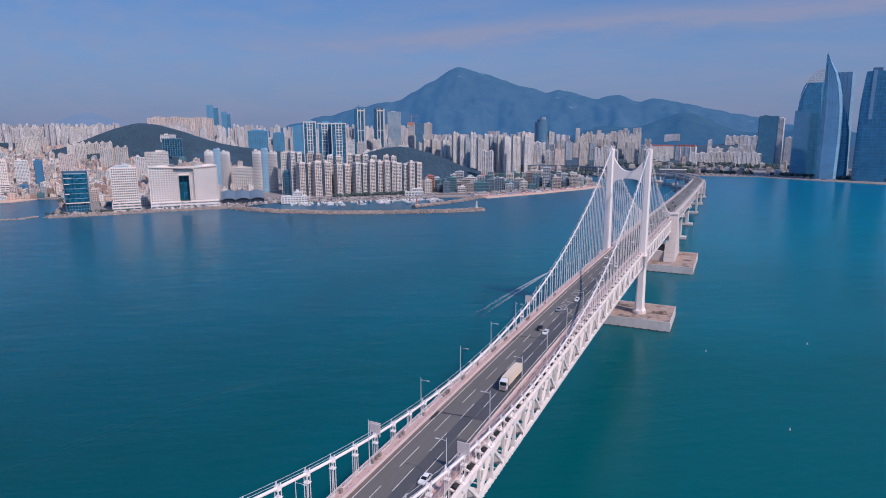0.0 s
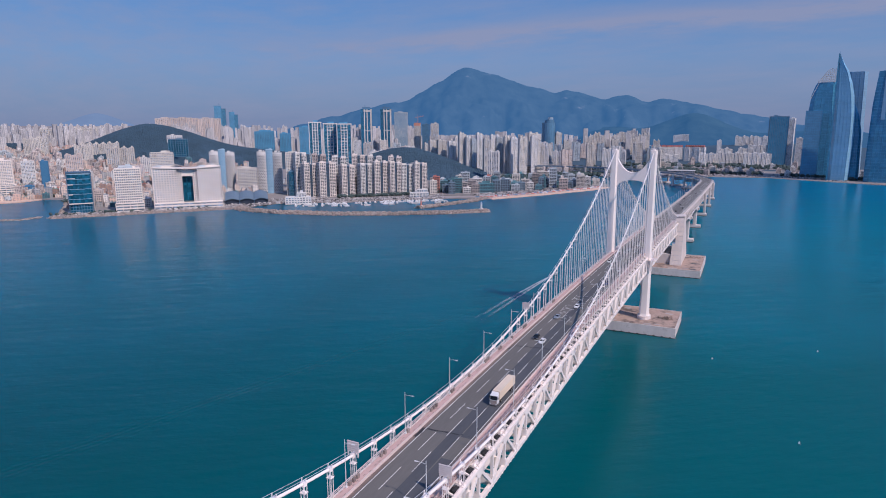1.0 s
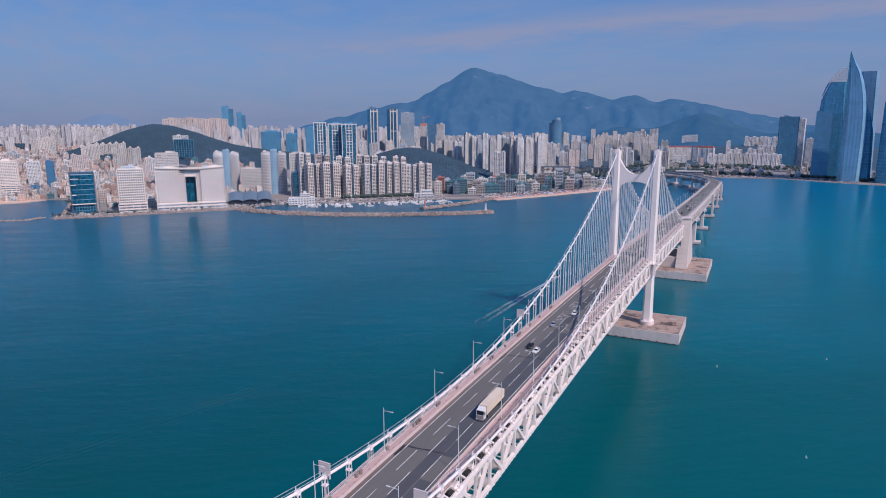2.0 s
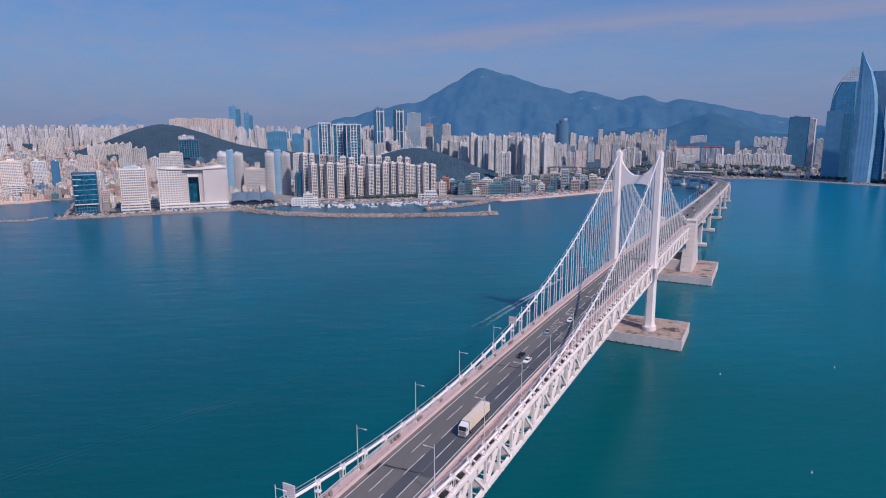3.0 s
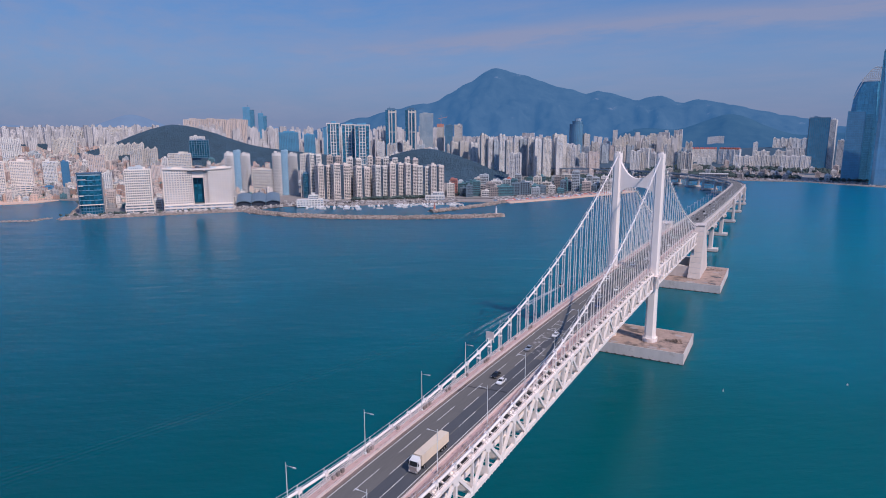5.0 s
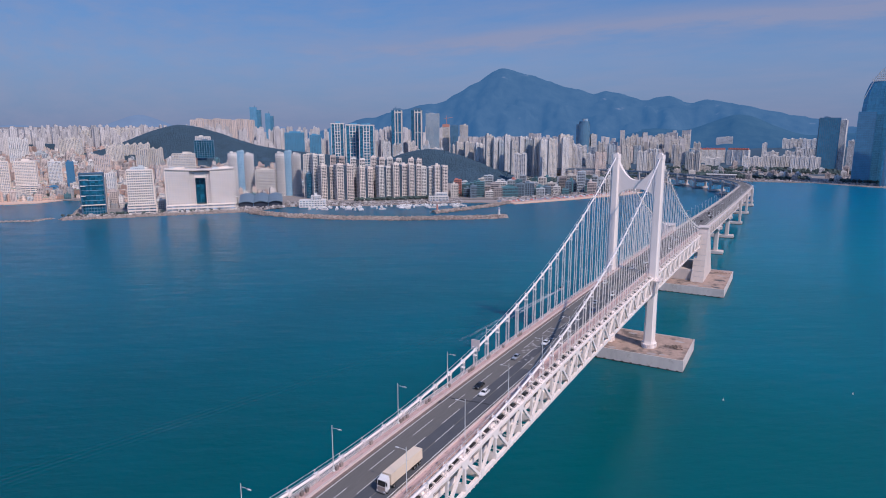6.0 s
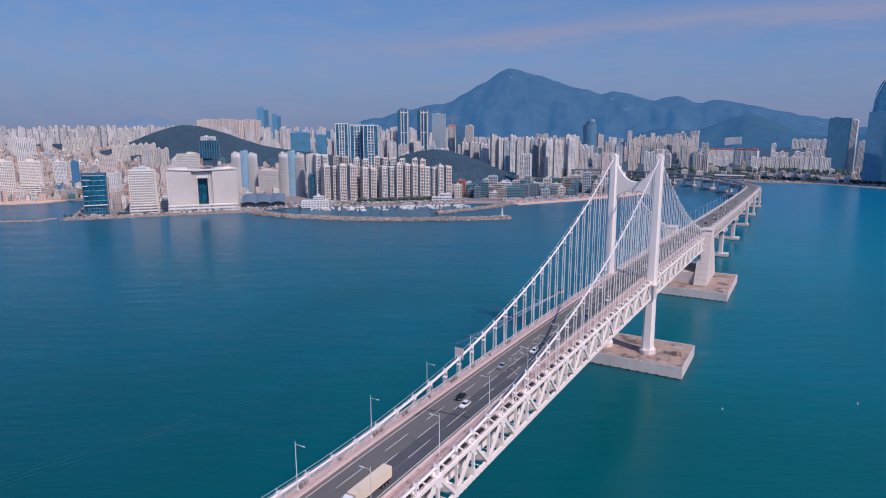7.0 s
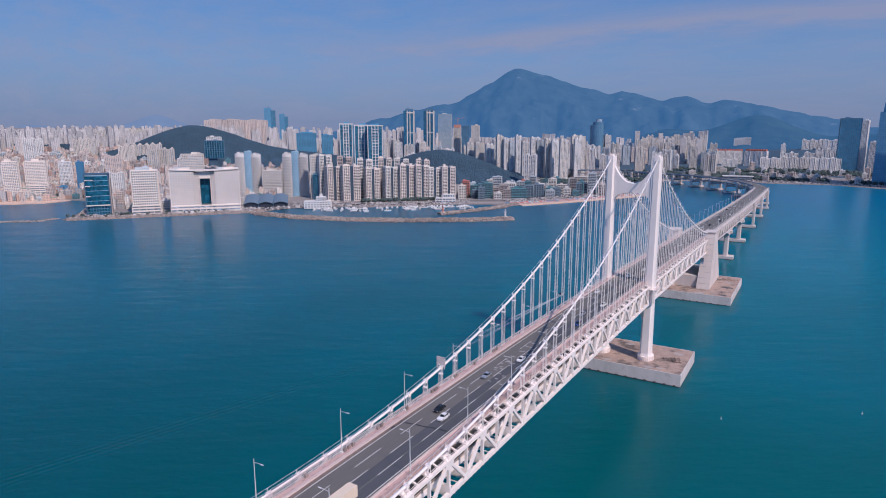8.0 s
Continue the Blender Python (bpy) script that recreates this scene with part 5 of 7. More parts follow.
def volume(parent, outline, z0, z1, wall="white", glass="glass", floor=3.1, bay=3.4, sp=0.42, pier=0.36, proud=0.5, roof="roof", box=True, crown=1.2, seed=0, more=()):
    """A storeyed building: glazing set back behind floor bands and piers, with parapet and roof box; more gives further wings (outline, z1, box)."""
    g, w, top, boxes = Geo(), Geo(), Geo(), []
    for outline, z1, box in [(outline, z1, box), *more]:
        g.prism(outline, z0, z1 - 0.2)
        out = grown(outline, proud)
        n = max(1, round((z1 - z0) / floor))
        fh = (z1 - z0) / n
        for k in range(n):
            zz = z0 + k * fh
            w.prism(out, zz, zz + fh * sp)
        w.prism(out, z1 - 0.4, z1 + crown)
        if pier > 0:
            for (xa, ya), (xb, yb) in zip(out, out[1:] + out[:1]):
                d = math.hypot(xb - xa, yb - ya)
                m = max(1, round(d / bay))
                ux, uy = (xb - xa) / d, (yb - ya) / d
                hw = bay * pier / 2
                for i in range(m):
                    t = i * d / m
                    px, py = xa + ux * t, ya + uy * t
                    w.prism([(px - ux * hw + uy * 0.05, py - uy * hw - ux * 0.05), (px + ux * hw + uy * 0.05, py + uy * hw - ux * 0.05), (px + ux * hw - uy * 0.7, py + uy * hw + ux * 0.7), (px - ux * hw - uy * 0.7, py - uy * hw + ux * 0.7)], z0, z1)
        top.prism(grown(outline, -0.5), z1 + 0.2, z1 + 0.6)
        if box:
            rng = random.Random(seed + int(z1 * 7))
            xs, ys = [p[0] for p in outline], [p[1] for p in outline]
            cx, cy, hw, hd = (min(xs) + max(xs)) / 2, (min(ys) + max(ys)) / 2, (max(xs) - min(xs)) / 2, (max(ys) - min(ys)) / 2
            for _ in range(2 if hw > 12 else 1):
                bx, bw, bd = cx + rng.uniform(-0.45, 0.45) * hw, rng.uniform(0.15, 0.3) * hw + 1.0, rng.uniform(0.25, 0.45) * hd + 0.8
                boxes.append(Geo().box(bx - bw, bx + bw, cy - bd, cy + bd, z1 + 0.2, z1 + rng.uniform(3.0, 5.5)))
    part("glazing", g, M[glass], parent, "rows of dark windows", tidy=False)
    part("facade_grid", w, M[wall], parent, kind="stuff", tidy=False)
    for rb in boxes:
        part("roof_box", rb, M[wall], parent, tidy=False)
    part("roof", top, M[roof], parent, tidy=False)


def lot(name, label, x, y, yaw, category="building", group="", z=3.2):
    return thing(name, label, category, group, m=Matrix.Translation((x, y, z)) @ Matrix.Rotation(radians(yaw), 4, "Z"))


NAMED = []


def block(name, label, x, y, w, d, top, yaw, category="building", z=3.2, **kw):
    b = lot(name, label, x, y, yaw, category, z=z)
    volume(b, rect(w, d), 0, top - z, seed=int(abs(x) + y), **kw)
    NAMED.append((x, y, max(w, d) * 0.75))
    return b


# waterfront hotels and offices
block("hotel", "white beachfront hotel with a grid of small windows", -1293, 263, 26, 20, 75, 62, "hotel", bay=3.0, wall="hotelwhite")
b = block("hotel", "white beachfront hotel with grid windows and broad podium", -1282, 304, 36, 24, 74, 58, "hotel", bay=3.2, sp=0.52, wall="hotelwhite")
volume(b, rect(42, 30, 0, -3), 0, 22, "hotelwhite", "glass", 4.4, 8, 0.5, 0.15, 0.4, box=False)
block("apartment_tower", "slim white apartment tower near the beach", -1378, 413, 24, 18, 66, 58, "apartments", bay=2.8)
volume(lot("shop_building", "low blue and white shop building behind the beach", -1300, 366, 60), rect(30, 16), 0, 14, "bluepanel", "glass", 4.5, 6, 0.45, 0.2)
volume(lot("shop_building", "low red shop building beside the beach", -1245, 390, 58), rect(24, 14), 0, 9, "red", "glass", 4.5, 6, 0.5, 0.2)
block("office_building", "narrow building with a tall blue side wall", -1319, 415, 13, 22, 67, 64, "office", wall="bluepanel", glass="blueglass", sp=0.85, pier=0.8, bay=4)

b = lot("glass_office", "blue glass waterfront office with curved front and dark base", -896, 208, 56, "office")
volume(b, bowed(33, 22, 3.5), 15, 63, "paleband", "blueglass", 8.0, 40, 0.07, 0.0, 0.35, box=False)
volume(b, bowed(32.6, 21.6, 3.4, 8, 0, 0.15), 15.5, 62, "bluepanel", "blueglass", 4.0, 4.0, 0.10, 0.04, 0.1, box=False)
part("bright_panels", Geo().box(-16.2, -10, -2.6, -1.9, 30, 31.6).box(-16.2, -9, -2.6, -1.9, 46, 47.4).box(-16.2, -4, -3.2, -2.4, 56, 57), M["white"], b, "white terrace edges")
volume(b, bowed(31, 20, 3.0, y0=1), 0, 15, "mullion", "blueglass", 5.0, 3.0, 0.2, 0.2, 0.2, box=False)
part("frame", Geo().box(-17.6, -16.2, -1.2, 22, 0, 67).box(16.2, 17.6, -1.2, 22, 0, 67).box(-17.6, 17.6, -2.0, 22, 65.0, 66.6), M["deepblue"], b, "dark blue edge frame")
part("terrace_rail", Geo().box(-17, 17, -4.3, -4.0, 15.4, 17.0), M["hotelwhite"], b)
part("end_wall", Geo().box(17.7, 19.4, 4, 22, 0, 58), M["brown"], b, "brown brick end wall")
NAMED.append((-896, 208, 30))

b = lot("hotel", "white waterfront hotel tower on a banded podium", -840, 254, 52, "hotel")
volume(b, rect(37, 24), 14, 70, "hotelwhite", "glass", 3.9, 3.2, 0.40, 0.36, 0.5)
volume(b, rect(41, 30, 0, -3), 0, 14, "hotelwhite", "glass", 4.7, 10, 0.5, 0.1, 0.5, box=False)
volume(b, rect(20, 14, -2, 5), 70.5, 74, "grey", "glass", 3.2, 3, 0.55, 0.5, 0.2)
NAMED.append((-840, 254, 32))

b = lot("hotel", "long white hotel with a tall rectangular opening between two wings", -784, 325, 49, "hotel")
volume(b, rect(36, 24, -35, 0), 11, 68, "hotelwhite", "glass", 3.8, 3.9, 0.46, 0.42, 0.5)
volume(b, rect(36, 24, 35.5, 0), 11, 68, "hotelwhite", "glass", 3.8, 3.9, 0.46, 0.42, 0.5)
volume(b, rect(8.2, 18, -12.9, 5), 11, 64, "hotelwhite", "glass", 3.8, 2.7, 0.42, 0.40, 0.4, box=False)
volume(b, rect(8.2, 18, 13.4, 5), 11, 64, "hotelwhite", "glass", 3.8, 2.7, 0.42, 0.40, 0.4, box=False)
part("recessed_glass", Geo().box(-8.8, 9.3, 17, 22, 11, 56), M["blueglass"], b, "dark blue recessed glazing in the opening")
part("link", Geo().box(-8.8, 9.3, 5.5, 22, 55, 65.5), M["hotelwhite"], b)
volume(b, rect(107, 32, 0, -5), 0, 10.5, "hotelwhite", "glass", 5.0, 9, 0.5, 0.12, 0.5, box=False)
sweep = [(-54 + 108 * i / 24, 69.4 + 2.2 * (2 * i / 24 - 1) ** 2) for i in range(25)]
part("roof_edge", Geo().plate(sweep + [(px, pz - 1.5) for px, pz in sweep[::-1]], "y", -2.2, 25), M["hotelwhite"], b, "sweeping pale roof edge")
part("roof_plant", Geo().box(-46, -38, 10, 18, 68, 73.5).box(20, 30, 9, 18, 68, 72.5).box(40, 44, 10, 16, 68, 74.5).box(-30, -27, 11, 15, 68, 74), M["grey"], b, "grey rooftop plant rooms")
part("opening_planting", Geo().box(-8, 9, 1, 10, 10.8, 12.6), M["tree"], b, "green planting on the podium")
NAMED.append((-784, 325, 62))

# two rounded residential towers with scalloped balconies
def bow_y(x, w, bow, x0, y0):
    return y0 - bow * (1 - (2 * (x - x0) / w) ** 2)


for x, y, yaw in ((-912, 531, 45), (-826, 577, 41)):
    b = lot("residential_tower", "white residential tower with scalloped balconies and a blue glass strip", x, y, yaw, "apartments", "scalloped residential towers")
    volume(b, bowed(13, 26, 1.5, 6, 0, 1.5), 0, 90, "paleband", "skyglass", 3.1, 3.4, 0.18, 0.1, 0.25)
    for x0, w, top in ((-15.6, 18.5, 86), (15.8, 19, 84)):
        core, roof_, rooms = Geo().prism(bowed(w, 25, 4.5, 8, x0, 2), 0, top), Geo().prism(bowed(w - 1, 24, 4.0, 8, x0, 2.5), top, top + 0.6), Geo()
        rooms.box(x0 - 5, x0 + 1, 8, 18, top, top + 4).box(x0 + 3, x0 + 6, 10, 16, top, top + 2.6)
        dark, rims = Geo(), Geo()
        for k in range(int(top / 3.1) - 1):
            z0 = 1.2 + k * 3.1
            for c in range(-1, 5):
                xa = x0 - w / 2 + 0.4 + (c + (0.5 if k % 2 else 0.0)) * 3.9
                xb = min(xa + 2.2, x0 + w / 2 - 0.2)
                xa = max(xa, x0 - w / 2 + 0.2)
                if xb - xa < 0.9:
                    continue
                ym = bow_y((xa + xb) / 2, w, 4.5, x0, 2)
                dark.box(xa, xb, ym - 0.25, ym + 1.2, z0, z0 + 1.75)
                rims.box(xa - 0.35, xb + 0.35, ym - 1.3, ym + 0.8, z0 - 0.55, z0 + 0.35)
            for yy in (7, 13, 19):
                for sx in (-1, 1):
                    dark.box(*sorted((x0 + sx * w * 0.46, x0 + sx * (w / 2 + 0.1))), yy, yy + 2.6, z0, z0 + 1.6)
        part("wing_wall", core, M["white"], b, "white rounded wing", tidy=False)
        part("windows", dark, M["darkwin"], b, "staggered dark windows", kind="stuff", tidy=False)
        part("balcony_rims", rims, M["white"], b, "staggered white balcony rims", kind="stuff", tidy=False)
        part("roof", roof_, M["roof"], b, tidy=False)
        part("roof_rooms", rooms, M["white"], b, tidy=False)
    NAMED.append((x, y, 34))

block("apartment_block", "cream mid-rise block between two towers", -858, 545, 38, 18, 56, 44, "apartments", wall="cream", bay=4)
b = block("apartment_block", "pale apartment block with dark glass lower front", -752, 572, 40, 20, 88, 40, "apartments", wall="cream", sp=0.45)
volume(b, rect(24, 8, -4, -8), 0, 48, "mullion", "blueglass", 3.2, 2.5, 0.12, 0.1, 0.2)

# market hall with blue-grey vaulted roofs
hall = lot("market_hall", "low market hall with three blue-grey vaulted metal roofs", -736, 411, 44, "hall")
for k in (-1, 0, 1):
    roof_ = Geo()
    for y, low in ((-3, 8.0), (52, 17.0)):
        roof_.v += [(k * 25 - 12.2 + 24.4 * i / 8, y, low + 3.4 * math.sin(math.pi * i / 8)) for i in range(9)]
        roof_.v += [(k * 25 + 12.2 - 24.4 * i / 8, y, low - 0.6 + 3.4 * math.sin(math.pi * i / 8)) for i in range(9)]
    roof_.f = [(i, (i + 1) % 18, 18 + (i + 1) % 18, 18 + i) for i in range(18)] + [(i, i + 1, 16 - i, 17 - i) for i in range(8)] + [(18 + i, 35 - i, 34 - i, 19 + i) for i in range(8)]
    part("vault_roof", roof_, M["metalroof"], hall, "sloping vaulted metal roof")
    part("gable", Geo().box(k * 25 - 11.8, k * 25 + 11.8, 0.5, 1.0, 0, 9.5), M["darkwin"], hall, "dark glazed gable front")
part("hall_wall", Geo().plate([(1.0, 0), (50, 0), (50, 16.2), (1.0, 7.2)], "x", -36.4, 36.4), M["mullion"], hall)
NAMED.append((-736, 411, 48))
b = block("harbour_office", "low white harbour office with flat roof", -653, 452, 44, 16, 15, 40, "office", floor=4, bay=5, sp=0.5)
volume(b, rect(16, 10, 6, 3), 12, 19, "white", "glass", 3.5, 3, 0.4, 0.2)

# waterfront apartment estate: slabs with balcony grids and dark recesses
for x, y, w, d, top, yaw, wall in ((-735, 566, 22, 18, 88, 58, "palewall"), (-706, 560, 29, 20, 68, 60, "hotelwhite"), (-676, 574, 33, 20, 70, 57, "hotelwhite"), (-645, 600, 27, 20, 64, 56, "hotelwhite"), (-616, 622, 26, 20, 66, 58, "palewall"),
                                   (-592, 640, 29, 20, 70, 52, "hotelwhite"), (-568, 656, 25, 20, 69, 54, "hotelwhite"), (-552, 676, 26, 20, 64, 50, "palewall"), (-529, 690, 27, 20, 66, 52, "hotelwhite"),
                                   (-623, 664, 28, 16, 80, 34, "palewall"), (-680, 619, 28, 16, 80, 37, "palewall"), (-722, 608, 28, 16, 84, 40, "pink"), (-652, 648, 26, 16, 82, 36, "hotelwhite"), (-590, 690, 26, 16, 78, 33, "hotelwhite")):
    b = lot("apartment_block", "pale waterfront apartment block with balcony grid and dark recesses", x, y, yaw, "apartments", "waterfront apartment blocks")
    wings = [(rect(w * 0.37, d, k * w * 0.315, 0.0 if k < 0 else 1.4), top - 3.2 - (0.0 if k < 0 else 2.0), True) for k in (-1, 1)]
    volume(b, wings[0][0], 0, top - 3.2, wall, "darkwin", 2.9, w * 0.1235, 0.34, 0.2, 0.32, seed=int(w), more=wings[1:])
    part("corner_pier", Geo().box(-w * 0.52, -w * 0.485, -1.0, 1.0, 0, top - 2), M[wall], b, tidy=False)
    part("roof_frame", Geo().box(-w * 0.5, -w * 0.13, -0.7, 0.2, top - 2.0, top - 0.2), M[wall], b, "raised frame along the roof", tidy=False)
    part("roof_frame", Geo().box(w * 0.13, w * 0.5, 0.7, 1.6, top - 4.0, top - 2.0), M[wall], b, "raised frame along the roof", tidy=False)
    volume(b, rect(w * 0.25, d - 3, 0, 2.6), 0, top - 5, "deepblue", "darkwin", 2.9, 3.2, 0.3, 0.12, 0.1, box=False)
    NAMED.append((x, y, 17))

# tall residential towers further inland
for x, y, w, top, yaw in ((-868, 789, 29, 151, 36), (-841, 812, 32, 148, 36), (-797, 807, 34, 147, 34)):
    b = lot("high_rise", "tall blue glass residential tower with white framing", x, y, yaw, "tower", "blue and white residential towers")
    volume(b, rect(w, 24), 0, top - 4, "towerfin", "blueglass", 3.2, 3.2, 0.2, 0.1, 0.15)
    fr = Geo()
    for xx in (-w * 0.49, -w * 0.21, 0.0, w * 0.21, w * 0.49):
        fr.box(xx - 0.85, xx + 0.85, -0.7, 0.5, 0, top - 4)
    for k in range(0, int(top / 6.4)):
        fr.box(-w * 0.21, w * 0.21, -0.6, 0.4, k * 6.4, k * 6.4 + (2.0 if k % 4 == 0 else 1.0))
    fr.box(-w / 2 - 0.9, w / 2 + 0.9, -1.0, 24.5, top - 5, top - 2.5)
    part("white_frame", fr, M["white"], b, "white vertical framing", tidy=False)
    NAMED.append((x, y, 26))
for x, y, yaw in ((-1314, 1702, 30), (-1248, 1744, 28)):
    b = lot("twin_tower", "tall twin tower of blue glass and cream wall", x, y, yaw, "tower", "twin towers")
    volume(b, rect(43, 30), 0, 206, "bluepanel", "blueglass", 3.2, 3.0, 0.25, 0.1, 0.2)
    for xa, xb in ((-9, -5.5), (2.0, 5.5), (16, 21.8)):
        part("wall_strip", Geo().box(xa, xb, -0.9, 0.6, 0, 206), M["cream"], b, "cream wall strip")
    part("band", Geo().box(-10, 22.2, -0.7, 0.5, 196, 201).box(-10, 22.2, -0.7, 0.5, 120, 122.5), M["cream"], b)
    part("crown", Geo().box(-15, 15, 4, 24, 206, 214).box(-6, -3, 8, 12, 214, 220), M["mullion"], b, "dark stepped crown")
    NAMED.append((x, y, 30))
block("office_tower", "broad grey-brown tower with banded windows", -1263, 1891, 54, 34, 199, 28, "tower", wall="grey", glass="paleglass", floor=4, sp=0.42, pier=0.2, bay=4)
b = block("unfinished_tower", "cream tower with red scaffolding on top under a crane", -903, 1369, 21, 20, 147, 27, "tower", wall="cream")
part("scaffolding", Geo().box(-11, 11, -0.6, 20.6, 140, 149), M["crane"], b, "red scaffolding")
part("tower_crane", Geo().box(1, 2.2, 8, 9.2, 143, 168).beam((-6, 8.6, 166), (22, 8.6, 171), 1.0, 1.0).beam((1.6, 8.6, 168), (1.6, 8.6, 176), 0.6, 0.6, (1, 0, 0)), M["crane"], b, "slim tower crane")
block("office_tower", "slim blue glass tower", -856, 1338, 22, 18, 147, 26, "tower", wall="mullion", glass="paleglass", sp=0.2, pier=0.1)
block("apartment_tower", "cream apartment tower inland", -877, 1441, 24, 20, 149, 25, "tower", wall="cream")
for x, y, w, top, yaw, wall in ((-744, 1171, 21, 100, 25, "cream"), (-708, 1157, 25, 102, 24, "cream"), (-669, 1143, 23, 98, 23, "white"), (-628, 1118, 18, 121, 22, "cream"), (-609, 1116, 12, 112, 22, "white"), (-596, 1122, 13, 107, 22, "grey"),
                                (-605, 1183, 16, 120, 21, "white"), (-548, 1099, 17, 107, 20, "cream"), (-584, 1247, 25, 115, 19, "white"), (-542, 1235, 17, 111, 17, "cream"), (-518, 1227, 20, 108, 18, "white"), (-478, 1185, 22, 111, 16, "cream"),
                                (-500, 1352, 19, 110, 16, "white"), (-509, 1381, 40, 119, 16, "cream"), (-571, 1252, 22, 109, 19, "grey"), (-640, 1190, 22, 104, 20, "grey"), (-690, 1230, 26, 108, 22, "cream"), (-589, 1933, 22, 116, 13, "cream")):
    b = lot("apartment_tower", "tall pale apartment slab with vertical window strips", x, y, yaw + 21, "apartments", "inland apartment slabs")
    volume(b, rect(w * 0.46, 15, -w * 0.25, 0), 0, top - 3.2, wall, "glass", 2.9, 3.4, 0.42, 0.45, 0.3, seed=int(top), more=[(rect(w * 0.46, 15, w * 0.25, 1.2), top - 5.5, True)])
    part("stair_core", Geo().box(-w * 0.03, w * 0.03, 2.0, 13, 0, top - 1.0), M["paleglass"], b, "blue-tinted stair core")
    NAMED.append((x, y, 18))
b = lot("round_tower", "tall cylindrical glass tower with stepped crown", -623, 1901, 16, "tower")
volume(b, circle(24.5, 24, 0, 23), 0, 149, "mullion", "paleglass", 3.6, 5.3, 0.3, 0.14, 0.35, box=False)
volume(b, circle(18, 18, 3, 23), 149, 160, "mullion", "paleglass", 3.6, 5.0, 0.3, 0.2, 0.3, box=False)
volume(b, circle(10, 14, 6, 23), 160, 169, "grey", "paleglass", 3.6, 5.0, 0.4, 0.2, 0.3, box=False)
NAMED.append((-623, 1901, 34))

# estates towards the far shore
for x, y, w, top, yaw in ((-222, 2200, 118, 61, 13), (-118, 2150, 74, 63, -13)):
    b = lot("apartment_block", "long cream apartment block with red roof boxes", x, y, yaw, "apartments", "red-roofed apartment blocks")
    wings = [(rect(w * 0.23, 16, (k - 1.5) * w * 0.25, 1.5 * (k % 2)), top - 7, False) for k in range(4)]
    volume(b, wings[0][0], 0, top - 7, "palewall", "glass", 2.9, 4.2, 0.48, 0.45, 0.35, "redroof", box=False, more=wings[1:])
    rb = Geo()
    for k in range(int(w / 9)):
        rb.box(-w / 2 + 2 + k * 9, -w / 2 + 8 + k * 9, 1, 15, top - 6.5, top + 0.5)
    part("roof_box", rb, M["redroof"], b, "red roof boxes", kind="stuff", tidy=False)
    NAMED.append((x, y, 50))
for x, y, w, top, yaw, wall in ((-58, 2023, 64, 43, 4, "palewall"), (14, 1987, 84, 48, 3, "palewall"), (98, 1951, 84, 49, 0, "palewall"), (50, 2498, 70, 97, 4, "palewall"), (118, 2470, 66, 97, -2, "palewall"), (96, 2240, 60, 68, 1, "palewall"), (-10, 2120, 54, 58, 6, "palewall"), (60, 2110, 50, 60, 2, "palewall"), (-190, 2060, 50, 34, 8, "palewall")):
    b = lot("apartment_block", "long pale apartment block with stair towers near the far shore", x, y, yaw, "apartments", "far-shore apartment blocks")
    n_w = max(3, round(w / 15))
    wings = []
    for k in range(n_w):
        wings.append((rect(w / n_w * 0.9, 15, (k - (n_w - 1) / 2) * w / n_w, 1.6 * (k % 2)), top - 4 - 3 * (k % 2), k % 2 == 0))
    volume(b, wings[0][0], 0, top - 4, wall, "glass", 2.9, 4.4, 0.48, 0.45, 0.35, seed=int(w), more=wings[1:])
    NAMED.append((x, y, w * 0.5))
block("stair_tower", "slim white stair tower", -34, 2190, 13, 13, 84, 3, "tower", wall="white", sp=0.7, pier=0.5)
block("office_tower", "dark blue glass tower with vertical fins", 156, 2007, 56, 40, 170, 3, "tower", wall="mullion", glass="towerglass", floor=4, sp=0.12, pier=0.3, bay=5)
block("apartment_tower", "white tower side beside the dark tower", 192, 2014, 18, 30, 163, -9, "tower", wall="white", bay=3.4)
block("apartment_block", "stepped white apartment block", 222, 1995, 22, 18, 98, -3, "apartments", wall="white")
b = lot("ferry_terminal", "low white terminal with long flat roof by the far shore", -100, 1478, 8, "terminal")
volume(b, rect(70, 18), 0, 9, "white", "glass", 4.5, 6, 0.3, 0.1, 0.3, box=False)
part("roof_canopy", Geo().box(-38, 38, -4, 22, 10.4, 11.6), M["white"], b)
NAMED.append((-100, 1478, 45))


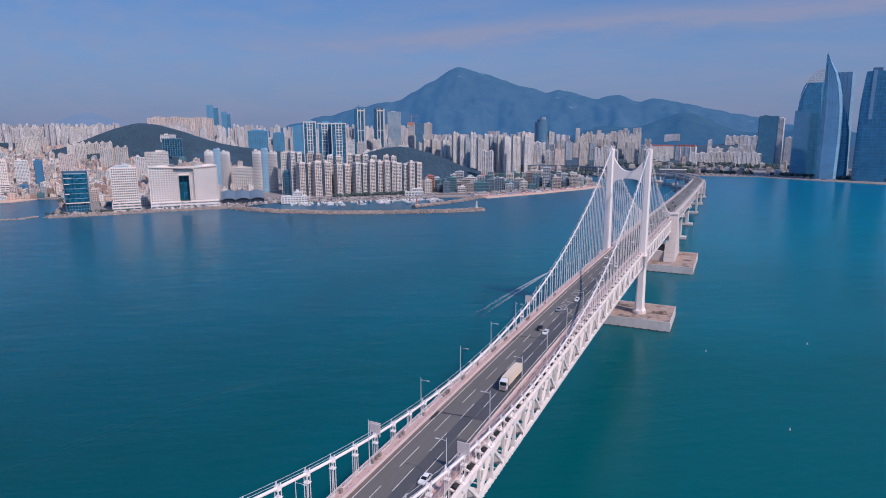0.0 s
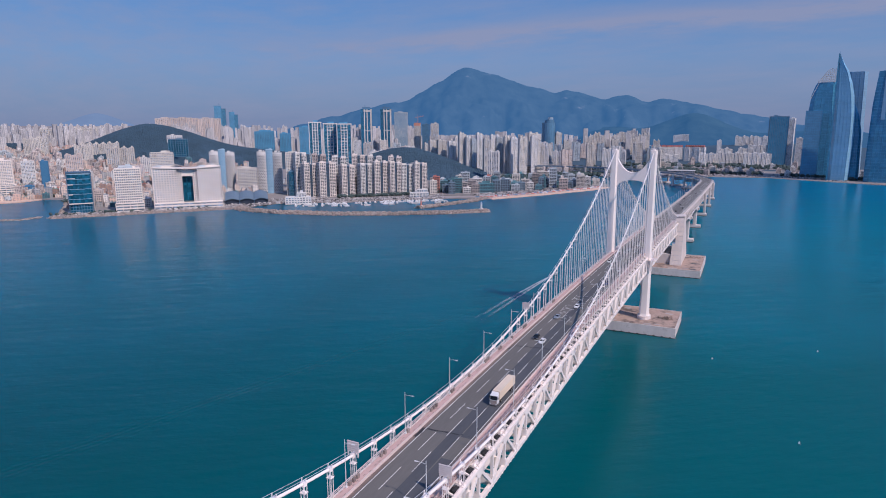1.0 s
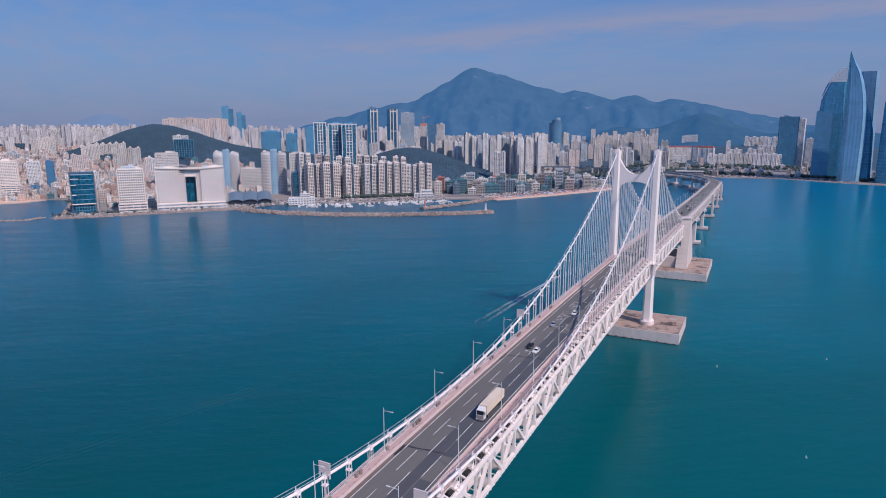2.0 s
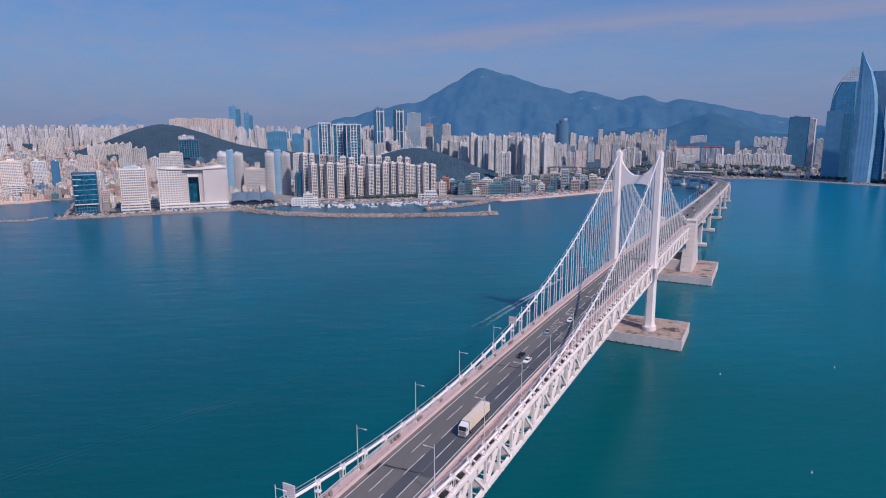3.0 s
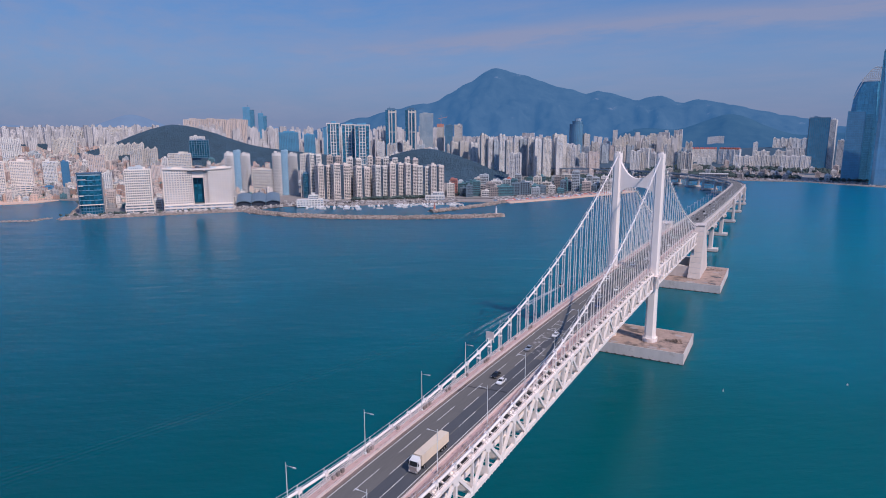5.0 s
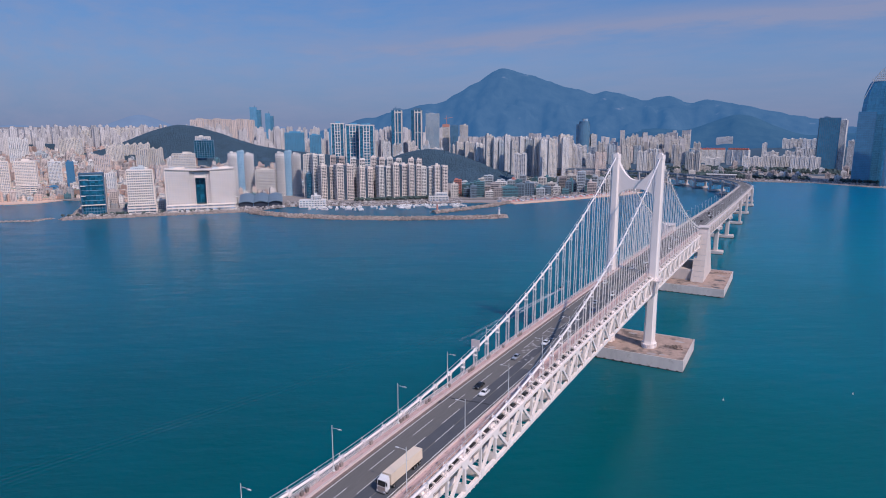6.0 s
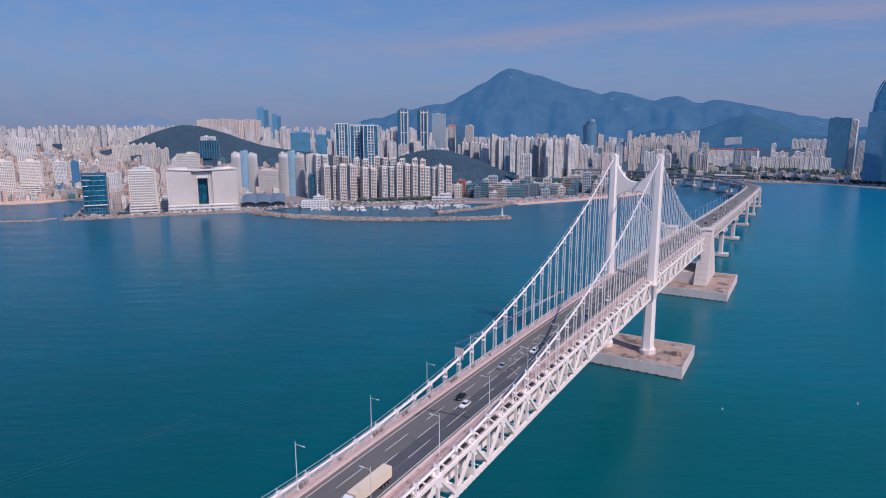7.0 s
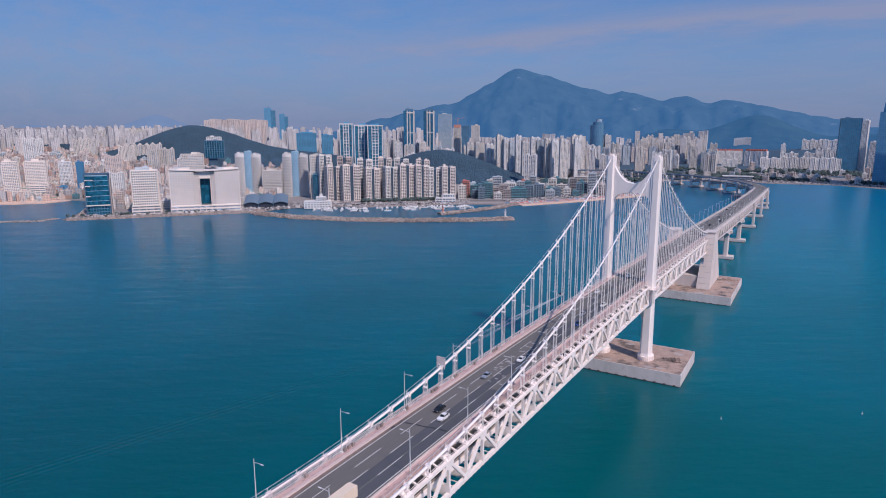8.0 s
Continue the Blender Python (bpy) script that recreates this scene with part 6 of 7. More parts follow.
def sail_tower(label, x, y, yaw, levels, depth, glass, fins, floor=12.0):
    """A glass tower lofted through levels (height, left edge, right edge, share of the depth)."""
    b = lot("skyscraper", label, x, y, yaw, "skyscraper", "waterfront skyscrapers")
    g, f = Geo(), Geo()

    def at(z):
        for (za, la, ra, da), (zb, lb, rb, db) in zip(levels, levels[1:]):
            if za <= z <= zb:
                t = (z - za) / (zb - za)
                return la + (lb - la) * t, ra + (rb - ra) * t, depth * (da + (db - da) * t)
        return levels[-1][1], levels[-1][2], depth * levels[-1][3]
    zs = np.linspace(levels[0][0], levels[-1][0], 40)
    for z in zs:
        l, r, d = at(z)
        c = min((r - l) * 0.18, d * 0.3)
        g.v += [(l, c, z), (l + c, 0, z), (r - c, -0.06 * (r - l), z), (r, c, z), (r, d, z), (l, d, z)]
    for i in range(39):
        for k in range(6):
            a, bb = i * 6 + k, i * 6 + (k + 1) % 6
            g.f.append((a, bb, bb + 6, a + 6))
    g.f += [tuple(range(6))[::-1], tuple(range(234, 240))]
    part("curtain_wall", g, M[glass], b, "smooth blue curtain wall")
    for k in range(fins + 1):
        t = k / fins
        line = []
        for z in zs:
            l, r, d = at(z)
            c = min((r - l) * 0.18, d * 0.3)
            line.append((l + c + (r - l - 2 * c) * t, -0.06 * (r - l) * t - 0.15, z))
        for a, c in zip(line[:-1:3], line[3::3]):
            f.beam(a, c, 0.3, 0.4)
    z = levels[0][0] + floor
    while z < levels[-1][0] - 8:
        l, r, d = at(z)
        c = min((r - l) * 0.18, d * 0.3)
        o = 0.12
        f.prism([(l - o, c, ), (l + c, -o), (r - c, -0.06 * (r - l) - o), (r + o, c), (r + o, d), (l - o, d)], z, z + 0.6)
        z += floor
    part("mullion_grid", f, M["towerfin" if glass == "towerglass" else "bladefin"], b, kind="stuff", tidy=False)
    NAMED.append((x, y, 45))
    return b


a_t = sail_tower("dark blue glass skyscraper with a white lattice sail crown", 236, 1505, -5, [(0, -36, 38, 1), (98, -35.5, 35, 1), (177, -33, 30, 1), (217, -30, 26.5, 0.95), (239, -23.5, 25, 0.9), (247, -19, 24, 0.85)], 34, "towerglass", 5, 8.0)
lat = Geo()
for k in range(11):
    x0 = -18 + k * 4.0
    zt = 249 + 32 * math.sin(min(1.0, (k + 1.0) / 10.5) * math.pi / 2)
    lat.box(x0, x0 + 1.5, -1.6, 0.0, 247, zt)
for k in range(8):
    z0 = 248 + k * 4.4
    xs = -18 + 34 * max(0.0, (2 / math.pi) * math.asin(min(1.0, (z0 - 248) / 33)))
    lat.box(xs, 23.0, -1.6, 0.0, z0, z0 + 1.3)
part("lattice_crown", lat, M["white"], a_t, "white lattice crown")
part("crown_edge", Geo().tube([(-31 + 2.2 * k, -1.4, 206 + 76 * math.sin(k / 20 * math.pi / 2)) for k in range(21)], 0.9, 6), M["white"], a_t, "white curved edge")
volume(a_t, rect(38, 26, -19, -9), 0, 174, "towerfin", "paleglass", 4.2, 5, 0.16, 0.08, 0.2)
volume(a_t, rect(15, 24, 8.5, -7), 0, 168, "towerfin", "towerglass", 4.2, 5, 0.12, 0.05, 0.2, box=False)
b_t = sail_tower("pale blue glass skyscraper tapering to a blade-like spire", 273, 1405, -6.4, [(0, -21, 24, 1), (114, -22, 25, 1), (170, -22.5, 22.5, 0.95), (205, -23, 17.5, 0.85), (239, -23.3, 9.5, 0.75), (267, -23.6, 0, 0.6), (288, -23.8, -13, 0.45), (307, -24.3, -21.5, 0.3)], 34, "bladeglass", 4, 8.0)
part("blade_edge", Geo().plate([(-23.5, 0), (-19.5, 0), (-21.5, 205), (-23.0, 314), (-25.5, 307), (-25.5, 205)], "y", -2.6, 1.5), M["towerglass"], b_t, "dark blue blade edge")
sail_tower("dark blue glass skyscraper with a sloping top", 312, 1425, -7.5, [(0, -29, 9.5, 1), (121, -27, 4, 1), (163, -27, -5, 1), (188, -25.5, -15.5, 0.9)], 26, "towerglass", 4, 8.0)
sail_tower("pale grey glass skyscraper with a flat lattice top", 327, 1495, -7.7, [(0, -36, 6, 1), (128, -40, 2, 1), (271, -44, -2.5, 1)], 28, "skyglass", 3, 16.0)
d_t = sail_tower("broad blue glass skyscraper with stepped top", 370, 1385, -9.5, [(0, -44, 40, 1), (112, -44, 39, 1), (184, -43.5, 38.5, 1), (219, -41.5, 38, 0.95), (264, -38, 37, 0.9)], 42, "towerglass", 7, 8.0)
part("stepped_top", Geo().box(-26, -6, 4, 30, 264, 272).box(4, 27, 6, 30, 264, 269), M["mullion"], d_t)
part("front_bay", Geo().box(-24, -16, -3.8, 4, 150, 266), M["skyglass"], d_t, "paler glass bay on the front")
block("apartment_block", "blue-grey block between the skyscrapers", 322, 1560, 28, 20, 120, -8, "apartments", wall="mullion", glass="paleglass", sp=0.3)
block("sign_kiosk", "small white waterfront pavilion", 300, 1440, 14, 10, 24, -8, "pavilion", wall="white", sp=0.8, pier=0.5)

# low coloured buildings behind the small beach
for x, y, w, top, yaw, wall, label in ((-517, 735, 13, 36, 26, "red", "small red and pink waterfront building"), (-507, 752, 15, 26, 26, "teal", "small teal glass waterfront building"), (-498, 770, 15, 28, 24, "teal", "small dark teal waterfront building"),
                                       (-482, 805, 18, 41, 22, "grey", "grey banded waterfront building"), (-464, 828, 22, 27, 20, "white", "white low waterfront building"), (-423, 775, 38, 22, 22, "teal", "broad dark glass waterfront building"),
                                       (-485, 778, 11, 36, 23, "cream", "narrow cream waterfront building"), (-457, 932, 13, 34, 18, "grey", "grey stepped waterfront building"), (-419, 881, 18, 24, 19, "white", "white low shop building by the shore"),
                                       (-385, 858, 20, 19, 20, "teal", "low teal shop building by the shore"), (-373, 892, 19, 23, 18, "cream", "cream low building by the shore"), (-361, 926, 14, 34, 17, "brown", "brown mid-rise building by the shore"),
                                       (-353, 960, 20, 36, 16, "cream", "cream building with dark bands near the shore"), (-319, 922, 15, 47, 15, "grey", "grey slab building near the shore"), (-292, 910, 17, 26, 14, "pink", "pinkish low building near the shore")):
    block("waterfront_building", label, x, y, w, 14, top, yaw, wall=wall, glass="darkwin", floor=3.4, bay=3.6, sp=0.36, pier=0.16)
rng = random.Random(52)
shore_kinds = (("teal", "teal glass-fronted building behind the waterfront"), ("grey", "grey banded building behind the waterfront"), ("white", "white small building behind the waterfront"), ("brown", "brown small building behind the waterfront"), ("cream", "cream small building behind the waterfront"), ("metalroof", "blue-grey panelled building behind the waterfront"), ("red", "red-brown small building behind the waterfront"))
for _ in range(420):
    t = rng.random()
    x, y = -545 + 295 * t + rng.uniform(-18, 22), 725 + 300 * t ** 1.2 + rng.uniform(-55, 70)
    if len(NAMED) > 172:
        break
    if not on_land(x + 26, y - 14) or any((x - a) ** 2 + (y - b) ** 2 < (8 + min(c, 11)) ** 2 for a, b, c in NAMED):
        continue
    wall, words = rng.choice(shore_kinds[:6] if rng.random() < 0.93 else shore_kinds)
    block("waterfront_building", words, x, y, rng.uniform(10, 18), rng.uniform(10, 14), rng.uniform(13, 34), 30 - 16 * t + rng.uniform(-7, 7), wall=wall, glass="darkwin", floor=rng.choice((3.1, 3.6)), bay=rng.choice((2.8, 3.4, 4.6)), sp=rng.uniform(0.3, 0.5), pier=rng.uniform(0.1, 0.4))
b = block("harbour_cafe", "low white harbour cafe with terraces", -503, 634, 36, 14, 12, 32, "cafe", floor=4.5, bay=6, sp=0.4, pier=0.2)
volume(b, rect(20, 12, 6, 2), 9.5, 15, "white", "glass", 4.5, 4, 0.4, 0.2, box=False)

# house and hall on the wooded hill, and cream slabs beyond it
block("hill_lodge", "white lodge on the wooded hill", -1466, 895, 40, 16, 116, 48, "lodge", z=96, floor=4, sp=0.5, bay=5)
block("hill_hall", "blue-green hall set into the wooded hill", -1310, 770, 48, 20, 108, 48, "hall", z=62, wall="mullion", glass="blueglass", floor=6, sp=0.15, pier=0.2, bay=6)
block("school_building", "cream school-like building below the hill", -1106, 545, 46, 18, 84, 49, "building", wall="cream", z=30, floor=3.6, sp=0.5)
for k in range(11):
    x, y = polar(51.0 - k * 0.46, 2940 + k * 8)
    b = lot("apartment_slab", "cream apartment slab on the ridge behind the hill", x, y, 46 - k * 0.6, "apartments", "cream ridge slabs", z=20)
    volume(b, rect(26, 14), 0, 157 + (k * 5) % 7, "pink", "glass", 2.9, 6, 0.55, 0.6, 0.25, box=False)
    NAMED.append((x, y, 14))
for az, r, w, top, words in ((42.7, 2400, 70, 124, "broad blue glass office beyond the wooded ridge"), (40.9, 2430, 40, 116, "low blue glass office beyond the wooded ridge"), (39.0, 2420, 56, 140, "tall blue glass office beyond the wooded ridge"), (36.6, 2300, 34, 128, "blue glass block beyond the wooded ridge")):
    block("office_building", words, *polar(az, r), w, 22, top, az, "office", wall="towerfin", glass="paleglass", floor=4, bay=6, sp=0.3, pier=0.2)
for x, y, w, top, yaw in ((-2458, 2053, 56, 250, 42), (-2592, 2286, 46, 224, 42)):
    b = lot("glass_tower", "far blue glass tower behind the hill", x, y, yaw, "tower", "far blue towers", z=0)
    volume(b, rect(w * 0.6, 30, -w * 0.15, 0), 0, top, "towerfin", "paleglass", 4.0, 4, 0.2, 0.15, 0.2, box=False)
    volume(b, rect(w * 0.4, 30, w * 0.35, 2), 0, top - 14, "mullion", "towerglass", 4.0, 4, 0.2, 0.15, 0.2, box=False)
    part("mast", Geo().box(-1, 1, 10, 12, top, top + 12), M["mullion"], b)
    NAMED.append((x, y, 30))


# ---- ordinary city blocks: a few kinds, set out many times ----
def low_house(wall, w, d, h, roof, label):
    b = lot("low_building", label, 0, 0, 0, "building", "low city buildings", z=-60)
    volume(b, rect(w, d), 0, h, wall, "darkwin", 3.3, 3.6, 0.45, 0.35, 0.3, roof, seed=int(w * h))
    return b


def slab_house(wall, w, d, h, label):
    b = lot("city_apartments", label, 0, 0, 0, "apartments", "city apartment slabs", z=-200)
    wings = [(rect(w * 0.30, d, (k - 1) * w * 0.34, (k % 2) * 1.6), h - (k % 2) * 2.5, k % 2 == 0) for k in range(3)]
    volume(b, wings[0][0], 0, h, wall, "glass", 2.9, 4.2, 0.42, 0.4, 0.35, seed=int(h), more=wings[1:])
    return b


LOWS = [low_house("cream", 17, 13, 13, "roof", "cream low-rise city building with flat roof"), low_house("white", 14, 14, 17, "roof", "white low-rise city building with flat roof"), low_house("pink", 19, 12, 9, "redroof", "pinkish low building with red roof"),
        low_house("grey", 15, 15, 22, "roof", "grey mid-rise city building"), low_house("brown", 13, 13, 15, "roof", "brown low-rise city building"), low_house("cream", 21, 13, 27, "roof", "cream mid-rise city building"),
        low_house("pink", 13, 16, 31, "roof", "narrow pinkish mid-rise city building"), low_house("pink", 15, 13, 19, "roof", "pinkish mid-rise city building"), low_house("teal", 15, 13, 13, "metalroof", "teal low-rise city building with metal roof"),
        low_house("brown", 16, 12, 21, "redroof", "brown mid-rise building with red roof"), low_house("grey", 12, 12, 11, "metalroof", "grey low building with blue metal roof")]
SLABS = [slab_house("cream", 30, 13, 62, "cream city apartment slab"), slab_house("white", 26, 13, 70, "white city apartment slab"), slab_house("pink", 34, 13, 56, "pinkish city apartment slab"), slab_house("cream", 22, 15, 80, "tall cream city apartment slab"),
         slab_house("white", 36, 13, 48, "long white city apartment slab"), slab_house("grey", 24, 14, 66, "grey city apartment slab")]
spare = set()


def clear_of(x, y, r=12):
    return all((x - a) ** 2 + (y - b) ** 2 > (c + r) ** 2 for a, b, c in NAMED)


LOW_NAMES = {b.name for b in LOWS}
low_count = [0]
TAKEN = {}
back_v, back_f, back_m, back_mats, back_n = [], [], [], [], [0]


def join_house(src, m):
    """Adds a low house to the joined mass of back-street houses."""
    for c in src.children:
        me = c.data
        mat = me.materials[0]
        if mat not in back_mats:
            back_mats.append(mat)
        co = np.empty(len(me.vertices) * 3)
        me.vertices.foreach_get("co", co)
        mw = np.array(m)
        back_v.append(co.reshape(-1, 3) @ mw[:3, :3].T + mw[:3, 3])
        back_f.extend([tuple(v + back_n[0] for v in p.vertices) for p in me.polygons])
        back_m.extend([back_mats.index(mat)] * len(me.polygons))
        back_n[0] += len(me.vertices)


def settle(src, x, y, z, turn, size=1.0):
    m = Matrix.Translation((x, y, z)) @ Matrix.Rotation(turn, 4, "Z") @ Matrix.Scale(size, 4)
    TAKEN.setdefault((int(x // 40), int(y // 40)), []).append((x, y))
    if src.name in LOW_NAMES:
        low_count[0] += 1
        if low_count[0] > 290 and src.name in spare:
            join_house(src, m)
            return
    if src.name not in spare:
        spare.add(src.name)
        src.matrix_basis = m
    else:
        copy_thing(src, m)


def fill(az0, az1, r0, r1, step, kinds, seed, keep=1.0, slab_share=0.2, wood=10.0, size=1.0):
    rng = random.Random(seed)
    r, made = r0, 0
    while r < r1:
        az = az0 + rng.random() * 0.5
        while az < az1:
            rr = r + rng.uniform(-0.3, 0.3) * step
            x, y = polar(az, rr)
            az += math.degrees(step * rng.uniform(0.85, 1.25) / r)
            if rng.random() > keep or wooded(x, y) > wood or not clear_of(x, y) or not all(on_land(x + a, y + b) for a, b in ((-32, 0), (32, 0), (0, -32), (0, 32))):
                continue
            src = rng.choice(SLABS) if rng.random() < slab_share else rng.choice(kinds)
            settle(src, x, y, terrain(x, y) - 1.0, radians(az + rng.choice((-14, -8, -3, 6, 15))), size * rng.uniform(0.8, 1.15) if size < 1 else 1.0)
            made += 1
        r += step * rng.uniform(0.9, 1.1)
    return made


fill(45, 70, 1180, 1500, 27, LOWS, 21, 0.6, 0.0, 30.0, 0.82)
fill(24, 46.5, 1300, 1750, 46, LOWS, 23, 0.5, 0.06)
fill(24, 36, 1750, 2500, 58, SLABS, 24, 0.5, 0.7)
fill(36, 46.5, 1800, 2500, 58, LOWS, 29, 0.4, 0.1)
fill(9, 24, 1330, 1700, 44, LOWS, 25, 0.6, 0.05)
fill(7.5, 24, 1950, 2700, 64, SLABS, 26, 0.52, 0.8, 18.0)
fill(-8, 9, 1880, 2300, 44, LOWS[:8], 27, 0.3, 0.0)
fill(47, 70, 1500, 2450, 37, LOWS, 22, 0.55, 0.07, 26.0, 0.999)
for s_ in LOWS + SLABS:
    if s_.name not in spare:
        settle(s_, *polar(36 + 0.9 * len(spare), 1950), 3.0, 0.6)

# rows of slabs that stand out on the left-hand heights
for az0, az1, r, top, wall in ((57.0, 54.6, 2150, 94, 0), (55.3, 53.6, 1980, 84, 0), (57.6, 56.4, 2100, 90, 3), (60.8, 59.3, 2300, 108, 3), (59.4, 57.4, 2900, 134, 0), (57.3, 55.0, 3150, 140, 3)):
    rng = random.Random(int(r))
    k = max(2, round(radians(az0 - az1) * r / 19))
    for i in range(k):
        az = az0 + (az1 - az0) * (i + 0.5) / k
        x, y = polar(az, r + rng.uniform(-10, 10))
        src = SLABS[wall]
        h = {0: 62, 1: 70, 3: 80}[wall]
        settle(src, x, y, top - h + rng.uniform(-3, 2), radians(az - 6))

# a small row and a tall cluster high on the far slope
for i in range(6):
    x, y = polar(5.9 - i * 0.16, 3120)
    settle(SLABS[4], x, y, 95 + i * 0.9 - 31, radians(5 - i), 0.65)
for i in range(13):
    x, y = polar(13.4 - i * 0.42, 2560 + 70 * (i % 3))
    settle(SLABS[3], x, y, 88 + 16 * ((i * 7) % 5) / 4 - 58 * 1.0 - 14, radians(24))

back = bpy.data.meshes.new("back_street_houses")
back.from_pydata(np.concatenate(back_v).tolist(), [], back_f)
for mat in back_mats:
    back.materials.append(mat)
back.polygons.foreach_set("material_index", back_m)
tagged(new("back_street_houses", back), "crowded pale low-rise houses in the back streets", "houses", "", "stuff")

# the farthest quarters: one mass of many small blocks
rng = random.Random(31)
far = Geo()
for _ in range(2900):
    az = rng.uniform(20, 72)
    r = rng.uniform(2550, 3950)
    x, y = polar(az, r)
    if wooded(x, y) > 14 or not clear_of(x, y, 10):
        continue
    z = terrain(x, y)
    tall = rng.random()
    el = rng.uniform(-1.15, -0.35) if tall < 0.72 else rng.uniform(-0.4, 0.32 if az > 38 else 0.1)
    if az < 29:
        el = min(el, -0.55) - 0.25
    elif az < 48:
        el = rng.uniform(-0.35, 0.2) if tall > 0.84 else rng.uniform(-1.7, -0.75)
    top = 139 + r * math.tan(radians(el))
    h = max(12.0, top - z)
    w, d = rng.uniform(8, 17), rng.uniform(8, 13)
    a = radians(az + rng.choice((-15, -6, 4, 14)))
    ca, sa = math.cos(a), math.sin(a)
    far.prism([(x + px * ca - py * sa, y + px * sa + py * ca) for px, py in ((-w / 2, -d / 2), (w / 2, -d / 2), (w / 2, d / 2), (-w / 2, d / 2))], z - 6, z + h)
    if rng.random() < 0.5:
        far.prism([(x + px * ca - py * sa, y + px * sa + py * ca) for px, py in ((-w / 5, -d / 4), (w / 6, -d / 4), (w / 6, d / 4), (-w / 5, d / 4))], z + h, z + h + 4)
for _ in range(130):
    az = rng.uniform(8, 22)
    r = rng.uniform(2550, 3250)
    x, y = polar(az, r)
    if wooded(x, y) > 30:
        continue
    el = rng.uniform(-1.7, -1.0)
    if rng.random() < 0.3:
        el = rng.uniform(-0.9, -0.1 if az < 14 else -0.4)
    top = 139 + r * math.tan(radians(el))
    w, d = rng.uniform(12, 22), rng.uniform(10, 14)
    a = radians(az + rng.choice((-15, -6, 4, 14)))
    ca, sa = math.cos(a), math.sin(a)
    far.prism([(x + px * ca - py * sa, y + px * sa + py * ca) for px, py in ((-w / 2, -d / 2), (w / 2, -d / 2), (w / 2, d / 2), (-w / 2, d / 2))], terrain(x, y) - 6, top)


def far_city_material(name="far_city_facades", colour=(0.55, 0.525, 0.53)):
    """Pale facades with storey bands and window bays too small to build."""
    m = material(name, colour, 0.9, grain=0.05, amount=0.12, stain=0.01, stain_amount=0.15, island=0.2)
    nt = m.node_tree
    b = nt.nodes["Principled BSDF"]
    src = b.inputs["Base Color"].links[0].from_socket
    geo = nt.nodes.new("ShaderNodeNewGeometry")
    sep = nt.nodes.new("ShaderNodeSeparateXYZ")
    nt.links.new(geo.outputs["Position"], sep.inputs[0])

    def mth(op, a, v):
        n = nt.nodes.new("ShaderNodeMath")
        n.operation = op
        nt.links.new(a, n.inputs[0])
        if isinstance(v, (int, float)):
            n.inputs[1].default_value = v
        else:
            nt.links.new(v, n.inputs[1])
        return n.outputs[0]
    across = mth("ADD", mth("MULTIPLY", sep.outputs["X"], 0.8), mth("MULTIPLY", sep.outputs["Y"], 0.6))
    cols = mth("GREATER_THAN", mth("FRACT", mth("DIVIDE", across, 4.2), 0), 0.45)
    rows_ = mth("GREATER_THAN", mth("FRACT", mth("DIVIDE", sep.outputs["Z"], 3.0), 0), 0.45)
    win = mth("MULTIPLY", mth("MULTIPLY", cols, rows_), 0.62)
    mx = nt.nodes.new("ShaderNodeMix")
    mx.data_type = "RGBA"
    nt.links.new(win, mx.inputs["Factor"])
    nt.links.new(src, mx.inputs["A"])
    mx.inputs["B"].default_value = (0.12, 0.14, 0.18, 1)
    nt.links.new(mx.outputs["Result"], b.inputs["Base Color"])
    return m


# haze is painted into its lighter, cooler wall colour
single("distant_city", far, far_city_material(), "hazy mass of pale distant apartment blocks", "city", "stuff", tidy=False)


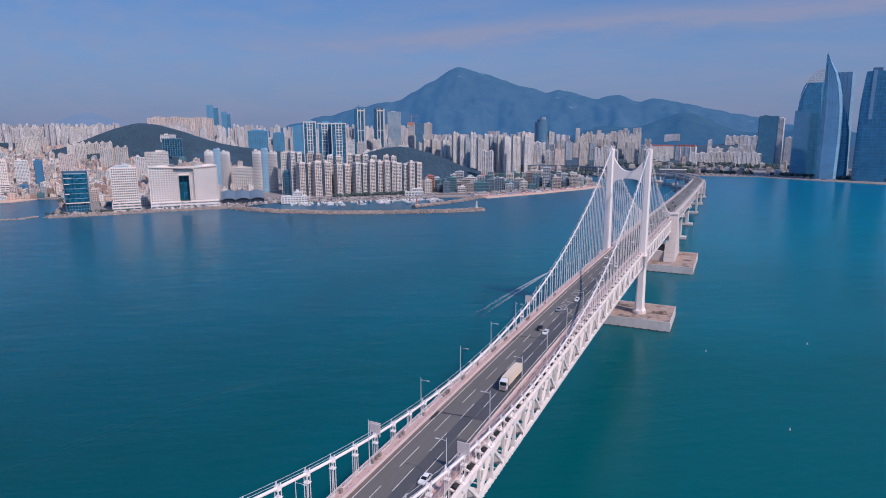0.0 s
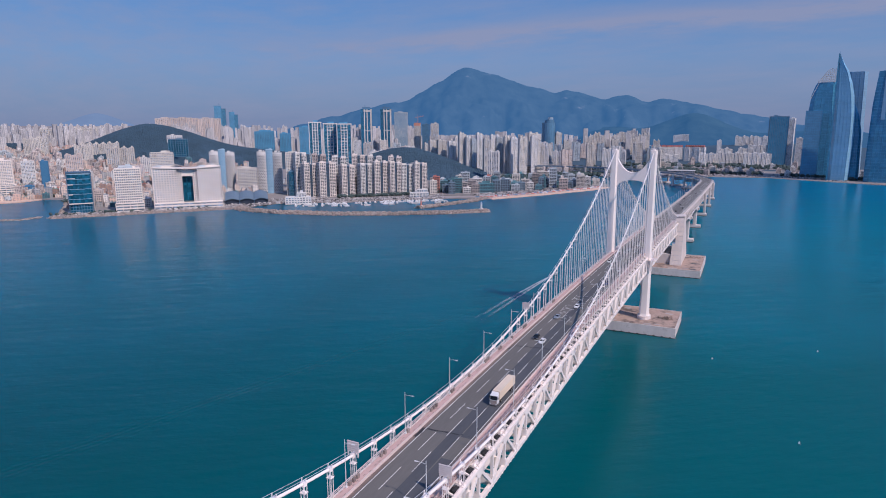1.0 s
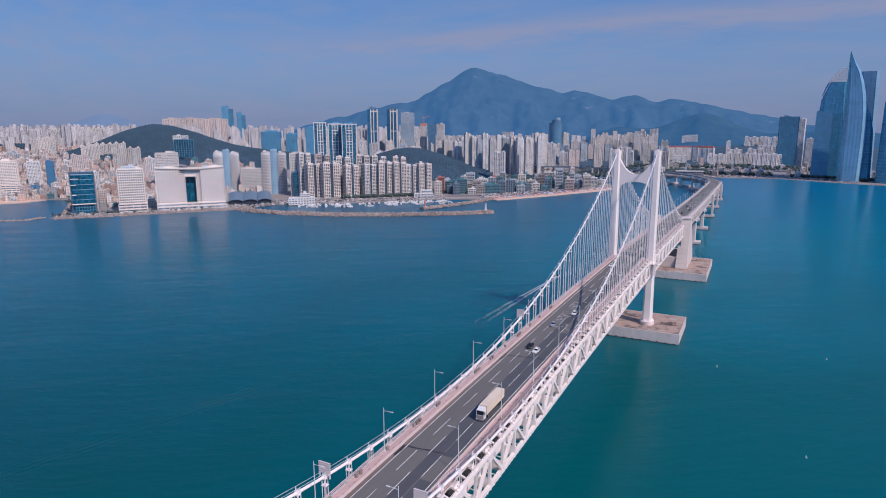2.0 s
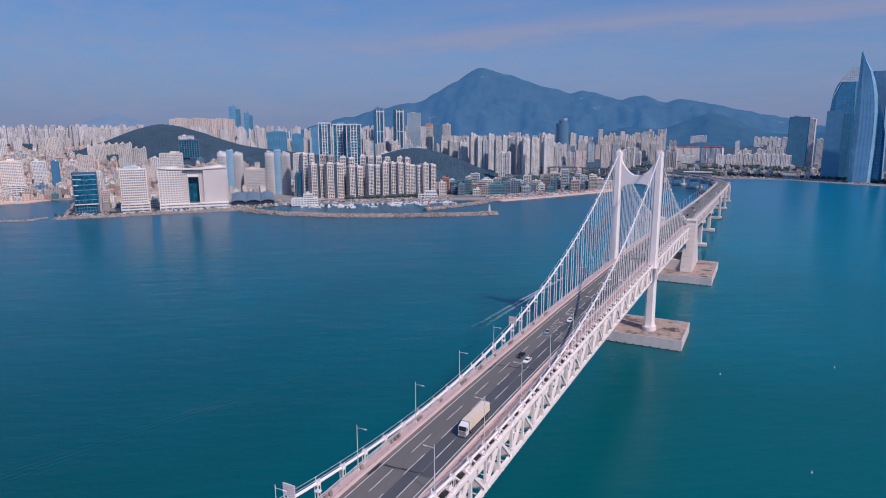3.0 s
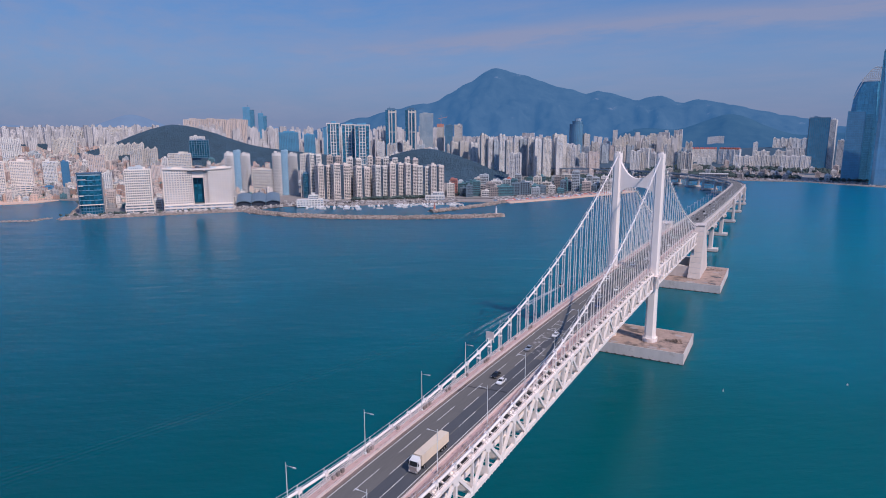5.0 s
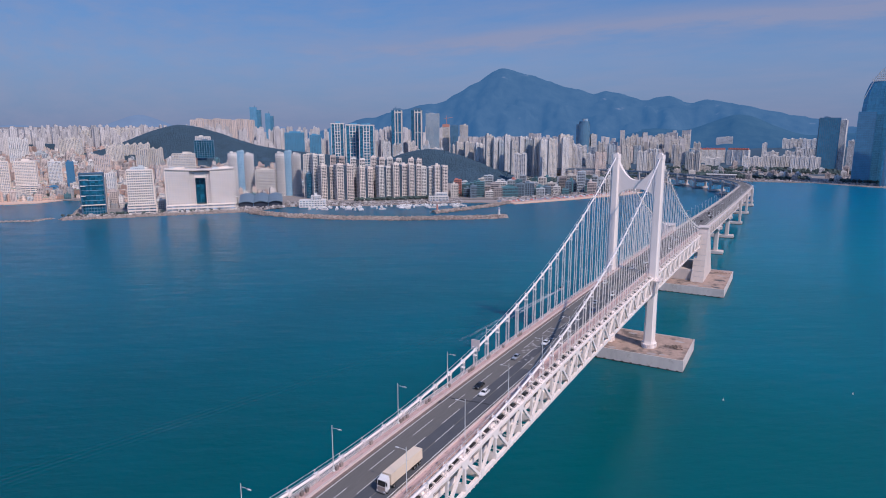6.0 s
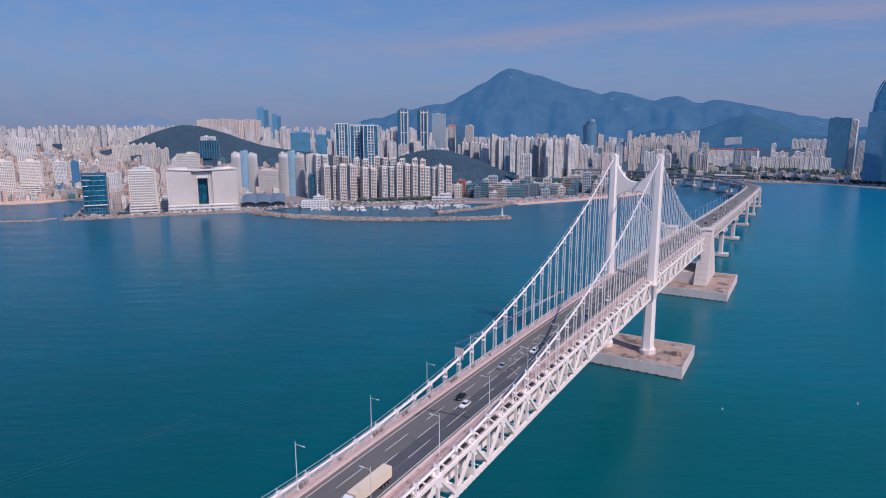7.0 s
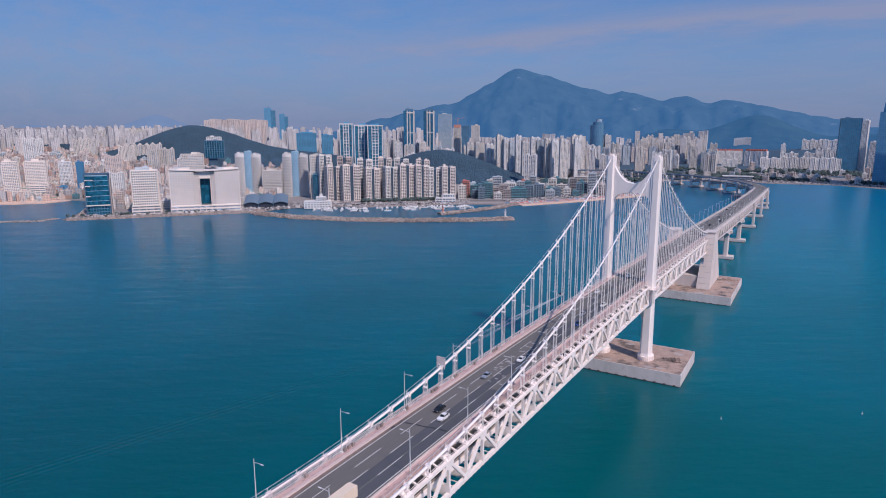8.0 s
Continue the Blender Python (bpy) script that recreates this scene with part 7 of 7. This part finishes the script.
# small houses packed between the larger buildings behind the beach
rng = random.Random(83)
house_walls = [far_city_material("small_house_cream", (0.62, 0.50, 0.43)), far_city_material("small_house_pink", (0.60, 0.43, 0.36)), far_city_material("small_house_white", (0.66, 0.61, 0.58)), far_city_material("small_house_grey", (0.40, 0.39, 0.40)), far_city_material("small_house_brick", (0.38, 0.25, 0.20))]
house_roofs = [M["roof"], M["redroof"], M["metalroof"], material("green_coated_roof", (0.13, 0.27, 0.22), 0.8), material("pale_concrete_roof", (0.55, 0.48, 0.44), 0.9)]
small = Geo()
slots = []
for _ in range(15000):
    az, r = rng.uniform(44.5, 71), 1215 + 1500 * rng.random() ** 1.4
    x, y = polar(az, r)
    if wooded(x, y) > 16 or not on_land(x + 20, y - 20) or not on_land(x - 15, y) or any((x - a) ** 2 + (y - b) ** 2 < (5 + c * 0.72) ** 2 for a, b, c in NAMED):
        continue
    key = (int(x // 40), int(y // 40))
    near = [p for i in (-1, 0, 1) for j in (-1, 0, 1) for p in TAKEN.get((key[0] + i, key[1] + j), ())]
    if any((x - a) ** 2 + (y - b) ** 2 < 10.5 ** 2 for a, b in near):
        continue
    TAKEN.setdefault(key, []).append((x, y))
    w, d, h = rng.uniform(6, 13), rng.uniform(6, 11), rng.choice((5, 7, 7, 10, 10, 13, 16, 20))
    a = radians(az + rng.choice((-12, -5, 3, 12, 40)))
    ca, sa = math.cos(a), math.sin(a)

    def turned(px0, px1, py0, py1):
        return [(x + px * ca - py * sa, y + px * sa + py * ca) for px, py in ((px0, py0), (px1, py0), (px1, py1), (px0, py1))]
    z = terrain(x, y)
    wall = rng.choice((0, 0, 1, 1, 2, 2, 3, 4))
    roof_ = rng.choice((5, 5, 5, 6, 7, 8, 9, 9, 9))
    for geo_args, slot in (((turned(-w / 2, w / 2, -d / 2, d / 2), z - 2, z + h), wall), ((turned(-w / 2 + 0.4, w / 2 - 0.4, -d / 2 + 0.4, d / 2 - 0.4), z + h, z + h + 0.5), roof_),
                           ((turned(-w * 0.3, -w * 0.3 + 3, -1.5, 2.0), z + h + 0.5, z + h + 2.8), wall)):
        n0 = len(small.f)
        small.prism(*geo_args)
        slots += [slot] * (len(small.f) - n0)
town = single("small_houses", small, house_walls[0], "tightly packed small houses with flat, red and blue roofs", "houses", "stuff", tidy=False)
for mat in house_walls[1:] + house_roofs:
    town.data.materials.append(mat)
town.data.polygons.foreach_set("material_index", slots)


# ---- harbour: lighthouses, boats, parked cars, trees ----
def lighthouse(x, y, z, mat, label):
    L = thing("lighthouse", label, "lighthouse", m=Matrix.Translation((x, y, z)))
    part("tower", Geo().tube([(0, 0, 0.8), (0, 0, 8.5)], 1.7, 14, 1.15), M[mat], L)
    part("base", Geo().prism(circle(3.2, 12), -1.5, 0.8), M["concrete"], L)
    part("gallery", Geo().prism(circle(1.9, 14), 8.5, 8.9), M[mat], L)
    part("lantern", Geo().prism(circle(0.9, 10), 8.9, 10.6), M["glass"], L)
    part("cap", Geo().prism(circle(1.15, 10), 10.6, 11.6, 0.2), M[mat], L)


lighthouse(-318, 503, 4.6 + SEA, "hull", "small white lighthouse on the end of the breakwater")
lighthouse(-431, 505, 3.8 + SEA, "red", "small red harbour light on the inner breakwater")


def yacht(label, length, mast):
    Y = thing("moored_boat", label, "boat", "boats in the harbour", m=Matrix.Translation((0, 0, 0)))
    w = length * 0.16
    part("hull", Geo().prism([(-w, -length / 2), (w, -length / 2), (w, length * 0.2), (0, length / 2), (-w, length * 0.2)], -0.4, 1.6, 1.1), M["hull"], Y)
    part("cabin", Geo().prism([(-w * 0.7, -length * 0.3), (w * 0.7, -length * 0.3), (w * 0.55, length * 0.15), (-w * 0.55, length * 0.15)], 1.6, 3.2, 0.85), M["hull"], Y)
    part("cabin_windows", Geo().prism([(-w * 0.72, -length * 0.28), (w * 0.72, -length * 0.28), (w * 0.58, length * 0.14), (-w * 0.58, length * 0.14)], 2.0, 2.6, 0.95), M["carglass"], Y)
    if mast:
        part("mast", Geo().tube([(0, 0, 1.6), (0, 0, 1.6 + mast)], 0.1, 5), M["lamp"], Y)
    return Y


kinds = [yacht("white moored motor yacht in the harbour", 14, 0), yacht("white moored sailing boat with a bare mast", 11, 13), yacht("small white moored boat in the harbour", 8, 0), yacht("long white moored motor yacht in the harbour", 24, 0)]
rng = random.Random(77)
placed = set()
for k in range(84):
    t = rng.random()
    seg = [(-672, 466), (-592, 500), (-532, 560), (-504, 588), (-447, 634)]
    i = min(3, int(t * 4))
    u = t * 4 - i
    x, y = seg[i][0] + (seg[i + 1][0] - seg[i][0]) * u, seg[i][1] + (seg[i + 1][1] - seg[i][1]) * u
    off = rng.choice((7, 9, 16, 24, 33, 44))
    x, y = x + off * 0.6, y - off * 0.8
    src = kinds[(0, 1, 3, 2, 2, 1)[k % 6]]
    mm = Matrix.Translation((x, y, SEA)) @ Matrix.Rotation(radians(rng.choice((35, 40, -50, 215))), 4, "Z")
    if src.name not in placed:
        placed.add(src.name)
        src.matrix_basis = mm
    else:
        copy_thing(src, mm)

for x, y in ((59, -44), (117, -3), (99, -137)):
    B = thing("buoy", "small pale mooring buoy floating on the sea", "buoy", "buoys off the bridge", m=Matrix.Translation((x, y, SEA)))
    part("float", Geo().tube([(0, 0, -0.3), (0, 0, 0.1), (0, 0, 0.5)], 0.5, 12, 0.3), M["lamp"], B)
    part("top_mark", Geo().tube([(0, 0, 0.5), (0, 0, 1.2)], 0.12, 6), M["hull"], B)

clutter = Geo()
for line, off0, off1, cnt in (([(-735, 352), (-716, 378), (-700, 440), (-640, 500)], -4, 62, 620), ([(-1026, 278), (-958, 230), (-893, 166), (-850, 214), (-794, 284), (-741, 347)], 3, 24, 620), ([(-700, 445), (-681, 478), (-600, 514), (-540, 574), (-455, 654)], 1, 44, 1900), ([(-385, 690), (-322, 800), (-253, 935), (-228, 1000)], 8, 60, 1300),
                              ([(-330, 1310), (-220, 1415), (-103, 1447), (-6, 1438), (124, 1460), (282, 1373)], 8, 70, 800), ([(-330, 1400), (-220, 1490), (-103, 1530), (124, 1545), (282, 1460)], 0, 340, 1700)):
    pts = along(line, 2.0)
    for _ in range(cnt):
        x, y, nx, ny = rng.choice(pts)
        o = rng.uniform(off0, off1)
        x, y = x - nx * o, y - ny * o
        a = rng.random() * 3.14
        L_, W_, H_ = (2.2, 0.9, 1.4) if rng.random() < 0.93 else (rng.uniform(2, 4), rng.uniform(1.2, 2.2), rng.uniform(1.8, 3.0))
        ca, sa = math.cos(a), math.sin(a)
        clutter.prism([(x + px * ca - py * sa, y + px * sa + py * ca) for px, py in ((-L_, -W_), (L_, -W_), (L_, W_), (-L_, W_))], 3.1, 3.7 + H_, 0.8, (x, y))
single("quayside_clutter", clutter, material("mixed_paint", (0.34, 0.315, 0.31), 0.5, island=0.9), "rows of parked cars and stalls along the quays", "parked cars", "stuff", tidy=False)

rng2 = random.Random(9)
for mat, words in (("redroof", "red tents and awnings along the beach"), ("carwhite", "white tents and parasols along the beach"), ("skyglass", "pale blue boats and stalls drawn up along the beach")):
    tents = Geo()
    for _ in range(60):
        x, y, nx, ny = rng2.choice(along([(-395, 680), (-318, 800), (-250, 930), (-225, 1000)], 2.0))
        o = rng2.uniform(-1, 16)
        x, y = x - nx * o, y - ny * o
        s = rng2.uniform(1.4, 4.6)
        tents.prism([(x - s, y - 1.5), (x + s, y - 1.5), (x + s, y + 1.5), (x - s, y + 1.5)], 3.0, rng2.uniform(4.6, 5.8), 0.7, (x, y))
    single("beach_tent", tents, M[mat], words, "tents", "stuff", tidy=False)

shore_trees = Geo()
for line, off0, off1, cnt, size in (([(-1260, 270), (-1225, 340), (-1130, 330), (-1040, 262)], 4, 30, 90, 3.4), ([(-899, 152), (-794, 284), (-741, 347)], 10, 22, 40, 2.8), ([(-640, 560), (-560, 640), (-520, 690)], 4, 14, 120, 3.6), ([(-500, 720), (-440, 800), (-380, 930)], -8, 60, 90, 3.6),
                                    ([(-330, 1330), (-220, 1430), (-103, 1460), (-6, 1452), (124, 1476), (282, 1386), (388, 1338)], 40, 110, 380, 5.0), ([(-560, 1050), (-470, 1130), (-330, 1330)], -60, 60, 420, 6.0), ([(-330, 1800), (-120, 1860), (100, 1830), (300, 1760)], -60, 150, 520, 5.0), ([(-420, 1500), (-250, 1560), (-60, 1580)], -60, 120, 300, 6.0)):
    pts = along(line, 3.0)
    for _ in range(cnt):
        x, y, nx, ny = rng.choice(pts)
        o = rng.uniform(off0, off1)
        x, y = x - nx * o, y - ny * o
        for _k in range(3):
            s = size * rng.uniform(0.5, 0.9)
            shore_trees.lump((x + rng.uniform(-2, 2), y + rng.uniform(-2, 2), 3.2 + size * rng.uniform(0.6, 1.3)), s, s, s * 0.9, rng, 0.4)
        shore_trees.prism([(x + a * 0.3, y + c * 0.3) for a, c in ((-1, -1), (1, -1), (1, 1), (-1, 1))], 2.5, 3.2 + size)
single("waterfront_trees", shore_trees, M["tree"], "dark green trees along the shore roads", "trees", "stuff", tidy=False)
